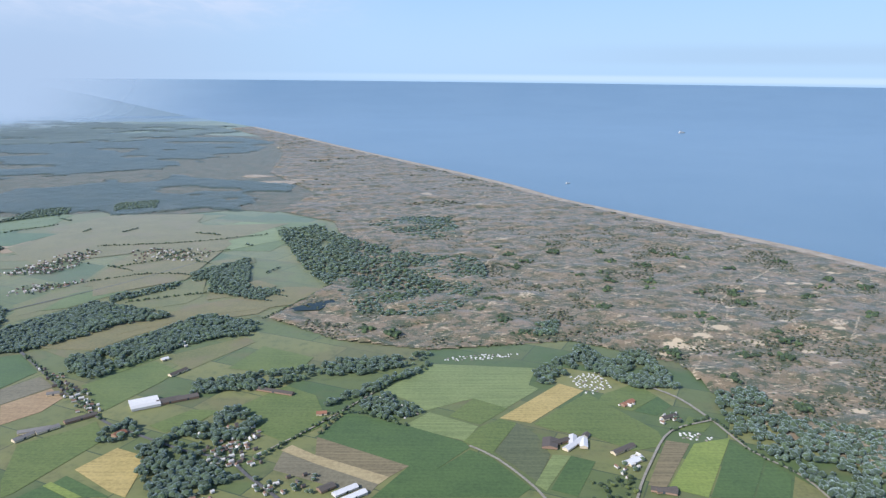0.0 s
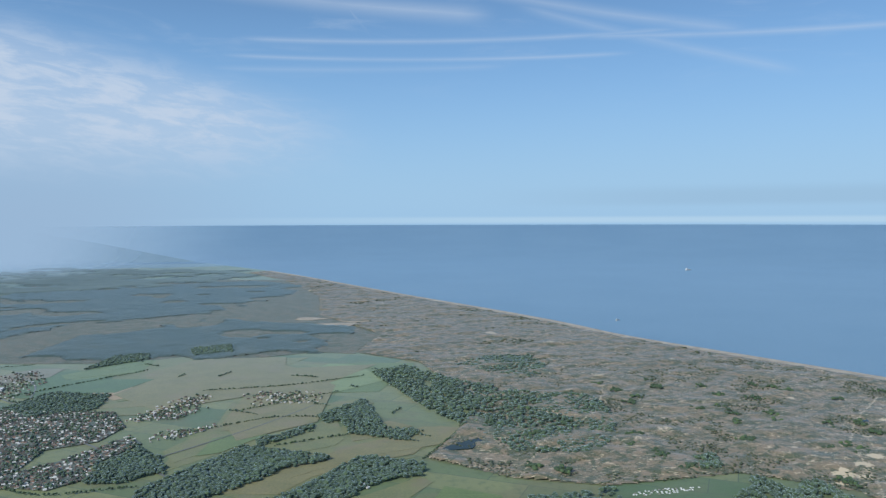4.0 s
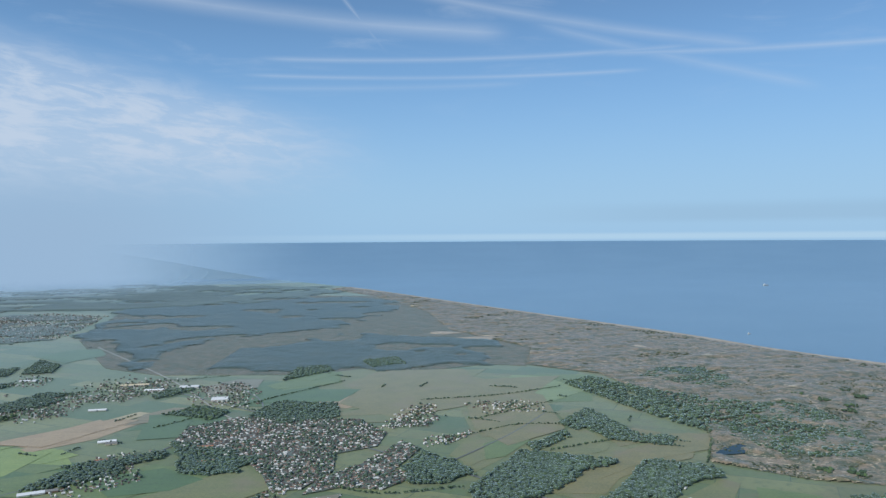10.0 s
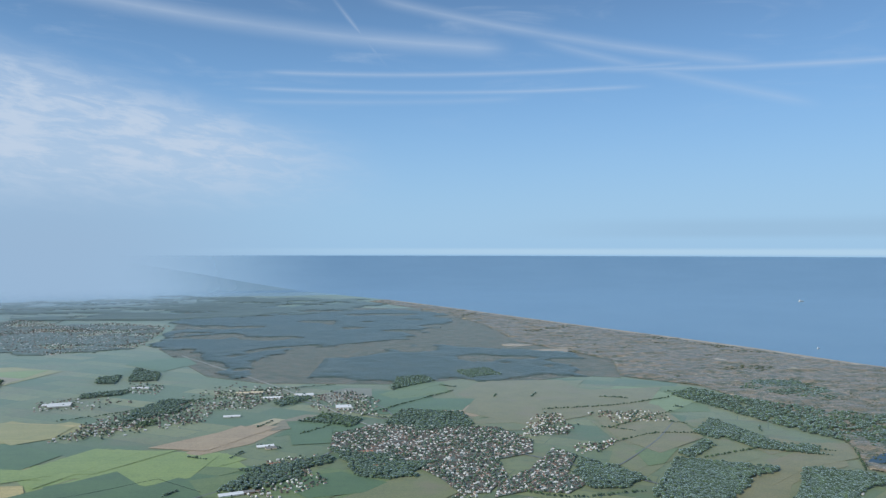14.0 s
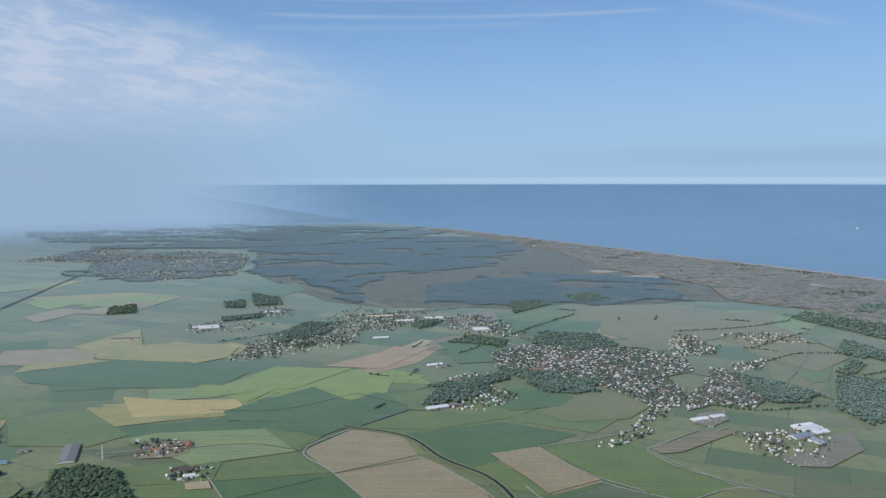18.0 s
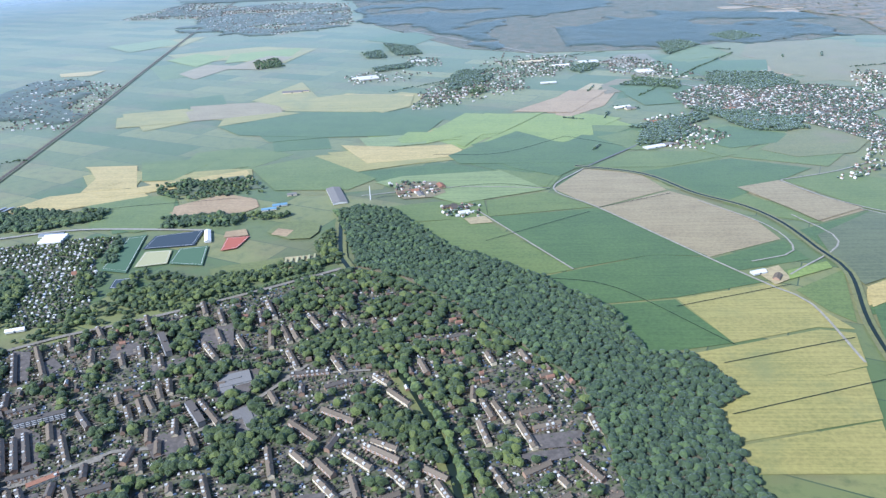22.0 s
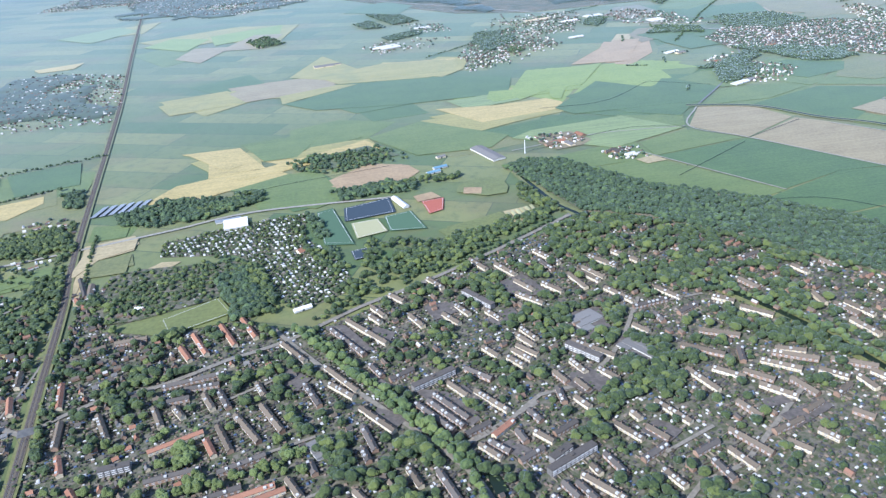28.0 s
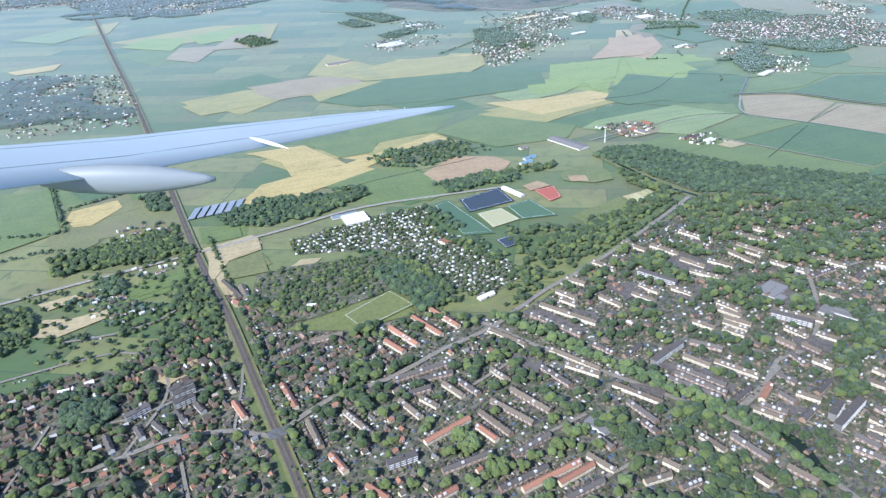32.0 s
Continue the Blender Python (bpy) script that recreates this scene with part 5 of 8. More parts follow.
for x, y in scatter([(-700, 420), (-640, 820), (-430, 860), (-200, 880), (-80, 640), (-130, 500), (-20, 400), (150, 300), (60, 240), (-200, 260), (-380, 330), (-560, 420)], 34.0, 0.13):
    heading = 0.42 + 1.571 * (rng.random() < 0.4) + rng.normal(0, 0.08)
    reach = rng.uniform(8, 32)
    step = np.arange(0, reach, 1.9)
    rows_of_trees.append(np.stack([x + np.cos(heading) * step, y - np.sin(heading) * step], 1) + rng.normal(0, 0.45, (len(step), 2)))
rows_of_trees = np.vstack(rows_of_trees)
rows_of_trees = rows_of_trees[~inside(rows_of_trees, outline) & (rows_of_trees[:, 1] > 430)]
tagged(crowns("hedgerow", rows_of_trees, 1.15, "leaf_far", 1, 0.05, 0.45), "scattered hedges and ditch trees between old parcels", "hedgerow", kind="stuff")
for line in ([(-735.7, 151.6), (-723.6, 131.8), (-713.2, 109.6), (-706.4, 89.2), (-703.8, 75), (-702.9, 60), (-706, 40)], [(-911, 161), (-887, 121), (-868, 89), (-856, 68), (-850, 40)],
             [(-906, 158), (-882, 118), (-863, 87), (-851, 66)]):
    tagged(crowns("avenue_trees", along(line, 2.5, 0.4), 1.75, "leaf_fresh", 2, 0.2, 0.3, 1.15), "row of fresh light-green avenue trees", "trees", kind="stuff")
for line in ([(-1026, 288), (-1012, 210), (-1001, 147), (-995, 113), (-990, 60)], [(-1040, 270), (-1028, 210), (-1017, 147)], [(-849, 195), (-810, 217), (-782, 235)]):
    hedge(line, 2.0, 1.1, 0.4, "leaf_garden", "row of trees along the line")

# ---- roads, tracks, canals and railway ----
def road(pts, width, material="asphalt", name="road", label="narrow grey asphalt country road"):
    LAYER[0] += 0.002
    tagged(ribbon(name, pts, width, LAYER[0] + 0.04, material), label, name, kind="structure")


TRACK = "pale concrete farm track"
road([(-635, 390), (-658, 351), (-634, 316), (-589, 244), (-568, 212), (-558, 196), (-556, 150)], 1.1, "pale_track", "track", TRACK)
road([(-634, 392), (-591, 441), (-568, 472), (-538, 514), (-510, 584), (-480, 640), (-500, 720), (-560, 800)], 1.5)
for line in ([(-517, 357), (-488, 305), (-453, 279), (-438, 241), (-432, 222), (-427, 200), (-420, 150)], [(-453, 279), (-416, 298), (-385, 277), (-330, 250)], [(-437, 243), (-391, 267)],
             [(-704, 313), (-679, 271), (-657, 234)], [(-451, 355), (-440, 331), (-416, 298)], [(-451, 355), (-388, 393)], [(-780, 345), (-720, 358), (-660, 352)], [(-557, 225), (-520, 262), (-530, 300)],
             [(-570, 240), (-546, 252), (-548, 285), (-575, 325)]):
    road(line, 0.9, "pale_track", "track", TRACK)
road([(-246, 414), (-200, 366), (-163, 330), (-155, 324), (-112, 300), (-92, 293), (-79, 279), (-60, 259), (-40, 235)], 1.6)
road([(-75, 303), (-58, 326), (-26, 377)], 0.9, "pale_track", "track", TRACK)
road([(15, 307), (27, 295), (41, 271), (48, 250)], 1.2, "pale_track", "track", TRACK)
road([(79, 250), (81, 265), (94, 293), (112, 323), (136, 335)], 1.1, "pale_track", "track", TRACK)
road([(136, 335), (127, 361), (111, 380)], 1.6, "pale_track", "track", TRACK)
road([(136, 335), (143, 304), (156, 282), (160, 250)], 1.2, "pale_track", "track", TRACK)
road([(-246, 414), (-300, 470), (-400, 560), (-470, 640), (-560, 720), (-640, 790)], 1.8)
road([(-826, 1085), (-626, 823), (-523, 660), (-493, 622)], 2.0, "pale_track", "road", "pale country road towards the forest")
road([(-400, 440), (-330, 470), (-260, 560), (-215, 640)], 1.2)
# town streets
STREETS = []
STREET = "grey-brown paved town street"
for line, width in (([(-770, 240), (-818, 209), (-856, 187), (-885, 173), (-915, 154), (-936, 147), (-962, 135), (-983, 131), (-999, 121), (-1004, 117), (-1017, 125), (-1036, 128), (-1053, 124), (-1110, 105)], 2.2),
                    ([(-922, 167), (-900, 132), (-878, 101), (-864, 81), (-852, 60), (-846, 30)], 1.9), ([(-860, 76), (-841, 84), (-825, 97), (-811, 99), (-790, 118), (-770, 150)], 1.7),
                    ([(-810, 28), (-790, 47), (-776, 51), (-740, 80)], 1.6), ([(-1053, 124), (-1040, 160), (-1060, 190), (-1130, 180)], 1.2),
                    ([(-851, 80), (-838, 87), (-827, 93)], 1.3), ([(-777, 142), (-755, 145), (-744, 146)], 1.3), ([(-795, 61), (-776, 69)], 1.3), ([(-933, 82), (-916, 89), (-902, 93)], 1.3), ([(-924, 61), (-896, 68)], 1.3), ([(-955, 133), (-936, 138)], 1.3), ([(-915, 130), (-935, 120)], 1.3), ([(-827, 94), (-841, 85)], 1.3), ([(-1036, 128), (-1030, 90), (-1020, 40)], 1.2), ([(-1090, 110), (-1080, 150)], 1.1), ([(-1017, 125), (-1013, 160), (-1018, 190)], 1.0), ([(-1086, 207), (-1065, 206), (-1046, 211), (-1037, 220)], 1.4),
                    ([(-1076, 146), (-1054, 144), (-1028, 153)], 1.3)):
    road(line, width, "street_brick", "street", STREET)
    STREETS += [(*a, *b) for a, b in zip(line, line[1:])]
for site in ([(-1097, 230), (-1083, 226), (-1069, 227), (-1069, 222), (-1083, 216), (-1096, 214)], [(-1102, 246), (-1081, 250), (-1079, 246), (-1096, 238)], [(-1053, 172), (-1043, 177), (-1030, 175), (-1028, 166), (-1035, 163), (-1052, 166)]):
    field("pale_soil", site)
field('pale_soil', [(-1099, 216), (-1092, 225), (-1070, 229), (-1068, 222), (-1088, 212)])
field('pale_soil', [(-1053, 170), (-1044, 176), (-1034, 165), (-1040, 160)])
for soil, site in (("pale_soil", [(-1028, 275), (-1001, 279), (-1000, 264), (-1018, 256), (-1019, 242), (-1017, 222), (-1020, 223)]), ("meadow", [(-1021, 255), (-1000, 259), (-998, 238), (-1017, 237)]),
                   ("straw", [(-1106, 347), (-1105, 359), (-1080, 367), (-1076, 354), (-1090, 332), (-1100, 334)]), ("grass", [(-1066, 245), (-1033, 257), (-1031, 246), (-1057, 236)]),
                   ("grass", [(-1140, 310), (-1106, 330), (-1126, 410), (-1180, 390)]), ("dark_crop", [(-1100, 372), (-1062, 382), (-1075, 430), (-1122, 418)]),
                   ("brown_soil", [(-760, 354), (-757, 367), (-734, 370), (-726, 348), (-734, 340), (-752, 337)]), ("pale_soil", [(-713, 303), (-701, 306), (-696, 296), (-709, 294)]),
                   ("brown_soil", [(-449, 355), (-403, 387), (-382, 387), (-431, 349), (-445, 346)]), ("mauve_soil", [(-546, 346), (-518, 357), (-507, 332), (-488, 308), (-519, 290), (-528, 311)]),
                   ("grey_soil", [(-399, 421), (-378, 429), (-381, 409), (-398, 394), (-408, 402)]), ("grey_soil", [(-378, 343), (-347, 352), (-340, 372), (-312, 385), (-322, 352), (-356, 325), (-373, 327)])):
    field(soil, site)
for line in ([(-516, 358), (-498, 364), (-474, 374), (-441, 394)], [(-516, 357), (-505, 332), (-487, 309), (-468, 292)], [(-452, 352), (-441, 326), (-413, 301), (-392, 286)], [(-450, 355), (-410, 387)]):
    road(line, 0.9, "pale_track", "track", TRACK)
ROAD_W = [(-860, 292), (-940, 296), (-985, 284), (-1034, 272), (-1080, 262), (-1140, 248), (-1220, 232)]
road(ROAD_W, 2.2, "pale_track", "road", "pale concrete main road crossing the railway")
# water
for line, width, text in (([(-548, 130), (-541.6, 179), (-529.8, 226), (-533.5, 254), (-539, 288), (-551, 314), (-574, 338), (-598, 376), (-640, 396)], 1.7, "dark polder canal between grassy banks"),
                          ([(-560, 60), (-552, 100), (-548, 132)], 1.7, "dark polder canal between grassy banks"),
                          ([(-741.7, 160), (-735.6, 149.5), (-723.6, 127.5), (-714.4, 105), (-708.9, 88), (-706, 75), (-708, 40)], 2.8, "dark town canal under trees"),
                          ([(-787, 318), (-783, 290), (-775, 250), (-768, 236)], 2.2, "dark ditch along the wood")):
    LAYER[0] += 0.002
    bank = ribbon("bank", line, width * 3.0, LAYER[0] + 0.03, "meadow")
    tagged(bank, "grassy canal bank", "bank", kind="structure")
    tagged(ribbon("canal", line, width, LAYER[0] + 0.1, "fresh_water"), text, "canal", kind="structure")
LAYER[0] += 0.002
tagged(sheet("pond", [(-851, 69), (-847.5, 66), (-845, 57.4), (-848, 40), (-851.6, 40), (-849, 56)], LAYER[0] + 0.08, "fresh_water", 0.05), "dark pond beside the avenue", "pond", kind="structure")
for pool in ([(-112, 500), (-95, 520), (-70, 535), (-85, 505)], [(150, 560), (185, 575), (190, 560), (160, 548)], [(230, 560), (262, 572), (258, 556)]):
    tagged(sheet("pond", pool, 1.0, "fresh_water", 0.8), "still dune lake", "pond", kind="structure")
for line in ([(-660, 351), (-700, 362), (-770, 340)], [(-616, 195), (-560, 215)], [(-608, 150), (-552, 168)], [(-614, 118), (-550, 140)], [(-634, 316), (-588, 338)], [(-672, 225), (-640, 214), (-600, 163)],
             [(-700, 270), (-640, 310)], [(-740, 430), (-690, 430), (-640, 470)], [(-640, 470), (-600, 440)], [(-1000, 300), (-940, 330), (-860, 345)]):
    road(line, 0.32, "fresh_water", "ditch", "narrow dark drainage ditch")

RAIL = [(-1310, 1800), (-1274, 1582), (-1147, 900), (-1089, 598), (-1035, 288), (-1019, 210), (-1008, 147), (-1002, 113), (-998, 90), (-990, 30)]
rail = tagged(new("railway"), "double-track railway on brown ballast", "railway")
LAYER[0] += 0.01
verge = ribbon("verge", RAIL, 5.2, LAYER[0], "meadow", 12)
bed = ribbon("track_bed", RAIL, 3.0, LAYER[0] + 0.12, "ballast", 12, thick=0.12)
verge.parent = bed.parent = rail
for off in (-0.73, 0.73):
    line = curve_points(RAIL, 12)
    d = np.gradient(line, axis=0)
    d /= np.linalg.norm(d, axis=1)[:, None]
    ob = ribbon("trackway", line + np.stack([-d[:, 1], d[:, 0]], 1) * off, 0.78, LAYER[0] + 0.15, "rusty_sleepers", smooth=False, thick=0.05)
    ob.parent = rail
for off in (-0.95, -0.52, 0.52, 0.95):
    line = curve_points(RAIL, 12)
    d = np.gradient(line, axis=0)
    d /= np.linalg.norm(d, axis=1)[:, None]
    ob = ribbon("rail", line + np.stack([-d[:, 1], d[:, 0]], 1) * off, 0.10, LAYER[0] + 0.18, "steel", smooth=False, thick=0.06)
    ob.parent = rail
mast_mesh = bpy.data.meshes.new("mast")
bm = bmesh.new()
box(bm, -0.05, 0.05, -0.05, 0.05, 0, 2.2), box(bm, -1.6, 1.6, -0.04, 0.04, 2.1, 2.2), box(bm, 1.5, 1.6, -0.05, 0.05, 0, 2.2)
bm.to_mesh(mast_mesh), bm.free()
mast_mesh.materials.append(MATS["steel"])
line = curve_points(RAIL[3:], 18)
for (x, y), (u, v) in zip(line[:-1], line[1:]):
    m = new("overhead_mast", mast_mesh)
    m.matrix_world = pose(x, y, LAYER[0] + 0.12, 0, 0, math.degrees(math.atan2(v - y, u - x)) - 90)
    tagged(m, "steel overhead-line portal over the railway", "mast", "railway masts")
LAYER[0] += 0.02
crossing = sheet("level_crossing", [(-1006.5, 120), (-999, 121.5), (-998.5, 117), (-1005.5, 115.5)], LAYER[0] + 0.18, "asphalt", 0.1)
tagged(crossing, "paved level crossing over the railway", "crossing", kind="structure")

# ---- houses ----
ROOFS = {"pale": ("brown_tile", "pale_wall"), "dark": ("dark_tile", "brick_wall"), "brown": ("brown_tile", "brick_wall"), "red": ("red_tile", "pale_wall"), "flats": ("dark_tile", "grey_felt"), "white": ("dark_tile", "white_panel")}
WORDS = {"pale": "terrace of cream-fronted houses with brown tile roof", "dark": "terrace of brick houses with dark tile roof", "brown": "terrace of brick houses with brown tile roof",
         "red": "terrace of pale houses with orange-red tile roof", "flats": "long flat-roofed block of grey flats", "white": "short white terrace with a dark tile roof"}
SEGMENTS = []


def shared(name, material, *boxes):
    bm = bmesh.new()
    for b in boxes:
        box(bm, *b)
    me = bpy.data.meshes.new(name)
    bm.to_mesh(me), bm.free()
    me.materials.append(MATS[material])
    return me


CHIMNEY = shared("chimney", "brick_wall", (-0.11, 0.11, -0.14, 0.14, 0, 0.42), (-0.14, 0.14, -0.17, 0.17, 0.42, 0.48))
FRAME = shared("window", "bright_paint", (-0.50, 0.50, -0.03, 0.0, 0, 0.07), (-0.50, 0.50, -0.03, 0.0, 0.36, 0.46), (-0.50, -0.43, -0.03, 0.0, 0.07, 0.36), (0.43, 0.50, -0.03, 0.0, 0.07, 0.36), (-0.05, 0.05, -0.03, 0.0, 0.07, 0.36))
PANE = shared("pane", "dark_glass", (-0.43, 0.43, -0.012, 0.004, 0.07, 0.36))
bm = bmesh.new()
bm.from_mesh(FRAME), bm.from_mesh(PANE)
GLAZED = bpy.data.meshes.new("window")
bm.to_mesh(GLAZED), bm.free()
GLAZED.materials.append(MATS["bright_paint"]), GLAZED.materials.append(MATS["dark_glass"])
for p in GLAZED.polygons[-6:]:
    p.material_index = 1
DORMER = shared("dormer", "white_panel", (-0.42, 0.42, -0.55, 0.25, -0.05, 0.42), (-0.47, 0.47, -0.60, 0.25, 0.42, 0.48))
GALLERY = shared("balcony", "bright_paint", (-0.72, 0.72, -0.28, 0.0, 0, 0.05), (-0.72, 0.72, -0.30, -0.25, 0.0, 0.26))


def child(name, mesh, parent, x, y, z, turn=0.0):
    ob = new(name, mesh)
    ob.parent = parent
    ob.matrix_local = pose(x, y, z, 0, 0, turn)
    return ob


def gable(half, deep, eave, ridge, over):
    """Walls with two gable ends, and a roof of two thick slopes that hangs over them."""
    walls = bmesh.new()
    ends = []
    for x in (-half, half):
        ends.append([walls.verts.new((x, y, z)) for y, z in ((-deep, 0), (deep, 0), (deep, eave), (0, ridge - 0.06), (-deep, eave))])
    a, b = ends
    walls.faces.new(a[::-1]), walls.faces.new(b)
    for i in (0, 1, 2, 3, 4):
        j = (i + 1) % 5
        walls.faces.new((a[i], a[j], b[j], b[i]))
    roof = bmesh.new()
    drop = (ridge - eave) / deep * over
    rings = []
    for x in (-half - over, half + over):
        rings.append([roof.verts.new((x, y, z)) for y, z in ((-deep - over, eave - drop), (0, ridge), (deep + over, eave - drop), (deep + over, eave - drop - 0.08), (0, ridge - 0.09), (-deep - over, eave - drop - 0.08))])
    a, b = rings
    for i in range(6):
        j = (i + 1) % 6
        roof.faces.new((a[j], a[i], b[i], b[j]))
    roof.faces.new(a), roof.faces.new(b[::-1])
    return walls, roof


def row(kind, x0, y0, x1, y1):
    """A terrace or block of flats along one ridge line; its front looks south."""
    length, ang = math.hypot(x1 - x0, y1 - y0), math.atan2(y1 - y0, x1 - x0)
    if math.cos(ang) < 0:
        ang += math.pi
    SEGMENTS.append((x0, y0, x1, y1))
    cover, wall = ROOFS[kind]
    thing = new("apartment_block" if kind == "flats" else "terraced_house")
    half = length / 2
    bays = max(2, round(length / 1.9))
    if kind == "flats":
        deep, tall = 1.25, 2.5
        bm = bmesh.new()
        box(bm, -half, half, -deep, deep, 0, tall)
        part("wall", bm, wall, thing)
        bm = bmesh.new()
        box(bm, -half - 0.1, half + 0.1, -deep - 0.1, deep + 0.1, tall, tall + 0.14), box(bm, -half + 0.1, half - 0.1, -deep + 0.1, deep - 0.1, tall + 0.14, tall + 0.17)
        box(bm, -0.6, 0.6, -0.5, 0.5, tall + 0.17, tall + 0.7)
        part("roof", bm, cover, thing)
        for k in range(bays):
            for level in range(3):
                child("balcony", GALLERY, thing, (k + 0.5) / bays * length - half, -deep, 0.55 + level * 0.75)
    else:
        deep, eave, ridge = 1.08, 1.55, 2.2 + 0.08 * math.sin(x0)
        walls, roof = gable(half, deep, eave, ridge, 0.14)
        part("wall", walls, wall, thing)
        part("roof", roof, cover, thing)
        for k in range(bays):
            x = (k + 0.5) / bays * length - half
            for z in (0.28, 1.02):
                child("window", GLAZED, thing, x, -deep, z)
            if k % 2 == 0:
                child("chimney", CHIMNEY, thing, (k + 1) / bays * length - half, 0.12, ridge - 0.12)
            if rng.random() < (0.35 if kind in ("pale", "dark") else 0.12):
                child("dormer", DORMER, thing, x, -0.5, eave + 0.2)
    thing.matrix_world = pose((x0 + x1) / 2, (y0 + y1) / 2, 0.1, 0, 0, math.degrees(ang))
    tagged(thing, WORDS[kind], "apartment block" if kind == "flats" else "terraced house", "town terraces")


row("red", -953.6, 168.0, -945.8, 151.7)
row("red", -957.3, 159.4, -952.0, 149.1)
row("red", -943.0, 172.7, -935.1, 155.3)
row("red", -934.4, 175.6, -927.0, 158.8)
row("brown", -985.7, 169.7, -973.0, 170.5)
row("dark", -959.5, 133.2, -936.6, 137.0)
row("dark", -950.1, 129.8, -938.1, 130.4)
row("pale", -942.9, 125.0, -938.4, 115.4)
row("pale", -952.6, 119.9, -948.3, 113.1)
row("pale", -959.9, 120.9, -955.2, 109.5)
row("pale", -916.4, 152.5, -906.6, 137.3)
row("pale", -923.9, 127.0, -920.4, 118.5)
row("pale", -890.0, 162.7, -874.8, 141.4)
row("dark", -896.5, 157.1, -883.8, 135.7)
row("pale", -898.7, 131.1, -887.1, 113.3)
row("brown", -921.2, 113.5, -913.0, 97.5)
row("brown", -929.8, 110.0, -920.5, 94.0)
row("brown", -935.4, 105.5, -929.4, 91.3)
row("red", -938.5, 99.0, -934.6, 90.3)
row("red", -957.0, 96.9, -940.0, 103.5)
row("dark", -932.3, 82.0, -917.9, 87.2)
row("dark", -940.9, 69.8, -924.2, 74.0)
row("red", -923.5, 66.2, -910.6, 70.2)
row("red", -959.9, 72.2, -953.0, 74.5)
row("pale", -979.4, 121.4, -972.8, 107.1)
row("flats", -970.9, 90.3, -961.0, 91.6)
row("pale", -1019.0, 157.7, -1016.7, 146.7)
row("brown", -992.2, 120.7, -989.6, 106.1)
row("red", -987.1, 101.4, -983.6, 92.2)
row("red", -978.3, 84.3, -973.2, 76.7)
row("flats", -1053.6, 143.3, -1045.9, 147.8)
row("flats", -1037.7, 150.9, -1030.2, 153.4)
row("white", -1043.8, 138.2, -1040.0, 131.9)
row("white", -1036.5, 141.7, -1033.4, 135.5)
row("white", -1029.8, 144.3, -1027.0, 138.3)
row("white", -1049.7, 137.5, -1047.1, 130.9)
row("white", -1059.6, 136.2, -1056.6, 127.5)
row("pale", -831.7, 201.7, -826.0, 190.3)
row("pale", -821.0, 194.0, -814.4, 181.1)
row("pale", -800.9, 202.3, -792.9, 186.8)
row("pale", -788.0, 179.6, -780.9, 166.2)
row("pale", -778.3, 189.4, -769.7, 176.5)
row("pale", -853.2, 189.1, -847.7, 178.7)
row("flats", -839.3, 172.5, -829.5, 157.1)
row("pale", -815.9, 176.3, -810.1, 165.8)
row("pale", -817.7, 165.5, -808.8, 154.2)
row("pale", -804.9, 171.2, -798.6, 161.7)
row("pale", -844.3, 162.5, -839.9, 154.0)
row("pale", -850.4, 157.1, -845.0, 148.0)
row("pale", -832.8, 155.3, -828.5, 147.0)
row("pale", -864.1, 160.0, -859.5, 149.8)
row("pale", -871.1, 179.1, -865.5, 171.4)
row("pale", -822.0, 138.5, -817.9, 129.4)
row("pale", -838.8, 129.3, -834.3, 121.9)
row("pale", -828.4, 124.9, -823.0, 116.8)
row("flats", -808.1, 122.9, -798.6, 110.8)
row("pale", -809.3, 113.2, -806.2, 104.6)
row("pale", -801.1, 105.9, -796.5, 98.5)
row("brown", -817.0, 107.8, -814.1, 100.8)
row("brown", -810.9, 101.5, -808.2, 94.7)
row("pale", -813.8, 92.3, -810.7, 86.1)
row("dark", -818.4, 98.1, -818.2, 90.3)
row("flats", -867.7, 109.8, -852.0, 117.1)
row("pale", -854.8, 110.3, -849.4, 101.5)
row("dark", -863.1, 102.3, -853.1, 86.0)
row("dark", -847.7, 117.5, -839.5, 108.8)
row("pale", -897.2, 120.4, -888.6, 110.3)
row("pale", -886.5, 103.9, -875.8, 89.0)
row("dark", -886.2, 93.8, -882.6, 80.8)
row("pale", -873.0, 70.9, -869.9, 62.2)
row("pale", -867.7, 50.7, -866.0, 45.8)
row("brown", -856.6, 50.5, -852.7, 42.4)
row("pale", -831.4, 78.7, -826.7, 72.5)
row("dark", -836.8, 80.3, -835.1, 74.3)
row("dark", -839.1, 66.3, -830.7, 70.5)
row("flats", -831.7, 59.6, -815.3, 67.7)
row("pale", -818.5, 60.1, -817.1, 55.8)
row("dark", -828.7, 54.9, -825.9, 48.0)
row("pale", -910.2, 74.5, -905.5, 65.4)
row("dark", -924.1, 60.0, -910.7, 63.2)
row("pale", -889.6, 64.7, -886.8, 60.1)
row("pale", -899.7, 58.5, -890.8, 58.8)
row("dark", -890.9, 53.0, -884.0, 54.0)
row("dark", -901.6, 74.5, -903.6, 80.7)
row("brown", -767.6, 112.8, -755.5, 103.0)
row("pale", -771.7, 98.3, -766.6, 84.5)
row("pale", -763.1, 96.8, -755.1, 89.1)
row("pale", -745.4, 97.2, -734.9, 88.7)
row("pale", -752.3, 84.5, -744.1, 75.3)
row("brown", -740.9, 84.9, -737.2, 75.1)
row("brown", -739.3, 100.6, -726.3, 92.6)
row("pale", -729.3, 87.6, -722.6, 80.9)
row("brown", -722.4, 92.0, -710.2, 84.1)
row("pale", -719.2, 81.1, -717.7, 73.4)
row("brown", -731.9, 73.8, -724.7, 77.6)
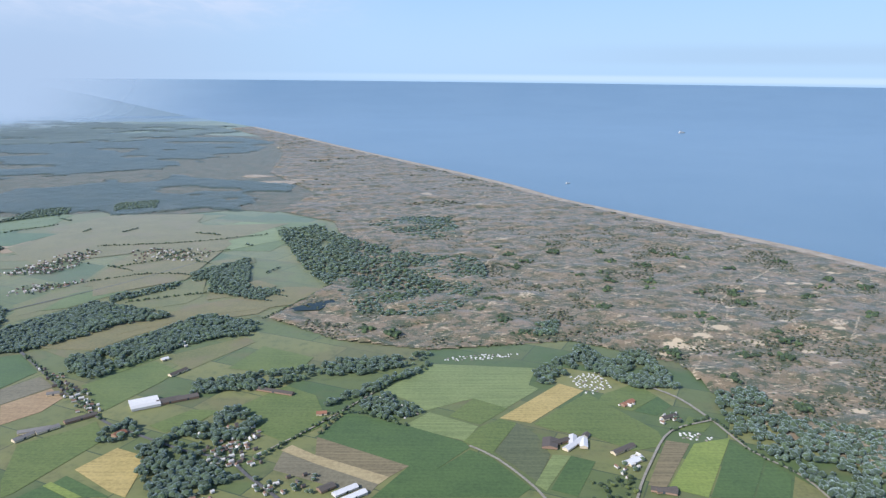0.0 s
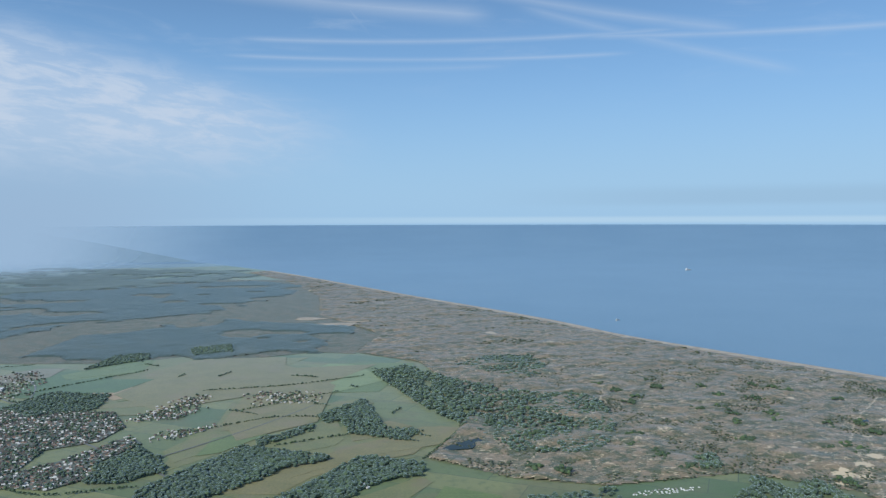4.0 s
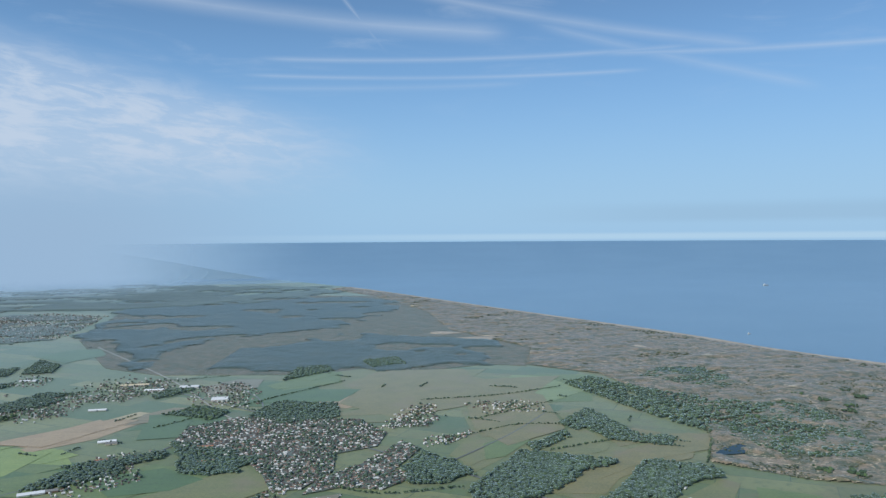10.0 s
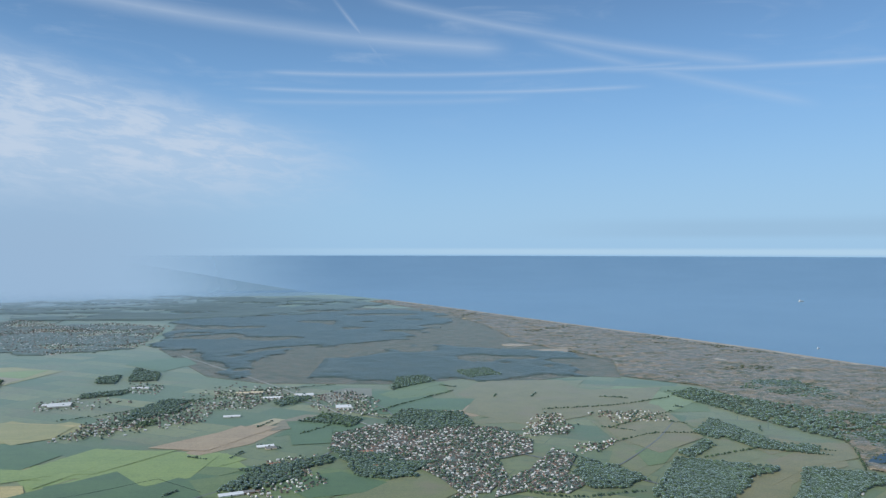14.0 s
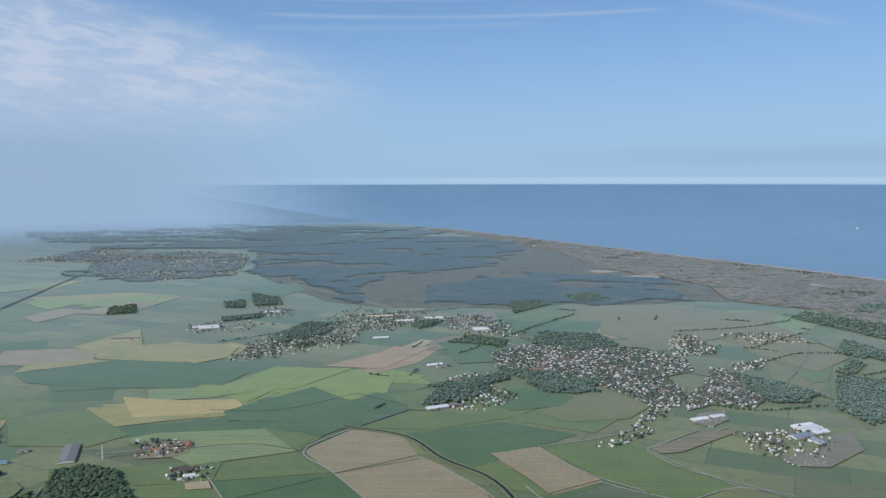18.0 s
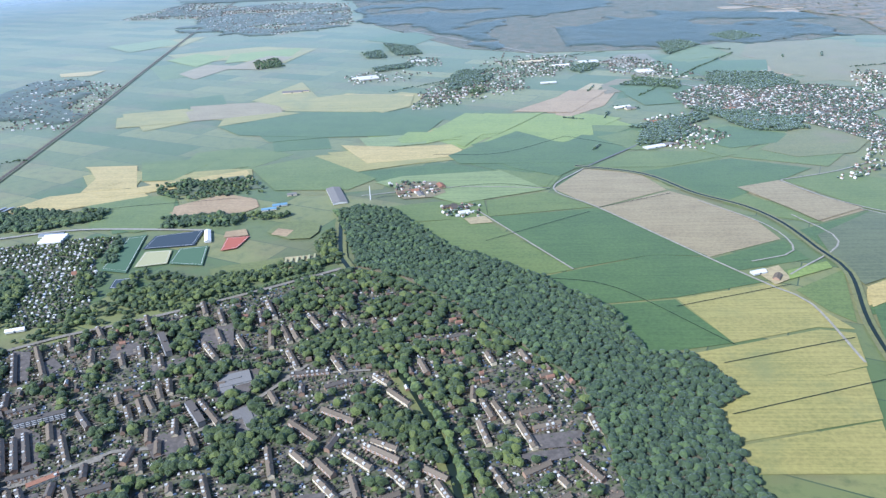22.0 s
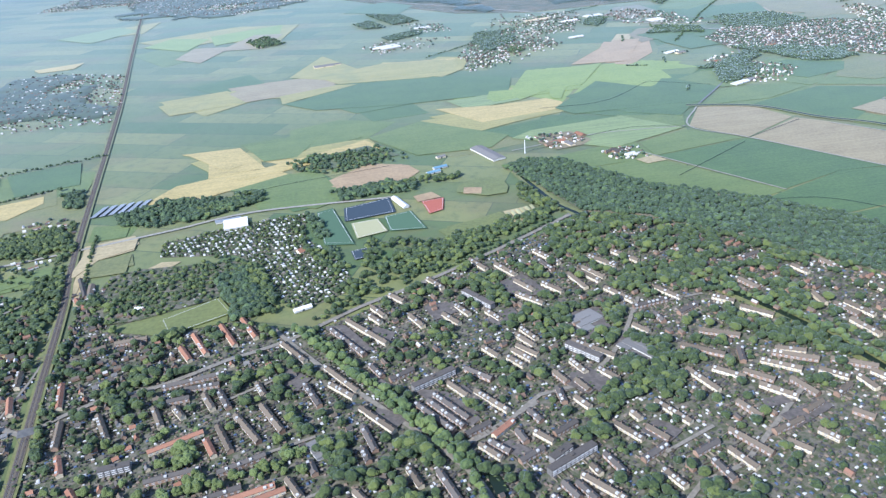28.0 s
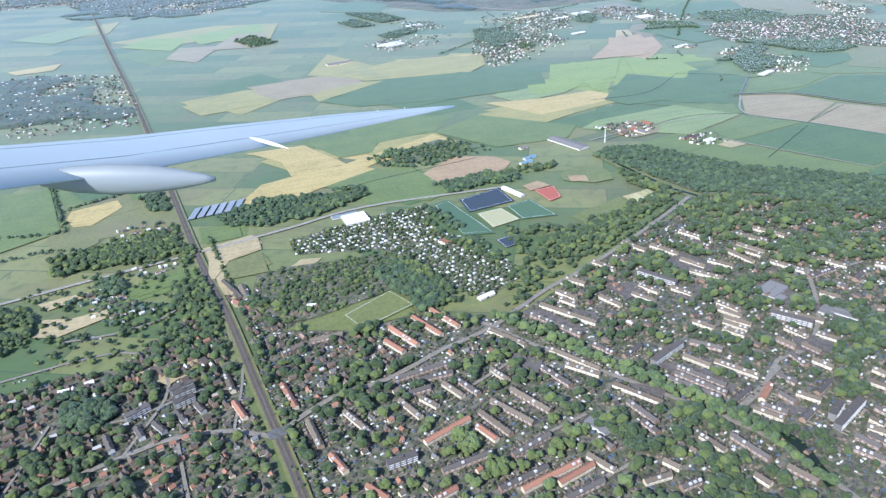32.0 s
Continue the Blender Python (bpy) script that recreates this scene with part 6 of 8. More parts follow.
row("brown", -745.8, 68.3, -738.3, 71.8)
row("brown", -763.6, 77.9, -760.0, 68.9)
row("pale", -788.9, 84.1, -782.2, 71.4)
row("pale", -805.2, 76.3, -799.6, 67.3)
row("brown", -796.3, 72.7, -791.9, 65.5)
row("brown", -772.4, 65.7, -765.2, 52.9)
row("brown", -760.0, 61.7, -748.8, 65.4)
row("pale", -746.6, 59.7, -743.0, 54.1)
row("brown", -731.5, 65.7, -727.4, 60.8)
row("pale", -758.0, 57.1, -753.6, 51.5)
row("pale", -780.5, 160.1, -773.3, 146.9)
row("pale", -760.5, 154.4, -754.2, 143.9)
row("dark", -774.8, 142.3, -759.9, 144.6)
row("pale", -779.5, 130.0, -775.4, 123.5)
row("pale", -741.8, 141.8, -735.4, 135.9)
row("pale", -734.9, 131.7, -726.1, 122.7)
row("brown", -757.5, 120.0, -744.8, 113.0)
row("pale", -695.9, 124.4, -691.1, 113.1)
row("pale", -700.9, 112.9, -697.4, 100.8)
row("pale", -703.3, 133.3, -703.4, 125.1)
row("pale", -698.7, 157.0, -695.7, 149.3)
row("pale", -766.8, 191.7, -758.8, 178.8)
row("pale", -784.1, 179.6, -778.1, 168.1)
row("brown", -685.1, 158.4, -682.3, 150.6)
row("pale", -822.4, 56.9, -813.2, 44.9)
row("dark", -867.5, 101.6, -856.6, 84.7)
row("brown", -699.9, 124.6, -696.1, 114.8)
row("pale", -687.4, 112.7, -682.3, 99.1)
row("brown", -682.6, 109.1, -673.2, 112.4)
row("pale", -662.4, 116.7, -660.2, 106.5)
row("pale", -696.8, 89.2, -691.4, 79.2)
row("brown", -686.5, 86.4, -678.0, 91.7)
row("brown", -680.4, 72.6, -673.1, 77.4)
row("brown", -669.2, 94.4, -662.2, 84.1)
row("pale", -676.8, 87.6, -673.0, 81.6)
row("brown", -666.4, 72.5, -657.7, 78.5)
row("pale", -655.6, 73.6, -652.5, 68.3)
row("brown", -686.6, 117.5, -675.5, 121.0)
row("pale", -736.9, 102.6, -727.8, 98.3)
row("brown", -719.3, 68.1, -710.8, 72.8)
row("pale", -713.5, 82.8, -707.7, 73.2)
row("brown", -725.1, 152.0, -721.2, 142.6)
row("pale", -880.5, 164.0, -876.2, 157.2)
row("pale", -791.8, 176.0, -788.0, 162.1)
row("pale", -798.7, 53.9, -795.2, 45.8)
row("pale", -776.3, 57.8, -772.4, 48.3)
row("dark", -882.0, 128.6, -877.9, 120.0)
row("dark", -866.5, 121.7, -875.4, 117.3)
row("dark", -906.1, 122.1, -900.7, 108.3)
row("dark", -844.7, 85.9, -853.3, 82.0)
row("dark", -864.0, 67.7, -859.7, 54.6)
row("dark", -830.8, 89.3, -828.0, 82.9)
row("dark", -846.5, 77.4, -841.0, 70.8)
row("dark", -817.3, 80.1, -825.6, 76.0)
row("dark", -793.8, 63.5, -803.0, 58.8)
row("dark", -813.1, 63.9, -809.8, 54.2)
row("dark", -833.2, 50.6, -822.6, 35.0)
row("dark", -778.4, 61.4, -787.1, 57.9)
row("dark", -783.0, 54.4, -780.8, 45.1)
row("dark", -801.1, 191.8, -797.3, 181.7)
row("dark", -750.0, 138.3, -759.6, 133.4)
row("dark", -768.5, 135.2, -767.4, 129.1)
row("dark", -748.8, 105.6, -751.4, 97.6)
row("dark", -937.8, 126.2, -932.8, 114.8)
row("dark", -948.1, 124.5, -955.8, 123.6)
row("red", -837.1, 85.0, -844.7, 79.2)
row("red", -999.1, 144.7, -995.5, 129.2)
row("red", -1016.5, 139.9, -1013.0, 129.6)
row("red", -1036.7, 110.9, -1042.8, 107.7)
row("flats", -1030.3, 148.2, -1037.2, 145.3)
row("dark", -706.4, 171.6, -716.0, 168.7)
row("pale", -825.0, 134.8, -819.8, 125.6)
row("pale", -831.1, 120.9, -826.5, 113.8)
row("dark", -886.6, 83.0, -884.9, 76.4)
row("dark", -824.7, 54.2, -821.3, 46.5)
row("brown", -989.2, 168.5, -997.6, 164.4)
row("brown", -753.7, 92.8, -746.6, 85.3)
row("pale", -849.6, 76.4, -844.0, 68.7)
row("flats", -829.7, 64.2, -822.7, 68.7)
row("pale", -678.2, 135.1, -675.0, 126.1)
row("pale", -696.0, 67.3, -683.3, 65.2)
row("pale", -678.6, 62.7, -675.1, 57.4)
row("pale", -879.2, 170.6, -874.3, 161.8)
row("pale", -846.3, 103.5, -837.4, 90.5)
row("dark", -860.7, 105.1, -850.9, 89.7)
row("pale", -826.2, 127.3, -820.0, 119.0)
row("pale", -805.1, 125.2, -793.1, 111.6)
row("pale", -798.5, 80.8, -796.9, 76.7)
row("red", -934.7, 67.3, -913.9, 72.6)
row("dark", -955.1, 82.7, -938.0, 85.5)
row("flats", -1039.1, 153.9, -1031.0, 156.9)

# ---- single houses, sheds and the town's green ----
TOWN = [(-1012, 215), (-985, 200), (-930, 170), (-905, 158), (-780, 228), (-765, 236), (-741, 222), (-709, 192), (-664, 135), (-658, 92), (-652, 20), (-985, 20), (-999, 90), (-1006, 150)]
WEST = [(-1030, 215), (-1060, 180), (-1120, 175), (-1190, 150), (-1160, 20), (-994, 20), (-1004, 100), (-1014, 150)]
tagged(sheet("town_ground", TOWN, 0.04, "town_ground", 0.05), "paved yards and small gardens of the town", "ground", kind="structure")
tagged(sheet("town_ground", WEST, 0.04, "town_ground", 0.05), "paved yards and small gardens of the town", "ground", kind="structure")


def away(pts, gap):
    """Keeps the points that stand clear of the terraces."""
    keep = np.ones(len(pts), bool)
    for x0, y0, x1, y1, gap in [(*s0, gap) for s0 in SEGMENTS] + [(*s0, 1.9) for s0 in STREETS]:
        a, d = np.array((x0, y0)), np.array((x1 - x0, y1 - y0))
        t = np.clip(((pts - a) @ d) / (d @ d), -0.05, 1.05)
        keep &= np.linalg.norm(pts - a - t[:, None] * d, axis=1) > gap
    return pts[keep]


def clear_of(pts, spots, gap):
    if not len(spots):
        return pts
    keep = np.ones(len(pts), bool)
    for s0 in np.asarray(spots):
        keep &= np.abs(pts - s0).sum(1) > gap
    return pts[keep]


SHAPES = []
for cover, wall in (("red_tile", "pale_wall"), ("dark_tile", "brick_wall"), ("red_tile", "brick_wall"), ("dark_tile", "white_panel"), ("brown_tile", "pale_wall"), ("grey_felt", "pale_wall")):
    thing = new("house")
    walls, roof = gable(1.02, 0.80, 1.1, 1.9, 0.11)
    part("wall", walls, wall, thing), part("roof", roof, cover, thing)
    child("chimney", CHIMNEY, thing, 0.5, 0.1, 1.74)
    for x in (-0.52, 0.52):
        child("window", GLAZED, thing, x, -0.80, 0.42)
    SHAPES.append(tagged(thing, {"red_tile": "detached house with an orange-red tile roof", "dark_tile": "detached house with a dark tile roof", "brown_tile": "detached house with a brown tile roof",
                                 "grey_felt": "low house with a flat-pitched grey roof"}[cover], "house", "detached houses"))
used = [False] * len(SHAPES)


def house(x, y, turn, k, size=1.0):
    if used[k]:
        copy_thing(SHAPES[k], pose(x, y, 0.1, 0, 0, turn))
    else:
        used[k] = True
        SHAPES[k].matrix_world = pose(x, y, 0.1, 0, 0, turn)


def joined_houses(name, spots, turns, label, small=1.0, mats=("village_roof", "village_wall")):
    """Far houses that nobody could count: walls and roofs of many in one mesh."""
    vs, fs, ms = [], [], []
    for (x, y), a in zip(spots, turns):
        w, d, e, r = rng.uniform(1.1, 2.3) * small, rng.uniform(0.95, 1.25) * small, 1.35 * small, 2.3 * small
        c, sn = math.cos(a), math.sin(a)
        b = len(vs)
        for px in (-w, w):
            for py, pz in ((-d, 0), (d, 0), (d, e), (0, r), (-d, e)):
                vs.append((x + px * c - py * sn, y + px * sn + py * c, pz + 0.45))
        fs += [(b, b + 4, b + 3, b + 2, b + 1), (b + 5, b + 6, b + 7, b + 8, b + 9), (b, b + 5, b + 9, b + 4), (b + 1, b + 2, b + 7, b + 6), (b + 3, b + 4, b + 9, b + 8), (b + 2, b + 3, b + 8, b + 7)]
        ms += [1, 1, 1, 1, 0, 0]
    me = bpy.data.meshes.new(name)
    me.from_pydata(vs, [], fs)
    for m in mats:
        me.materials.append(MATS[m])
    me.polygons.foreach_set("material_index", ms)
    tagged(new(name, me), label, "houses", kind="stuff")


# detached houses near the railway and along the wood, in loose rows
spots = away(scatter(TOWN, 5.6, 0.8), 4.4)
spots = spots[(spots[:, 0] < -945) | (rng.random(len(spots)) < np.where(spots[:, 1] > 120, 0.45, 0.16))]
west = away(scatter(WEST, 4.3, 0.85), 2.6)
homes = np.vstack([west[west[:, 1] > 40], spots])
homes = homes[~inside(homes, [(-1000, 183), (-977, 194), (-947, 204), (-936, 190), (-936, 171), (-969, 167)])]
homes = homes[(np.abs(homes[:, 0] - np.interp(homes[:, 1], [20, 90, 147, 210], [-988, -998, -1008, -1019])) > 5)]
homes = clear_of(homes, [(-1041, 124), (-1037, 125), (-1033, 126.5), (-1029, 128), (-1025, 129), (-1067, 115), (-1063, 115.5), (-1058, 117), (-1053, 118), (-1044, 113), (-1039, 115), (-1034, 116)], 3.4)
order = np.argsort(np.hypot(homes[:, 0] + 960, homes[:, 1] - 60))
for n, i in enumerate(order[:300]):
    x, y = homes[i]
    k = int(rng.choice(6, p=(0.14, 0.34, 0.12, 0.10, 0.18, 0.12)) if x < -920 else rng.choice(6, p=(0.06, 0.42, 0.06, 0.04, 0.30, 0.12)))
    house(float(x), float(y), 22.0 + 90 * int(rng.integers(2)) + float(rng.normal(0, 5)), k)
for x, y in ((-1041, 124), (-1037, 125), (-1033, 126.5), (-1029, 128), (-1025, 129), (-1067, 115), (-1063, 115.5), (-1058, 117), (-1053, 118), (-1044, 113), (-1039, 115), (-1034, 116)):
    house(x, y, 20.0, 0 if x % 2 else 2)
rest = homes[order[300:]]
joined_houses("town_houses", rest, 0.38 + 1.57 * rng.integers(0, 2, len(rest)), "small houses and garages of the town, too many to count", 0.74, ("town_roof", "brick_wall"))

COURTS = ([(-860, 104), (-851, 86), (-847, 89), (-855, 104)],
          [(-811, 107), (-803, 98), (-809, 93), (-815, 101)],
          [(-840, 77), (-833, 70), (-839, 68), (-844, 75)],
          [(-800, 145), (-788, 147), (-788, 131), (-799, 125), (-804, 135)],
          [(-791, 121), (-786, 124), (-779, 106), (-784, 100)],
          [(-792, 76), (-786, 69), (-793, 64), (-799, 72)],
          [(-879, 156), (-871, 149), (-874, 142), (-881, 150)],
          [(-858, 166), (-845, 167), (-844, 158), (-854, 154)],
          [(-834, 150), (-822, 156), (-820, 149), (-831, 143)],
          [(-754, 69), (-737, 74), (-736, 69), (-752, 62)],
          [(-756, 77), (-748, 78), (-747, 74), (-756, 73)],
          [(-684, 106), (-666, 109), (-667, 101), (-683, 99)],
          [(-689, 96), (-672, 100), (-670, 96), (-682, 92)],
          [(-663, 76), (-652, 80), (-656, 68), (-665, 68)],
          [(-870, 96), (-881, 103), (-883, 97), (-876, 90)],
          [(-904, 126), (-914, 136), (-914, 124), (-909, 119)],
          [(-885, 127), (-875, 115), (-881, 114), (-890, 123)],
          [(-868, 111), (-856, 106), (-847, 92), (-857, 92)],
          [(-854, 110), (-850, 109), (-843, 96), (-846, 95)],
          [(-900, 161), (-891, 160), (-880, 139), (-888, 139)],
          [(-811, 106), (-805, 109), (-799, 99), (-805, 94)],
          [(-824, 177), (-811, 184), (-804, 162), (-818, 163)])
for spot in COURTS:
    LAYER[0] += 0.002
    tagged(sheet("parking_court", spot, LAYER[0] + 0.04, "court_paving", 0.1), "paved parking court between the terraces", "parking court", kind="structure")

# garden sheds, cars and caravans: small pale specks between the houses
def specks(name, spots, label, category, size=(0.5, 0.35, 0.4), spread=0.4, cover="speck"):
    vs, fs = [], []
    for x, y in spots:
        a = 0.38 + 1.57 * rng.integers(0, 2) + rng.normal(0, 0.08)
        w, d, h = (s * rng.uniform(1 - spread, 1 + spread) for s in size)
        c, sn, b = math.cos(a), math.sin(a), len(vs)
        for px, py, pz in ((-w, -d, 0), (w, -d, 0), (w, d, 0), (-w, d, 0), (-w, -d, h * 0.6), (w, -d, h * 0.6), (w, d, h * 0.6), (-w, d, h * 0.6), (-w * 0.6, -d * 0.8, h), (w * 0.5, -d * 0.8, h), (w * 0.5, d * 0.8, h), (-w * 0.6, d * 0.8, h)):
            vs.append((x + px * c - py * sn, y + px * sn + py * c, pz + 0.12))
        for lo in (0, 4):
            for i in range(4):
                j = (i + 1) % 4
                fs.append((b + lo + i, b + lo + j, b + lo + 4 + j, b + lo + 4 + i))
        fs.append((b + 8, b + 9, b + 10, b + 11))
    tagged(new(name, mesh_of(name, vs, fs, cover)), label, category, kind="stuff")


clutter = np.vstack([away(scatter(TOWN, 1.75, 0.68), 1.6), scatter(WEST, 3.4, 0.6)])
clutter = clutter[~inside(clutter, GREEN)]
specks("sheds_and_cars", clutter, "garden sheds, garages and parked cars between the houses", "sheds")

cars = []
for x0, y0, x1, y1 in STREETS:
    n = int(math.hypot(x1 - x0, y1 - y0) / 1.9)
    for k in range(n):
        for side in (-1, 1):
            if rng.random() < 0.42:
                d = np.array((y0 - y1, x1 - x0)) / math.hypot(x1 - x0, y1 - y0)
                cars.append(np.array((x0, y0)) + np.array((x1 - x0, y1 - y0)) * (k + 0.5) / n + d * side * 1.35)
for spot in COURTS:
    cars += list(away(scatter(spot, 1.25, 0.7), 1.3))
specks("parked_cars", cars, "cars parked along the streets", "cars", (0.62, 0.27, 0.42), 0.1)
vs, fs = [], []
for x0, y0, x1, y1 in SEGMENTS:
    length = math.hypot(x1 - x0, y1 - y0)
    ux, uy = (x1 - x0) / length, (y1 - y0) / length
    for k in range(int(length / 1.7) + 1):
        for side in (-1, 1):
            cx, cy = x0 + ux * (k * 1.7 - 0.1) - uy * side * 2.45, y0 + uy * (k * 1.7 - 0.1) + ux * side * 2.45
            w, d, h = 0.06, rng.uniform(0.7, 1.3), rng.uniform(0.4, 0.65)
            if rng.random() < 0.3:
                w, d, h = 0.45, 0.5, 0.7
            b = len(vs)
            for z in (0.1, 0.1 + h):
                for pu, pv in ((-w, -d), (w, -d), (w, d), (-w, d)):
                    vs.append((cx + ux * pu - uy * pv, cy + uy * pu + ux * pv, z))
            fs += [(b + 4, b + 5, b + 6, b + 7), (b, b + 1, b + 5, b + 4), (b + 1, b + 2, b + 6, b + 5), (b + 2, b + 3, b + 7, b + 6), (b + 3, b, b + 4, b + 7)]
tagged(new("garden_fences", mesh_of("garden_fences", vs, fs, "fence_wood")), "garden fences and sheds behind the terraces", "fences", kind="stuff")

# trees of the town
# in thick groves between the blocks of houses, and thinly among the gardens
groves = clear_of(away(scatter(TOWN, 2.45, 0.95), 4.5), homes, 2.6)
groves = groves[0.65 * lattice(groves / 14.0, 61) + 0.35 * lattice(groves / 40.0, 62) > np.where(groves[:, 0] < -945, 0.58, 0.46)]
single = away(np.vstack([scatter(TOWN, 3.4, 0.2), scatter(WEST, 3.4, 0.35)]), 2.3)
west_groves = clear_of(away(scatter(WEST, 2.5, 0.9), 3.4), homes, 2.4)
west_groves = west_groves[0.65 * lattice(west_groves / 17.0, 63) + 0.35 * lattice(west_groves / 40.0, 64) > 0.57]
free = np.vstack([groves, single, west_groves])
free = free[~inside(free, GREEN)]
for spot in COURTS:
    free = free[~inside(free, spot)]
AVENUE = [(-911, 161), (-887, 121), (-868, 89), (-856, 68), (-850, 40)], [(-735.7, 151.6), (-723.6, 131.8), (-713.2, 109.6), (-706.4, 89.2), (-703.8, 75)]
for line in AVENUE:
    free = clear_of(free, curve_points(line, 3.0), 5.0)
free = free[np.abs(free[:, 0] - np.interp(free[:, 1], [20, 90, 147, 210], [-988, -998, -1008, -1019])) > 3.6]
near = np.argsort(np.hypot(free[:, 0] + 940, free[:, 1] - 70))
TREES = []
for k in range(6):
    thing = new("tree")
    v, f = BLOBS[3][k]
    me = mesh_of("crown", v * np.array((1.6, 1.6, 1.65)) + np.array((0, 0, 0.25)), f.tolist(), "leaf_garden" if k % 3 else "leaf_fresh")
    crown = new("crown", me)
    bm = bmesh.new()
    bmesh.ops.create_cone(bm, segments=7, radius1=0.14, radius2=0.07, depth=1.3, cap_ends=True, matrix=Matrix.Translation((0, 0, 0.65)))
    trunk = part("trunk", bm, "bark", thing)
    crown.parent = thing
    TREES.append(tagged(thing, "broadleaf garden tree with a rounded green crown" if k % 3 else "light-green garden tree with a rounded crown", "tree", "town trees"))
seen = set()
for i in near[:280]:
    k = int(rng.integers(6))
    m = pose(float(free[i, 0]), float(free[i, 1]), 0.08, 0, 0, float(rng.uniform(0, 360)))
    if k in seen:
        ob = copy_thing(TREES[k], m)
    else:
        seen.add(k)
        ob = TREES[k]
        ob.matrix_world = m
    s1 = float(rng.uniform(0.8, 1.4))
    ob.scale = (s1, s1, s1 * float(rng.uniform(0.9, 1.2)))
others = free[near[280:]]
mid = others[:, 1] < 150
tagged(crowns("town_trees", others[mid], 1.75, "leaf_garden", 2, 0.15, 0.4), "street and garden trees of the town", "trees", kind="stuff")
tagged(crowns("town_trees", others[~mid], 1.75, "leaf_garden", 2, 0.15, 0.4), "street and garden trees of the town", "trees", kind="stuff")
bushes = np.vstack([away(scatter(TOWN, 2.0, 0.4), 1.6), away(scatter(WEST, 2.4, 0.4), 1.6)])
bushes = bushes[~inside(bushes, GREEN)]
tagged(crowns("garden_shrubs", bushes, 0.6, "leaf_garden", 1, 0.0, 0.5), "garden shrubs and hedges", "shrubs", kind="stuff")


# ---- villages ----
def village(poly, gap, keep, label, turn=0.5, trees=0.5, small=0.56):
    p = scatter(poly, gap, keep)
    joined_houses("village_houses", p, turn + 1.57 * (rng.random(len(p)) < 0.3) + rng.normal(0, 0.12, len(p)), label, small)
    q = scatter(poly, gap * 0.85, trees)
    kept = q[lattice(q / 14.0, 83) > 0.3]
    green = crowns("village_trees", kept if len(kept) > 4 else q[:8], 1.25, "leaf_far", 1, 0.1, 0.4)
    if green:
        tagged(green, "garden trees among the village houses", "trees", kind="stuff")


MAIN = [(-531, 598), (-497, 634), (-438, 627), (-385, 622), (-358, 576), (-363, 536), (-393, 517), (-390, 475), (-406, 438), (-425, 435), (-439, 471), (-464, 513), (-504, 522), (-529, 550)]
SECOND = [(-344, 549), (-328, 530), (-346, 479), (-333, 460), (-352, 436), (-378, 442), (-403, 428), (-398, 457), (-371, 491)]
tagged(sheet("village_ground", MAIN, LAYER[0] + 0.06, "village_ground", 0.6), "streets and gardens of the village", "ground", kind="structure")
tagged(sheet("village_ground", SECOND, LAYER[0] + 0.06, "village_ground", 0.6), "streets and gardens of the village", "ground", kind="structure")
for lobe in (MAIN, SECOND):
    village(lobe, 3.0, 0.74, "village of white and red houses with pitched roofs", 0.4, 0.5)
specks_later = [(-399, 421), (-378, 429), (-381, 409), (-398, 394), (-408, 402)], [(-378, 337), (-347, 349), (-356, 327), (-373, 327)]
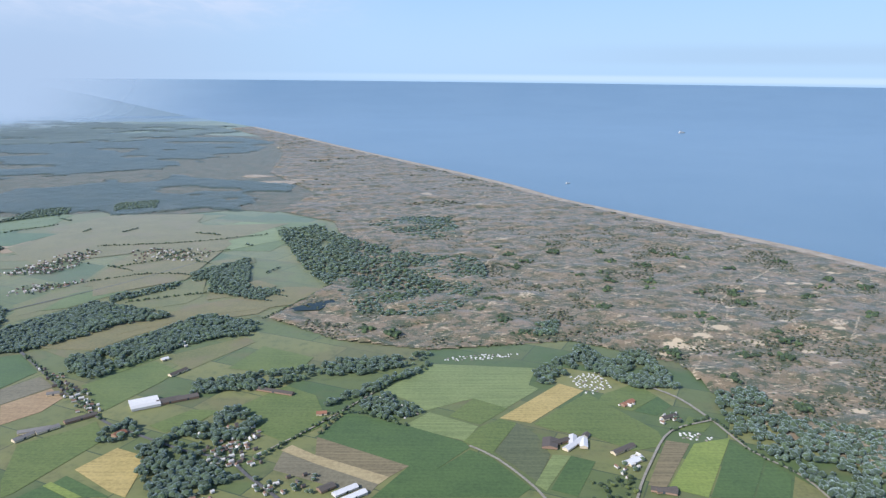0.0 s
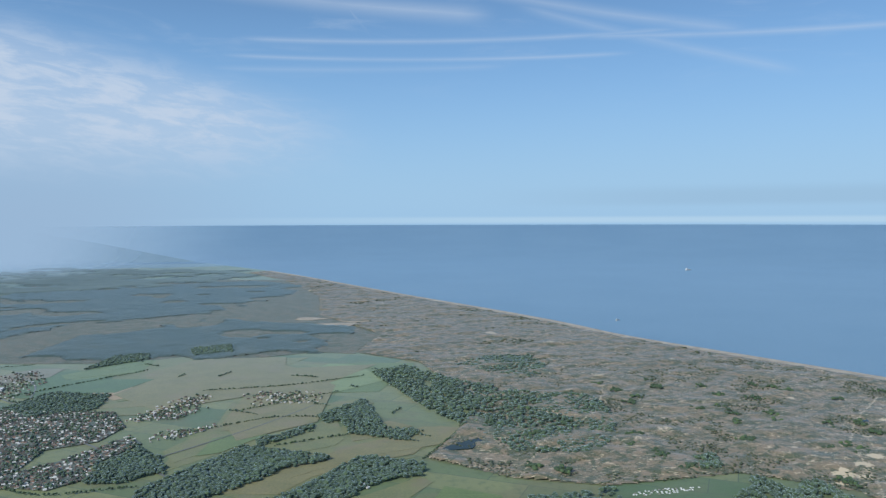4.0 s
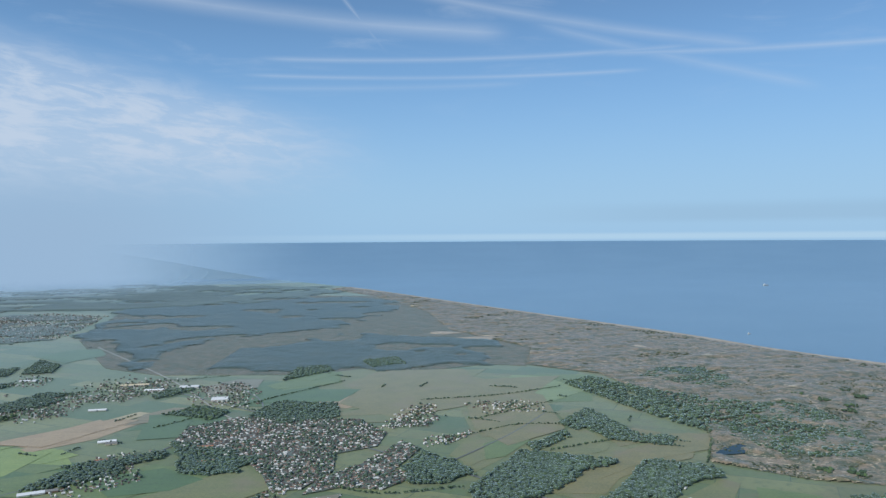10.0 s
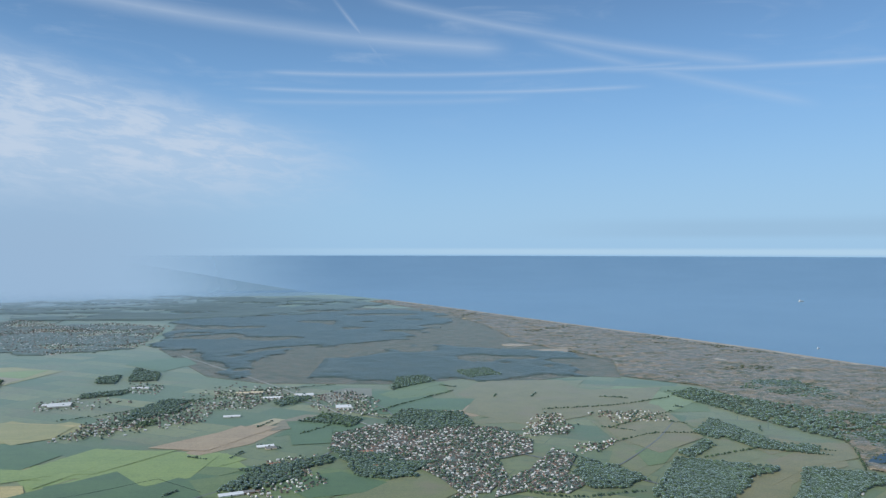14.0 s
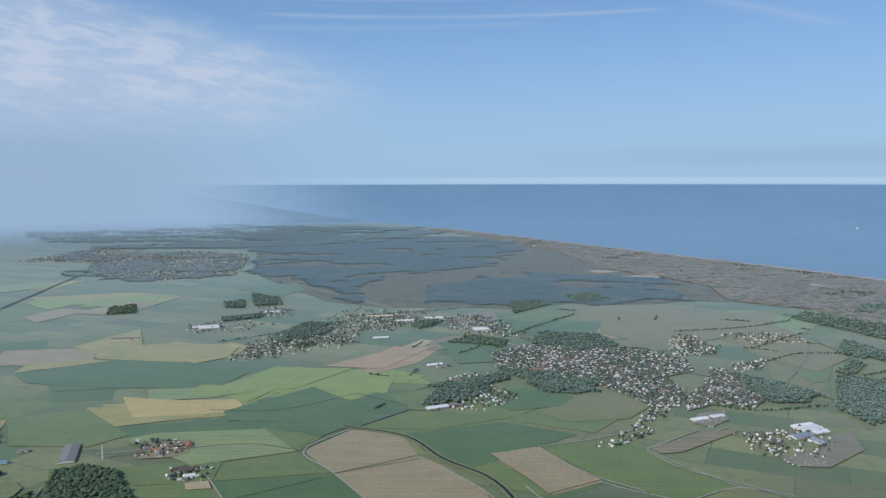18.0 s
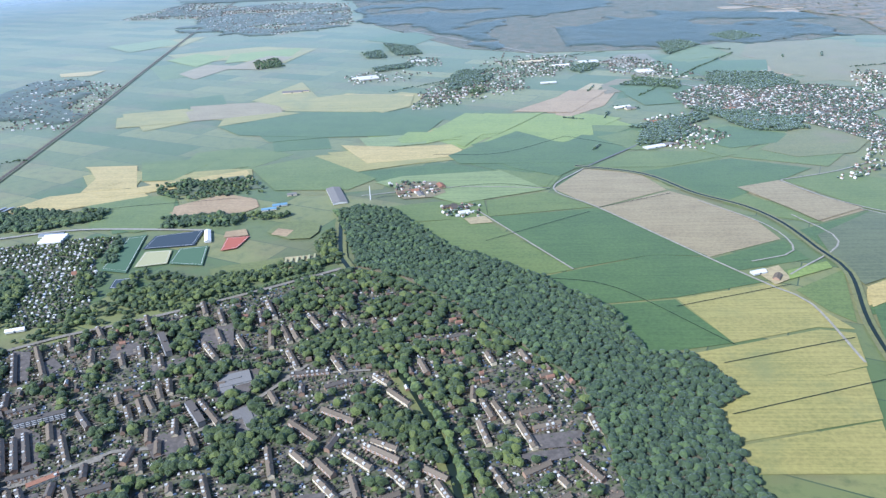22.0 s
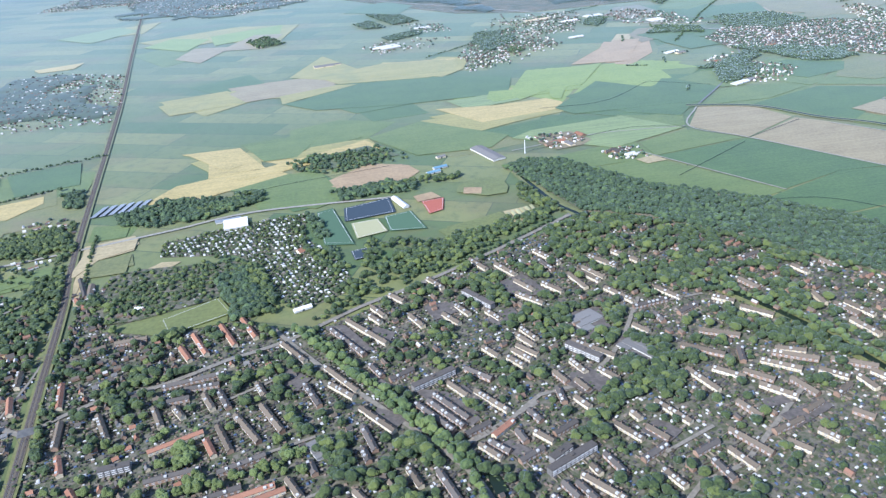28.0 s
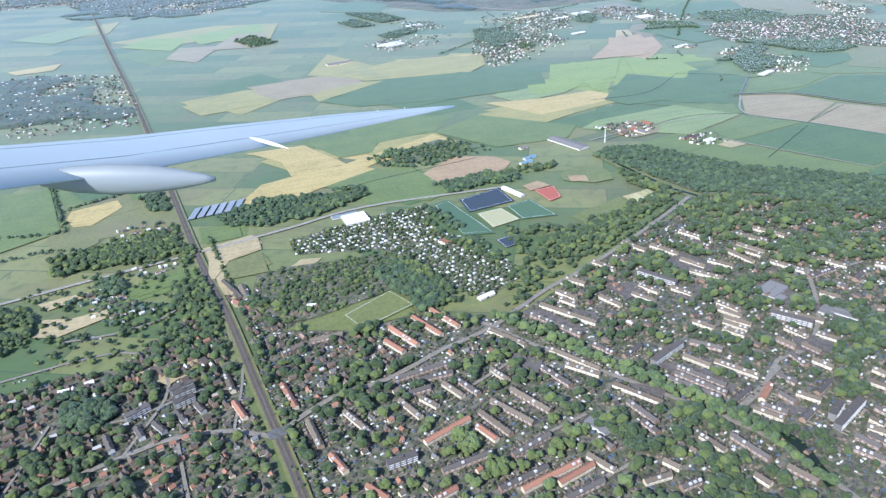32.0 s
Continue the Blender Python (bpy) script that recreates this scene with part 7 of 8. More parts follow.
for poly, gap, keep in (([(-773, 623), (-731, 652), (-731, 730), (-684, 672), (-671, 700), (-676, 622), (-734, 579)], 8, 0.7), ([(-671, 745), (-654, 815), (-599, 826), (-596, 761), (-643, 714)], 9, 0.6),
                        ([(-289, 682), (-230, 696), (-202, 668), (-214, 642), (-271, 638)], 8, 0.7), ([(-365, 597), (-324, 683), (-316, 669), (-315, 608), (-330, 592)], 7, 0.8),
                        ([(-388, 381), (-329, 396), (-330, 365), (-350, 339), (-387, 343)], 6, 0.7), ([(-229, 393), (-219, 397), (-176, 349), (-171, 330), (-199, 359)], 5.5, 0.75),
                        ([(-104, 300), (-83, 317), (-74, 301), (-80, 281), (-93, 286)], 5.5, 0.8), ([(-110, 272), (-92, 277), (-85, 256), (-105, 256)], 6, 0.7), ([(93, 354), (104, 357), (103, 347), (94, 349)], 4, 0.8),
                        ([(110, 338), (121, 343), (120, 333), (110, 331)], 4, 0.9), ([(77, 288), (94, 306), (90, 288), (80, 279)], 5, 0.8), ([(-770, 590), (-766, 651), (-731, 660), (-694, 660), (-659, 677), (-661, 635), (-703, 627), (-741, 583)], 7, 0.6), ([(-730, 735), (-688, 852), (-608, 813), (-608, 724), (-663, 714), (-706, 686)], 11, 0.5), ([(-358, 604), (-328, 677), (-314, 676), (-335, 611), (-312, 619), (-323, 597), (-356, 590)], 5, 0.8),
                        ([(-322, 556), (-281, 583), (-296, 550), (-317, 538)], 5, 0.8), ([(-446, 402), (-428, 433), (-406, 446), (-425, 409), (-445, 398)], 4.5, 0.8), ([(-1018, 222), (-1011, 231), (-1003, 220), (-1008, 201), (-1014, 204)], 3.6, 0.8), ([(-1077, 289), (-1044, 314), (-1040, 294), (-1056, 281), (-1081, 275)], 7, 0.6),
                        ([(-343, 674), (-315, 688), (-329, 634), (-362, 610)], 6, 0.75), ([(-360, 615), (-307, 630), (-324, 599), (-365, 587)], 6, 0.75), ([(-275, 694), (-248, 688), (-219, 666), (-237, 640), (-277, 661)], 6, 0.75), ([(-324, 562), (-283, 577), (-306, 536), (-332, 530)], 6, 0.75), ([(-214, 389), (-188, 366), (-164, 339), (-170, 336), (-200, 366)], 4.4, 0.6), ([(-113, 316), (-100, 319), (-95, 305), (-108, 304)], 4.4, 0.6), ([(-104, 303), (-79, 309), (-75, 286), (-97, 283)], 4.4, 0.6), ([(-104, 331), (-84, 322), (-79, 301), (-94, 300)], 4.4, 0.6), ([(-78, 277), (-51, 282), (-48, 264), (-73, 264)], 4.4, 0.6), ([(-181, 445), (-162, 451), (-155, 430), (-174, 430)], 4.4, 0.6), ([(-774, 629), (-753, 689), (-698, 746), (-662, 726), (-665, 647), (-719, 621), (-735, 586)], 6, 0.7), ([(-693, 795), (-635, 814), (-604, 780), (-632, 701), (-669, 701)], 6.5, 0.7), ([(-573, 516), (-536, 535), (-534, 490), (-514, 461), (-544, 429), (-572, 426), (-560, 473)], 5, 0.7), ([(-578, 780), (-539, 806), (-499, 745), (-513, 683), (-571, 713)], 6.5, 0.7), ([(-865, 736), (-832, 760), (-806, 704), (-845, 689)], 7, 0.7), ([(-815, 870), (-760, 827), (-756, 781), (-798, 789)], 7, 0.7), ([(-484, 356), (-445, 401), (-435, 387), (-470, 356)], 4.6, 0.7), ([(-384, 379), (-352, 385), (-373, 338), (-389, 353)], 4.6, 0.7), ([(-766, 368), (-738, 369), (-729, 347), (-754, 339)], 4.2, 0.7), ([(-729, 324), (-702, 327), (-704, 303), (-724, 306)], 4.4, 0.7), ([(-772, 591), (-742, 606), (-742, 580), (-771, 567)], 6, 0.7), ([(-560, 700), (-520, 730), (-480, 690), (-520, 660)], 8, 0.6), ([(-840, 700), (-800, 760), (-760, 740), (-800, 690)], 10, 0.4)):
    village(poly, gap, keep, "scattered village houses among trees", 0.6, 0.45)
for poly in ([(-1247, 764), (-1194, 778), (-1117, 727), (-1090, 620), (-1081, 532), (-1135, 535), (-1179, 538)], [(-1432, 1373), (-1286, 1355), (-1109, 1428), (-1393, 1693)], [(-1304, 1423), (-1158, 1600), (-1001, 1531), (-928, 1194), (-1032, 1090), (-1164, 1160)]):
    canopy(poly, 1.1, "trees that half hide the far town", 6.0, 0.30, "canopy_far")
    village(poly, 5.4, 0.42, "hazy far town of many small houses", 0.5, 0.10, 0.6)
for poly in (*specks_later, [(73, 388), (93, 399), (95, 372), (80, 364)], [(117, 323), (131, 321), (128, 312), (113, 317)], [(-39, 354), (-28, 362), (-7, 343), (-15, 333)], [(-5, 410), (22, 411), (55, 423), (22, 422)]):
    specks("caravans", scatter(poly, 2.7, 0.9), "white caravans parked in rows", "caravans", (0.62, 0.32, 0.5), 0.2, "cabin")


def in_rows(poly, dx, dy, turn, keep):
    """Spots in straight rows over an outline."""
    p = np.array(poly, float)
    c, reach = p.mean(0), np.ptp(p, axis=0).max()
    gx, gy = np.meshgrid(np.arange(-reach, reach, dx), np.arange(-reach, reach, dy))
    q = np.stack([gx.ravel(), gy.ravel()], 1) + rng.normal(0, 0.15, (gx.size, 2))
    q = q @ np.array([[math.cos(turn), math.sin(turn)], [-math.sin(turn), math.cos(turn)]]) + c
    q = q[inside(q, poly)]
    return q[rng.random(len(q)) < keep]


PARK = [(-986, 269), (-965, 275), (-938, 283), (-911, 284), (-910, 253), (-896, 227), (-884, 192), (-897, 184), (-910, 177), (-922, 195), (-930, 227), (-946, 243), (-965, 247), (-984, 251)]
tagged(sheet("park_ground", PARK, 0.09, "town_ground", 0.05), "gravel paths and lawns of the holiday park", "ground", kind="structure")
specks("holiday_cabins", in_rows(PARK, 2.7, 3.2, 0.38, 0.60), "small white holiday cabins in rows", "cabins", (0.85, 0.55, 0.7), 0.2, "cabin")
tagged(crowns("park_shrubs", scatter(PARK, 1.9, 0.75), 0.85, "leaf_garden", 1, 0.0, 0.4), "hedges between the cabins", "shrubs", kind="stuff")
ALLOTMENTS = [(-1009, 206), (-1004, 235), (-991, 239), (-969, 237), (-938, 234), (-938, 212), (-947, 199), (-980, 188), (-1001, 188)]
tagged(sheet("allotment_ground", ALLOTMENTS, LAYER[0] + 0.03, "town_ground", 0.3), "soil and paths of the allotment gardens", "ground", kind="structure")
specks("garden_sheds", in_rows(ALLOTMENTS, 2.7, 3.1, 0.5, 0.62), "white garden sheds among allotments", "sheds", (0.6, 0.4, 0.6), 0.35)
tagged(crowns("allotment_trees", scatter(ALLOTMENTS, 2.3, 0.5), 1.05, "leaf_garden", 2, 0.1, 0.4), "fruit trees and hedges of the allotments", "trees", kind="stuff")
wood([(-951, 215), (-937, 224), (-929, 198), (-929, 178), (-939, 174), (-944, 192)], 2.2, 1.8, "leaf_wood", 2, 1.0, "dense dark clump of tall trees by the playing field", 1.1, 0.0)
specks("garden_sheds", in_rows([(-984, 224), (-960, 232), (-942, 214), (-947, 199), (-975, 194), (-989, 192)], 3.0, 3.6, 0.38, 0.6), "white garden sheds among allotments", "sheds", (0.7, 0.45, 0.6), 0.3)
for poly in ([(-1079, 317), (-1053, 327), (-1039, 297), (-1053, 292), (-1073, 303)], [(-1064, 266), (-1042, 264), (-1040, 256), (-1059, 255)], [(-1090, 243), (-1071, 250), (-1046, 220), (-1066, 212)]):
    village(poly, 4.6, 0.8, "houses along the road west of the railway", 0.3, 0.5)

# ---- sports ground, farms and glasshouses ----
def court(name, pts, material, label, line=True):
    LAYER[0] += 0.002
    ob = tagged(sheet(name, pts, LAYER[0] + 0.05, material, 0.1), label, "sports pitch", kind="structure")
    if line:
        p, c = np.array(pts, float), np.mean(pts, 0)
        q = c + (p - c) * 0.9
        ring = ribbon("marking", [tuple(v) for v in (*q, q[0])], 0.16, LAYER[0] + 0.09, "bright_paint", smooth=False, thick=0.02)
        ring.parent = ob
    return ob


court("hockey_pitch", [(-889.6, 283.7), (-863.5, 291.8), (-861.5, 270.1), (-889.4, 265.6)], "navy_turf", "dark blue artificial hockey pitch")
court("training_pitch", [(-904.7, 283.3), (-895.7, 286.3), (-884.8, 235.8), (-900.2, 239.2)], "green_turf", "dull green artificial turf pitch")
court("sand_pitch", [(-886, 261.9), (-871.7, 263.8), (-867.4, 246.7), (-883.5, 242.3)], "sand_turf", "pale yellow sand-dressed pitch")
court("training_pitch", [(-868.2, 265.6), (-853.1, 269.1), (-847.2, 243.6), (-866.3, 246.2)], "green_turf", "dull green artificial turf pitch")
court("small_pitch", [(-887, 228), (-875.6, 230.8), (-875, 220.6), (-885.3, 218.2)], "navy_turf", "small dark ball court with pale edge")
court("tennis_courts", [(-846.1, 279.8), (-833.4, 281.5), (-835.8, 265.1), (-843.8, 261.8)], "red_court", "bright red tennis courts")
court("football_pitch", [(-971, 185), (-947, 199), (-939, 183), (-965, 171)], "sports_grass", "mown football pitch with pale lines")
court("clay_court", [(-849.9, 288.6), (-838.9, 292.1), (-834.7, 282.9), (-848.1, 279.8)], "salmon_soil", "salmon clay courts", False)
court("ball_field", [(-825, 287), (-823, 295), (-816, 302), (-804.4, 304), (-796, 296), (-795, 286), (-798, 277), (-810, 276.5)], "sports_grass", "oval grass baseball field", False)
court("infield", [(-820, 292.3), (-810, 289), (-812, 280), (-821.7, 283.6)], "salmon_soil", "bare clay infield", False)
court("yard", [(-805.3, 252.1), (-791.5, 254.6), (-787.6, 240.5), (-802.9, 233.7)], "pale_soil", "sandy storage yard", False)
court("building_site", [(-1026, 270), (-1001, 277), (-1000, 266), (-1016, 257), (-1023, 240), (-1026, 240)], "pale_soil", "bare sandy building site", False)
for k in range(6):
    t = k / 5
    x, y = -803 + 14 * t, 236 + 6 * t
    bm = bmesh.new()
    box(bm, -0.8, 0.8, -5.5, 5.5, 0, 0.7), box(bm, -0.5, 0.5, -5.2, 5.2, 0.7, 1.0)
    stack = part("timber_stack", bm, "sand_turf")
    stack.matrix_world = pose(x, y + 7, LAYER[0] + 0.05, 0, 0, 8)
    tagged(stack, "long pale stack of sawn timber", "timber stack", "timber stacks")


def barn(x, y, turn, long, deep, cover, wall, label, name="barn", eave=1.0, ridge=1.75):
    thing = new(name)
    walls, roof = gable(long / 2, deep / 2, eave, ridge, 0.12)
    part("wall", walls, wall, thing), part("roof", roof, cover, thing)
    bm = bmesh.new()
    box(bm, -0.5, 0.5, -deep / 2 - 0.04, -deep / 2, 0, 1.1)
    part("door", bm, "dark_glass", thing)
    thing.matrix_world = pose(x, y, 0.35, 0, 0, turn)
    return tagged(thing, label, name.replace("_", " "))


def glasshouse(x, y, turn, bays, width, long, label, cover="white_roof"):
    thing = new("glasshouse")
    for k in range(bays):
        walls, roof = gable(long / 2, width / 2, 1.3, 1.9, 0.03)
        for bm in (walls, roof):
            bmesh.ops.translate(bm, vec=(0, (k - (bays - 1) / 2) * width, 0), verts=bm.verts)
        part("wall", walls, "white_panel", thing), part("roof", roof, cover, thing)
    thing.matrix_world = pose(x, y, 0.35, 0, 0, turn)
    tagged(thing, label, "glasshouse")


glasshouse(-949, 281, 8, 4, 3.2, 13, "white plastic-roofed glasshouse of four bays")
glasshouse(-149, 348, 30, 3, 4.0, 14, "long white glasshouse beside the farm road")
glasshouse(-834, 722, 20, 3, 6, 22, "far white glasshouse on the polder")
glasshouse(-587, 775, 10, 2, 6, 20, "far white glasshouse on the polder")
glasshouse(-536, 712, 10, 2, 7, 16, "far white glasshouse on the polder")
glasshouse(-337, 392, 20, 3, 4, 16, "white packing sheds at the village edge")
for x, y, turn, long, deep, cover, wall, label in (
        (-1039.5, 171.5, -36, 8.6, 5, 'brown_tile', 'brick_wall', 'low hall with a brown roof and a sandy yard'), (-1078.0, 169.0, 0, 4.0, 2.6, 'white_roof', 'white_panel', 'small building with a bright white roof'), (-1069.5, 171.5, 18, 3.2, 2.2, 'white_roof', 'white_panel', 'small building with a bright white roof'), (-982.0, 197.5, -14, 4.1, 2.0, 'white_roof', 'white_panel', 'small shed with a white roof'), (-896.5, 88.0, -39, 6.4, 4, 'grey_felt', 'pale_wall', 'grey flat-roofed hall by the street'), (-1012.0, 210.5, -56, 10.8, 2.4, 'red_tile', 'brick_wall', 'new brick terrace with a red roof'), (-1015.0, 226.0, -68, 21.5, 2.2, 'dark_tile', 'brick_wall', 'new brick terrace beside the railway'),
        (-190.5, 311.0, 58, 9.4, 3.2, 'grey_felt', 'pale_wall', 'long grey farm shed beside the road'), (-183.5, 319.0, 49, 10.6, 3.2, 'grey_felt', 'pale_wall', 'long grey farm shed beside the road'), (-173.5, 331.0, 42, 14.9, 3.2, 'dark_tile', 'brick_wall', 'long dark-roofed farm shed'), (-86.5, 364.5, -18, 22.1, 3.2, 'dark_tile', 'brick_wall', 'row of dark-roofed farm sheds'), (-160.5, 408.5, 45, 4.2, 3.2, 'white_roof', 'pale_wall', 'white house among the trees'), (-57.5, 338.5, 11, 5.1, 3.2, 'red_tile', 'pale_wall', 'lone small house with an orange roof'), (-146.0, 389.0, 59, 11.7, 3.2, 'dark_tile', 'pale_wall', 'farmhouse beside the pasture'), (56.5, 310.5, 29, 10.3, 3.2, 'dark_tile', 'brick_wall', 'large farmhouse with a dark roof'), (63.0, 308.5, 48, 14.9, 3.2, 'white_roof', 'pale_wall', 'pale farm hall with a white roof'), (84.5, 304.0, 36, 13.6, 3.2, 'dark_tile', 'pale_wall', 'farmhouse beside the lane'), (86.5, 293.5, 29, 10.3, 3.2, 'white_roof', 'pale_wall', 'pale farm house with outbuildings'), (98.5, 353.0, 41, 9.2, 3.2, 'red_tile', 'brick_wall', 'farmhouse with a red roof'), (115.0, 337.0, 27, 8.9, 3.2, 'dark_tile', 'pale_wall', 'farmhouse beside the lane'), (93.0, 269.5, -17, 10.4, 3.2, 'dark_tile', 'brick_wall', 'long low shed with a dark roof'),
        (-796, 345, 110, 30, 9, "grey_felt", "white_panel", "long grey-roofed barn beside the wood"), (-348, 376, 20, 15, 7, "steel_roof", "white_panel", "large grey packing hall at the village edge"), (-333, 384, 20, 12, 7, "white_roof", "white_panel", "large packing hall with a white roof"), (-342, 366, 110, 10, 6, "steel_roof", "white_panel", "grey packing shed beside the halls"),
        (-753, 348, 20, 9, 4, "brown_tile", "brick_wall", "long brown barn in the farm yard"), (-730, 360, 110, 8, 4, "red_tile", "brick_wall", "red-roofed barn in the farm yard"), (-722, 322, 20, 8, 3, "dark_tile", "brick_wall", "dark farm shed among trees"),
        (-840, 723, 10, 24, 6, "white_roof", "white_panel", "long far hall with a white roof"), (-894, 664, 10, 14, 5, "grey_felt", "pale_wall", "far grey farm shed among trees"), (-486, 500, 20, 13, 5, "red_tile", "brick_wall", "large brick hall with a red roof"),
        (-640, 668, 12, 16, 5, "white_roof", "white_panel", "far farm hall with a white roof"), (-620, 760, 12, 20, 6, "white_roof", "white_panel", "far farm hall with a white roof"), (-138, 352, 30, 12, 6, "dark_tile", "brick_wall", "row of dark-roofed farm sheds"),
        (-130, 356, 30, 11, 5, "dark_tile", "brick_wall", "row of dark-roofed farm sheds"), (-148, 315, 60, 6, 4, "red_tile", "brick_wall", "farmhouse with a steep red roof among trees"),
        (-189, 318, 25, 14, 3.5, "grey_felt", "pale_wall", "long low grey farm shed beside the road"), (-201, 359, 25, 6, 3, "grey_felt", "pale_wall", "small grey shed by the road"), (52, 309, 80, 9, 7, "dark_tile", "brick_wall", "large barn with a dark roof"),
        (63, 312, 80, 9, 3.6, "white_roof", "pale_wall", "pale-roofed farm building beside the yard"), (67.5, 309, 80, 8, 3.6, "white_roof", "pale_wall", "pale-roofed farm building beside the yard"), (70, 317, 60, 4, 3, "dark_tile", "white_panel", "white farmhouse with a dark roof"),
        (-37, 268, 40, 11, 3.2, "white_roof", "white_panel", "long low shed with a white roof"), (-33, 264, 40, 11, 3.2, "white_roof", "white_panel", "long low shed with a white roof"), (-45, 270, 40, 7, 4, "dark_tile", "brick_wall", "dark barn beside the white sheds"),
        (86, 293, 40, 7, 4, "white_roof", "pale_wall", "pale farm house with outbuildings"), (94, 270, 10, 9, 3, "dark_tile", "brick_wall", "long low shed with a dark roof"), (-57, 338, 20, 4, 2.6, "red_tile", "pale_wall", "small house with an orange roof"),
        (-749, 350, 20, 11, 5, "red_tile", "brick_wall", "polder farmhouse with a red tile roof"), (-738, 358, 20, 9, 4, "brown_tile", "brick_wall", "farm barn with a brown tile roof"), (-742, 344, 110, 8, 4, "grey_felt", "pale_wall", "pale farm shed with a flat roof"),
        (-718, 320, 20, 7, 4, "dark_tile", "brick_wall", "polder farmhouse with a dark roof"), (-713, 312, 20, 6, 4, "white_roof", "white_panel", "farm shed with a white roof"), (-579, 435, 25, 16, 6, "white_roof", "white_panel", "large barn with a white roof"),
        (-569, 440, 25, 9, 5, "grey_felt", "brick_wall", "farm shed with a grey roof"), (-571, 227, 20, 7, 3.5, "white_roof", "white_panel", "white farmhouse by the canal"), (-564, 222, 60, 6, 3, "brown_tile", "brick_wall", "small farm shed by the canal"),
        (-904, 662, 10, 20, 10, "grey_felt", "pale_wall", "grey earth-banked farm depot"), (-583, 557, 20, 14, 5, "white_roof", "white_panel", "white farm shed on the polder"), (-577, 551, 20, 9, 5, "grey_felt", "pale_wall", "grey farm shed on the polder"),
        (-564, 505, 20, 12, 5, "red_tile", "pale_wall", "farm building with a red roof"), (-401, 409, 20, 12, 5, "white_roof", "white_panel", "pale shed at the village edge"), (-387, 415, 20, 9, 5, "white_roof", "white_panel", "pale shed at the village edge"),
        (-500, 538, 10, 16, 5, "red_tile", "pale_wall", "long building with a bright orange roof"), (-787, 819, 10, 18, 8, "white_roof", "white_panel", "far white shed on the polder"), (-652, 789, 10, 30, 9, "pale_wall", "white_panel", "far long shed with a pale roof"),
        (-834, 323, 20, 9, 3, "blue_roof", "white_panel", "low shed with a blue roof"), (-829, 330, 20, 9, 3, "blue_roof", "white_panel", "low shed with a blue roof"), (-826, 349, 20, 6, 3, "grey_felt", "pale_wall", "small grey shed beside the field"),
        (-1056, 286, 20, 5, 3, "red_tile", "pale_wall", "house with an orange roof by the road"), (-1010, 221, 100, 14, 3, "brown_tile", "brick_wall", "new brick terrace beside the railway"), (-1007, 206, 10, 5, 3, "red_tile", "brick_wall", "house with a bright red roof"),
        (-1043, 172, 20, 8, 6, "brown_tile", "brick_wall", "hall with a brown roof and yard"), (-911, 236, 30, 5, 5, "red_tile", "pale_wall", "pavilion with a red pyramid roof"), (-909, 178, 20, 8, 2.6, "white_roof", "white_panel", "long pavilion with a white roof"),
        (-858, 282, 110, 17, 3.5, "white_roof", "white_panel", "white clubhouse beside the hockey pitch"), (-954, 288, 8, 14, 4, "steel_roof", "white_panel", "grey-roofed nursery shed beside the glasshouse")):
    barn(x, y, turn, long, deep, cover, wall, label)


def school(x, y, turn, long, deep, cover, label):
    thing = new("school")
    bm = bmesh.new()
    box(bm, -long / 2, long / 2, -deep / 2, deep / 2, 0, 1.3), box(bm, -long / 2, -long / 8, -deep * 0.95, -deep / 2, 0, 1.1)
    part("wall", bm, "white_panel", thing)
    bm = bmesh.new()
    box(bm, -long / 2 - 0.1, long / 2 + 0.1, -deep / 2 - 0.1, deep / 2 + 0.1, 1.3, 1.45), box(bm, -long / 2 - 0.1, -long / 8 + 0.1, -deep * 0.95 - 0.1, -deep / 2 - 0.1, 1.1, 1.25), box(bm, -long / 5, long / 5, -0.5, 0.5, 1.45, 1.8)
    part("roof", bm, cover, thing)
    for k in range(7):
        child("window", GLAZED, thing, (k - 3) * long / 8, -deep / 2 if k > 2 else -deep * 0.95, 0.4)
    thing.matrix_world = pose(x, y, 0.1, 0, 0, turn)
    tagged(thing, label, "school")


school(-782, 115, -60, 14, 6, "grey_felt", "white flat-roofed school with a paved yard")
school(-796, 139, 25, 12, 8, "grey_felt", "dark flat-roofed school among trees")
school(-900, 88, 25, 8, 6, "grey_felt", "grey flat-roofed community hall")
for k in range(6):
    bm = bmesh.new()
    v = [bm.verts.new(p) for p in ((-2.0, -8, 0.3), (2.0, -8, 1.0), (2.0, 8, 1.0), (-2.0, 8, 0.3), (-2.0, -8, 0.2), (2.0, -8, 0.9), (2.0, 8, 0.9), (-2.0, 8, 0.2))]
    for f in ((0, 1, 2, 3), (7, 6, 5, 4), (0, 4, 5, 1), (1, 5, 6, 2), (2, 6, 7, 3), (3, 7, 4, 0)):
        bm.faces.new([v[i] for i in f])
    thing = tagged(new("shade_canopy"), "slanting blue-grey nursery canopy", "canopy", "nursery canopies")
    part("panel", bm, "steel_roof", thing)
    for y in (-7, 0, 7):
        for x, h in ((-1.8, 0.25), (1.8, 0.9)):
            bm = bmesh.new()
            box(bm, x - 0.05, x + 0.05, y - 0.05, y + 0.05, -0.3, h)
            part("post", bm, "steel", thing)
    thing.matrix_world = pose(-1034 + 4.9 * k, 325.5 + 0.6 * k, 0.3, 0, 0, -14)

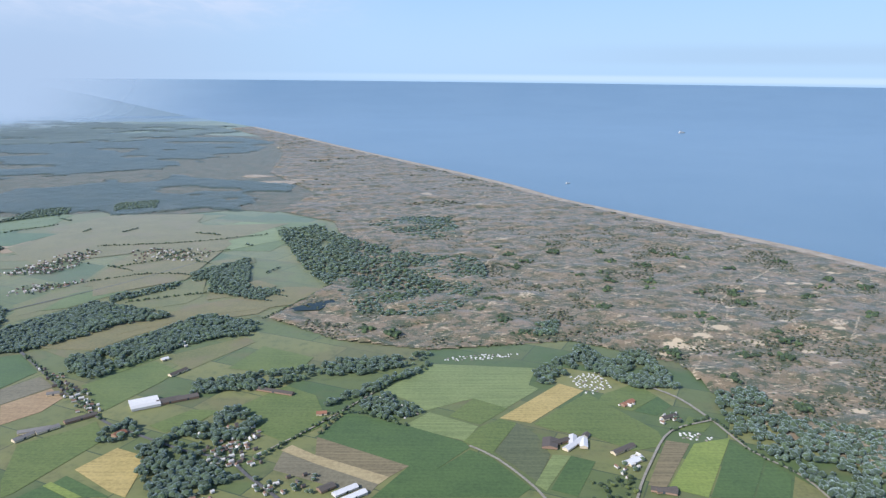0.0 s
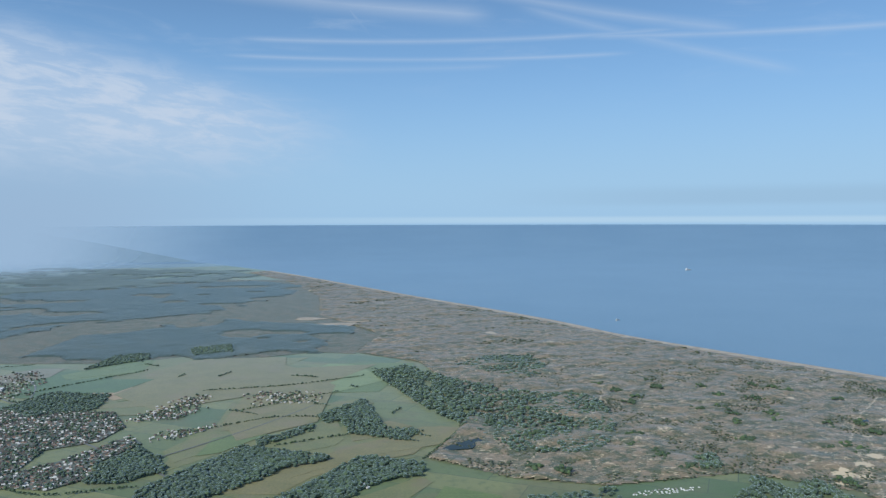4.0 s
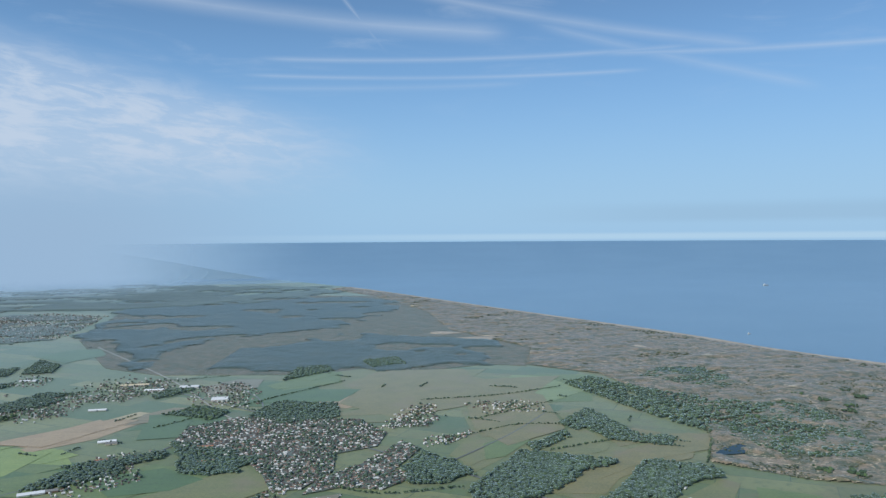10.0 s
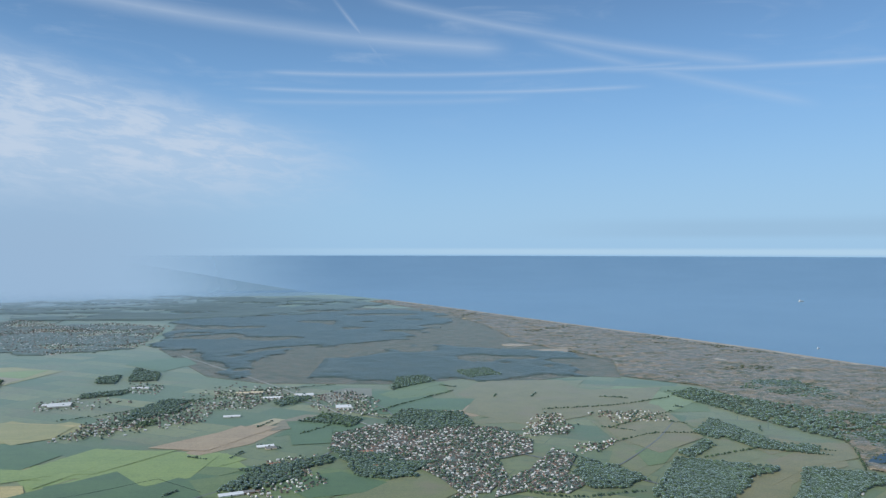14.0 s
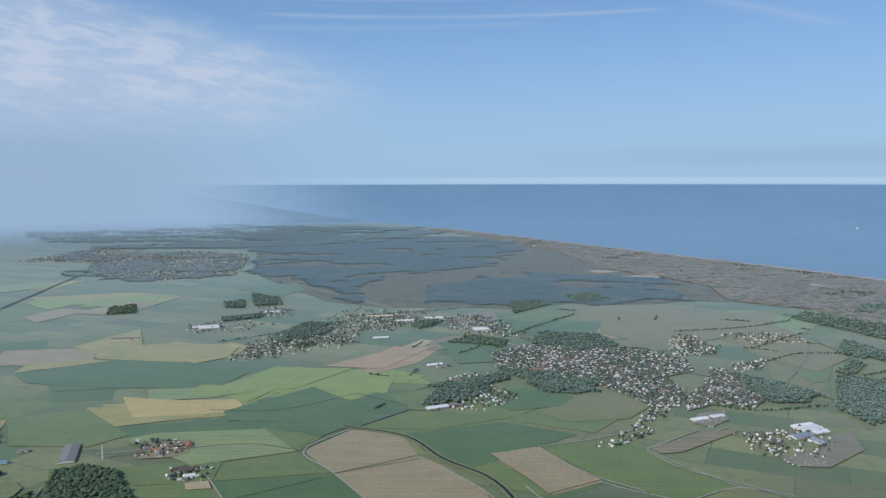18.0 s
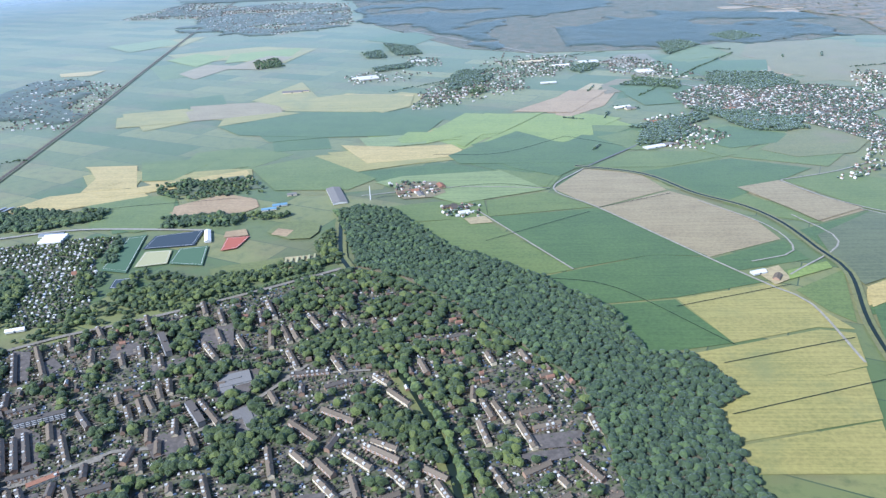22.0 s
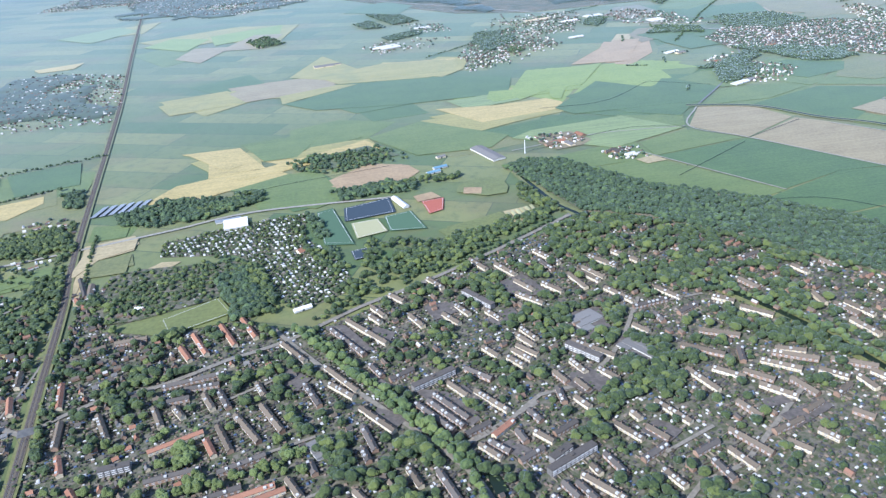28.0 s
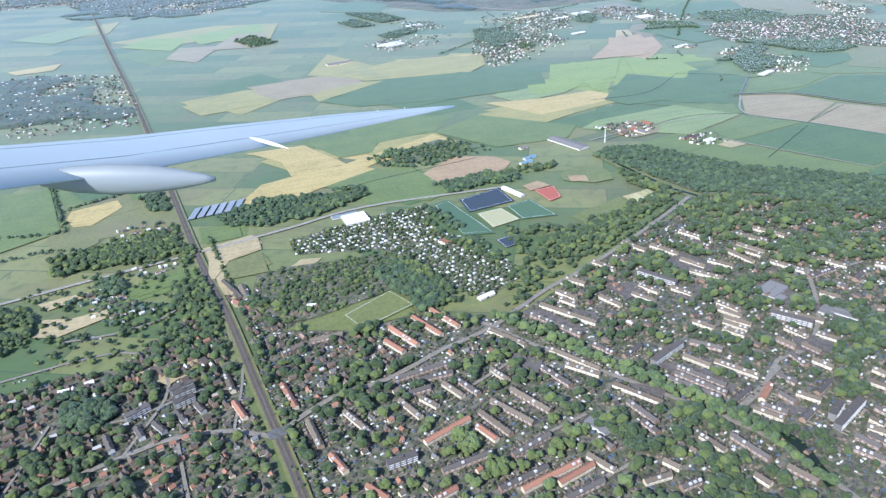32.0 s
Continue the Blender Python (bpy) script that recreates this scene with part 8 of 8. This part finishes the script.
# a slim white wind-measuring mast by the wood
thing = tagged(new("wind_turbine"), "slender white mast beside the wood", "mast")
bm = bmesh.new()
bmesh.ops.create_cone(bm, segments=10, radius1=0.35, radius2=0.2, depth=9, cap_ends=True, matrix=Matrix.Translation((0, 0, 4.5)))
part("tower", bm, "bright_paint", thing)
thing.matrix_world = pose(-773, 338, 0.1)


def ship(x, y, turn, size, label):
    thing = new("ship")
    bm = bmesh.new()
    deck = [(-5, -0.8), (3, -0.8), (5, 0), (3, 0.8), (-5, 0.8)]
    top = [bm.verts.new((a, b, 0.9)) for a, b in deck]
    low = [bm.verts.new((a * 0.92, b * 0.8, -0.6)) for a, b in deck]
    bm.faces.new(top), bm.faces.new(low[::-1])
    for i in range(5):
        bm.faces.new((top[i], low[i], low[(i + 1) % 5], top[(i + 1) % 5]))
    part("hull", bm, "white_panel", thing)
    bm = bmesh.new()
    box(bm, -4, -1.5, -0.6, 0.6, 0.9, 2.6), box(bm, -1.5, 2, -0.5, 0.5, 0.9, 1.5)
    part("deckhouse", bm, "bright_paint", thing)
    thing.matrix_world = pose(x, y, -0.4, 0, 0, turn) @ Matrix.Scale(size, 4)
    tagged(thing, label, "ship")


# ---- the wing of the airliner, as it stands at the end of the flight ----
ship(745, 2300, 30, 2.6, "white ship far out on the sea")
ship(205, 1170, 40, 1.1, "small white boat off the beach")
FRONT = [(-993.84, -81.72, 164.08), (-993.52, -81.22, 163.89), (-992.83, -80.40, 163.61), (-992.09, -79.76, 163.42), (-990.96, -78.94, 163.155), (-989.85, -78.46, 162.97), (-989.51, -78.35, 162.92)]
REAR = [(-993.41, -82.97, 164.24), (-993.16, -82.59, 164.08), (-992.66, -81.80, 163.81), (-992.09, -80.97, 163.57), (-991.08, -79.85, 163.27), (-989.93, -78.75, 163.00), (-989.55, -78.44, 162.93)]
PROFILE = [(1.0, 0.0), (0.75, 0.028), (0.5, 0.05), (0.3, 0.058), (0.15, 0.05), (0.05, 0.03), (0.0, 0.0), (0.05, -0.025), (0.2, -0.045), (0.45, -0.05), (0.75, -0.03), (1.0, -0.006)]
plain("wing_paint", (0.55, 0.60, 0.57), (0.63, 0.68, 0.65), 0.32, 0.6)
plain("fairing_paint", (0.22, 0.25, 0.26), (0.27, 0.30, 0.31), 0.5, 0.8)
wing = tagged(new("aircraft_wing"), "light grey outer wing of an airliner in flight", "aircraft wing")
wing.location = FRONT[1]
base = Vector(FRONT[1])


def wing_part(name, bm, material, label=""):
    bmesh.ops.translate(bm, vec=-base, verts=bm.verts)
    for f in bm.faces:
        f.smooth = True
    return part(name, bm, material, wing, label)


bm = bmesh.new()
rings = []
for a, b in zip(FRONT, REAR):
    a, b = Vector(a), Vector(b)
    chord = (b - a).length
    rings.append([bm.verts.new(a.lerp(b, u) + Vector((0, 0, w * chord))) for u, w in PROFILE])
for p, q in zip(rings, rings[1:]):
    for i in range(len(PROFILE)):
        j = (i + 1) % len(PROFILE)
        bm.faces.new((p[i], p[j], q[j], q[i]))
bm.faces.new(rings[0]), bm.faces.new(rings[-1][::-1])
bmesh.ops.recalc_face_normals(bm, faces=bm.faces)
wing_part("wing_panel", bm, "wing_paint")
for u in (0.33, 0.72):
    bm = bmesh.new()
    rows2 = []
    for a, b in list(zip(FRONT, REAR))[:6]:
        a, b = Vector(a), Vector(b)
        w = np.interp(u, [0.15, 0.3, 0.5, 0.75, 1.0], [0.05, 0.058, 0.05, 0.028, 0.0]) * (b - a).length
        rows2.append([bm.verts.new(a.lerp(b, u + d) + Vector((0, 0, w + 0.002))) for d in (-0.004, 0.004)])
    for p, q in zip(rows2, rows2[1:]):
        bm.faces.new((p[0], p[1], q[1], q[0]))
    wing_part("panel_seam", bm, "dark_glass")


def spindle(p, q, thick, flat, squeeze=1.0):
    """A canoe-shaped body between two points."""
    bm = bmesh.new()
    p, q = Vector(p), Vector(q)
    d = (q - p).normalized()
    side = d.cross(Vector((0, 0, 1))).normalized()
    up = side.cross(d)
    rings = []
    for t, r in ((0.0, 0.02), (0.08, 0.45), (0.25, 0.85), (0.45, 1.0), (0.65, 0.9), (0.82, 0.62), (0.94, 0.32), (1.0, 0.12)):
        c = p.lerp(q, t)
        rings.append([bm.verts.new(c + side * math.cos(k * math.pi / 6) * r * thick * flat + up * math.sin(k * math.pi / 6) * r * thick) for k in range(12)])
    for a, b in zip(rings, rings[1:]):
        for k in range(12):
            bm.faces.new((a[k], a[(k + 1) % 12], b[(k + 1) % 12], b[k]))
    bm.faces.new(rings[0][::-1]), bm.faces.new(rings[-1])
    return bm


wing_part("flap_fairing", spindle((-993.20, -82.00, 163.92), (-992.12, -82.20, 163.82), 0.10, 0.7), "fairing_paint", "grey canoe-shaped flap fairing")
wing_part("trim_fairing", spindle((-991.90, -80.62, 163.57), (-991.61, -80.90, 163.52), 0.018, 0.8), "bright_paint")
for k in range(16):
    t = 0.2 + k * 0.3
    i = int(t)
    c = Vector(FRONT[i]).lerp(Vector(FRONT[i + 1]), t - i) + Vector((0, -0.03, 0.03))
    bm = bmesh.new()
    bmesh.ops.create_icosphere(bm, subdivisions=1, radius=0.008, matrix=Matrix.Translation(c))
    wing_part("vortex_tab", bm, "bright_paint")
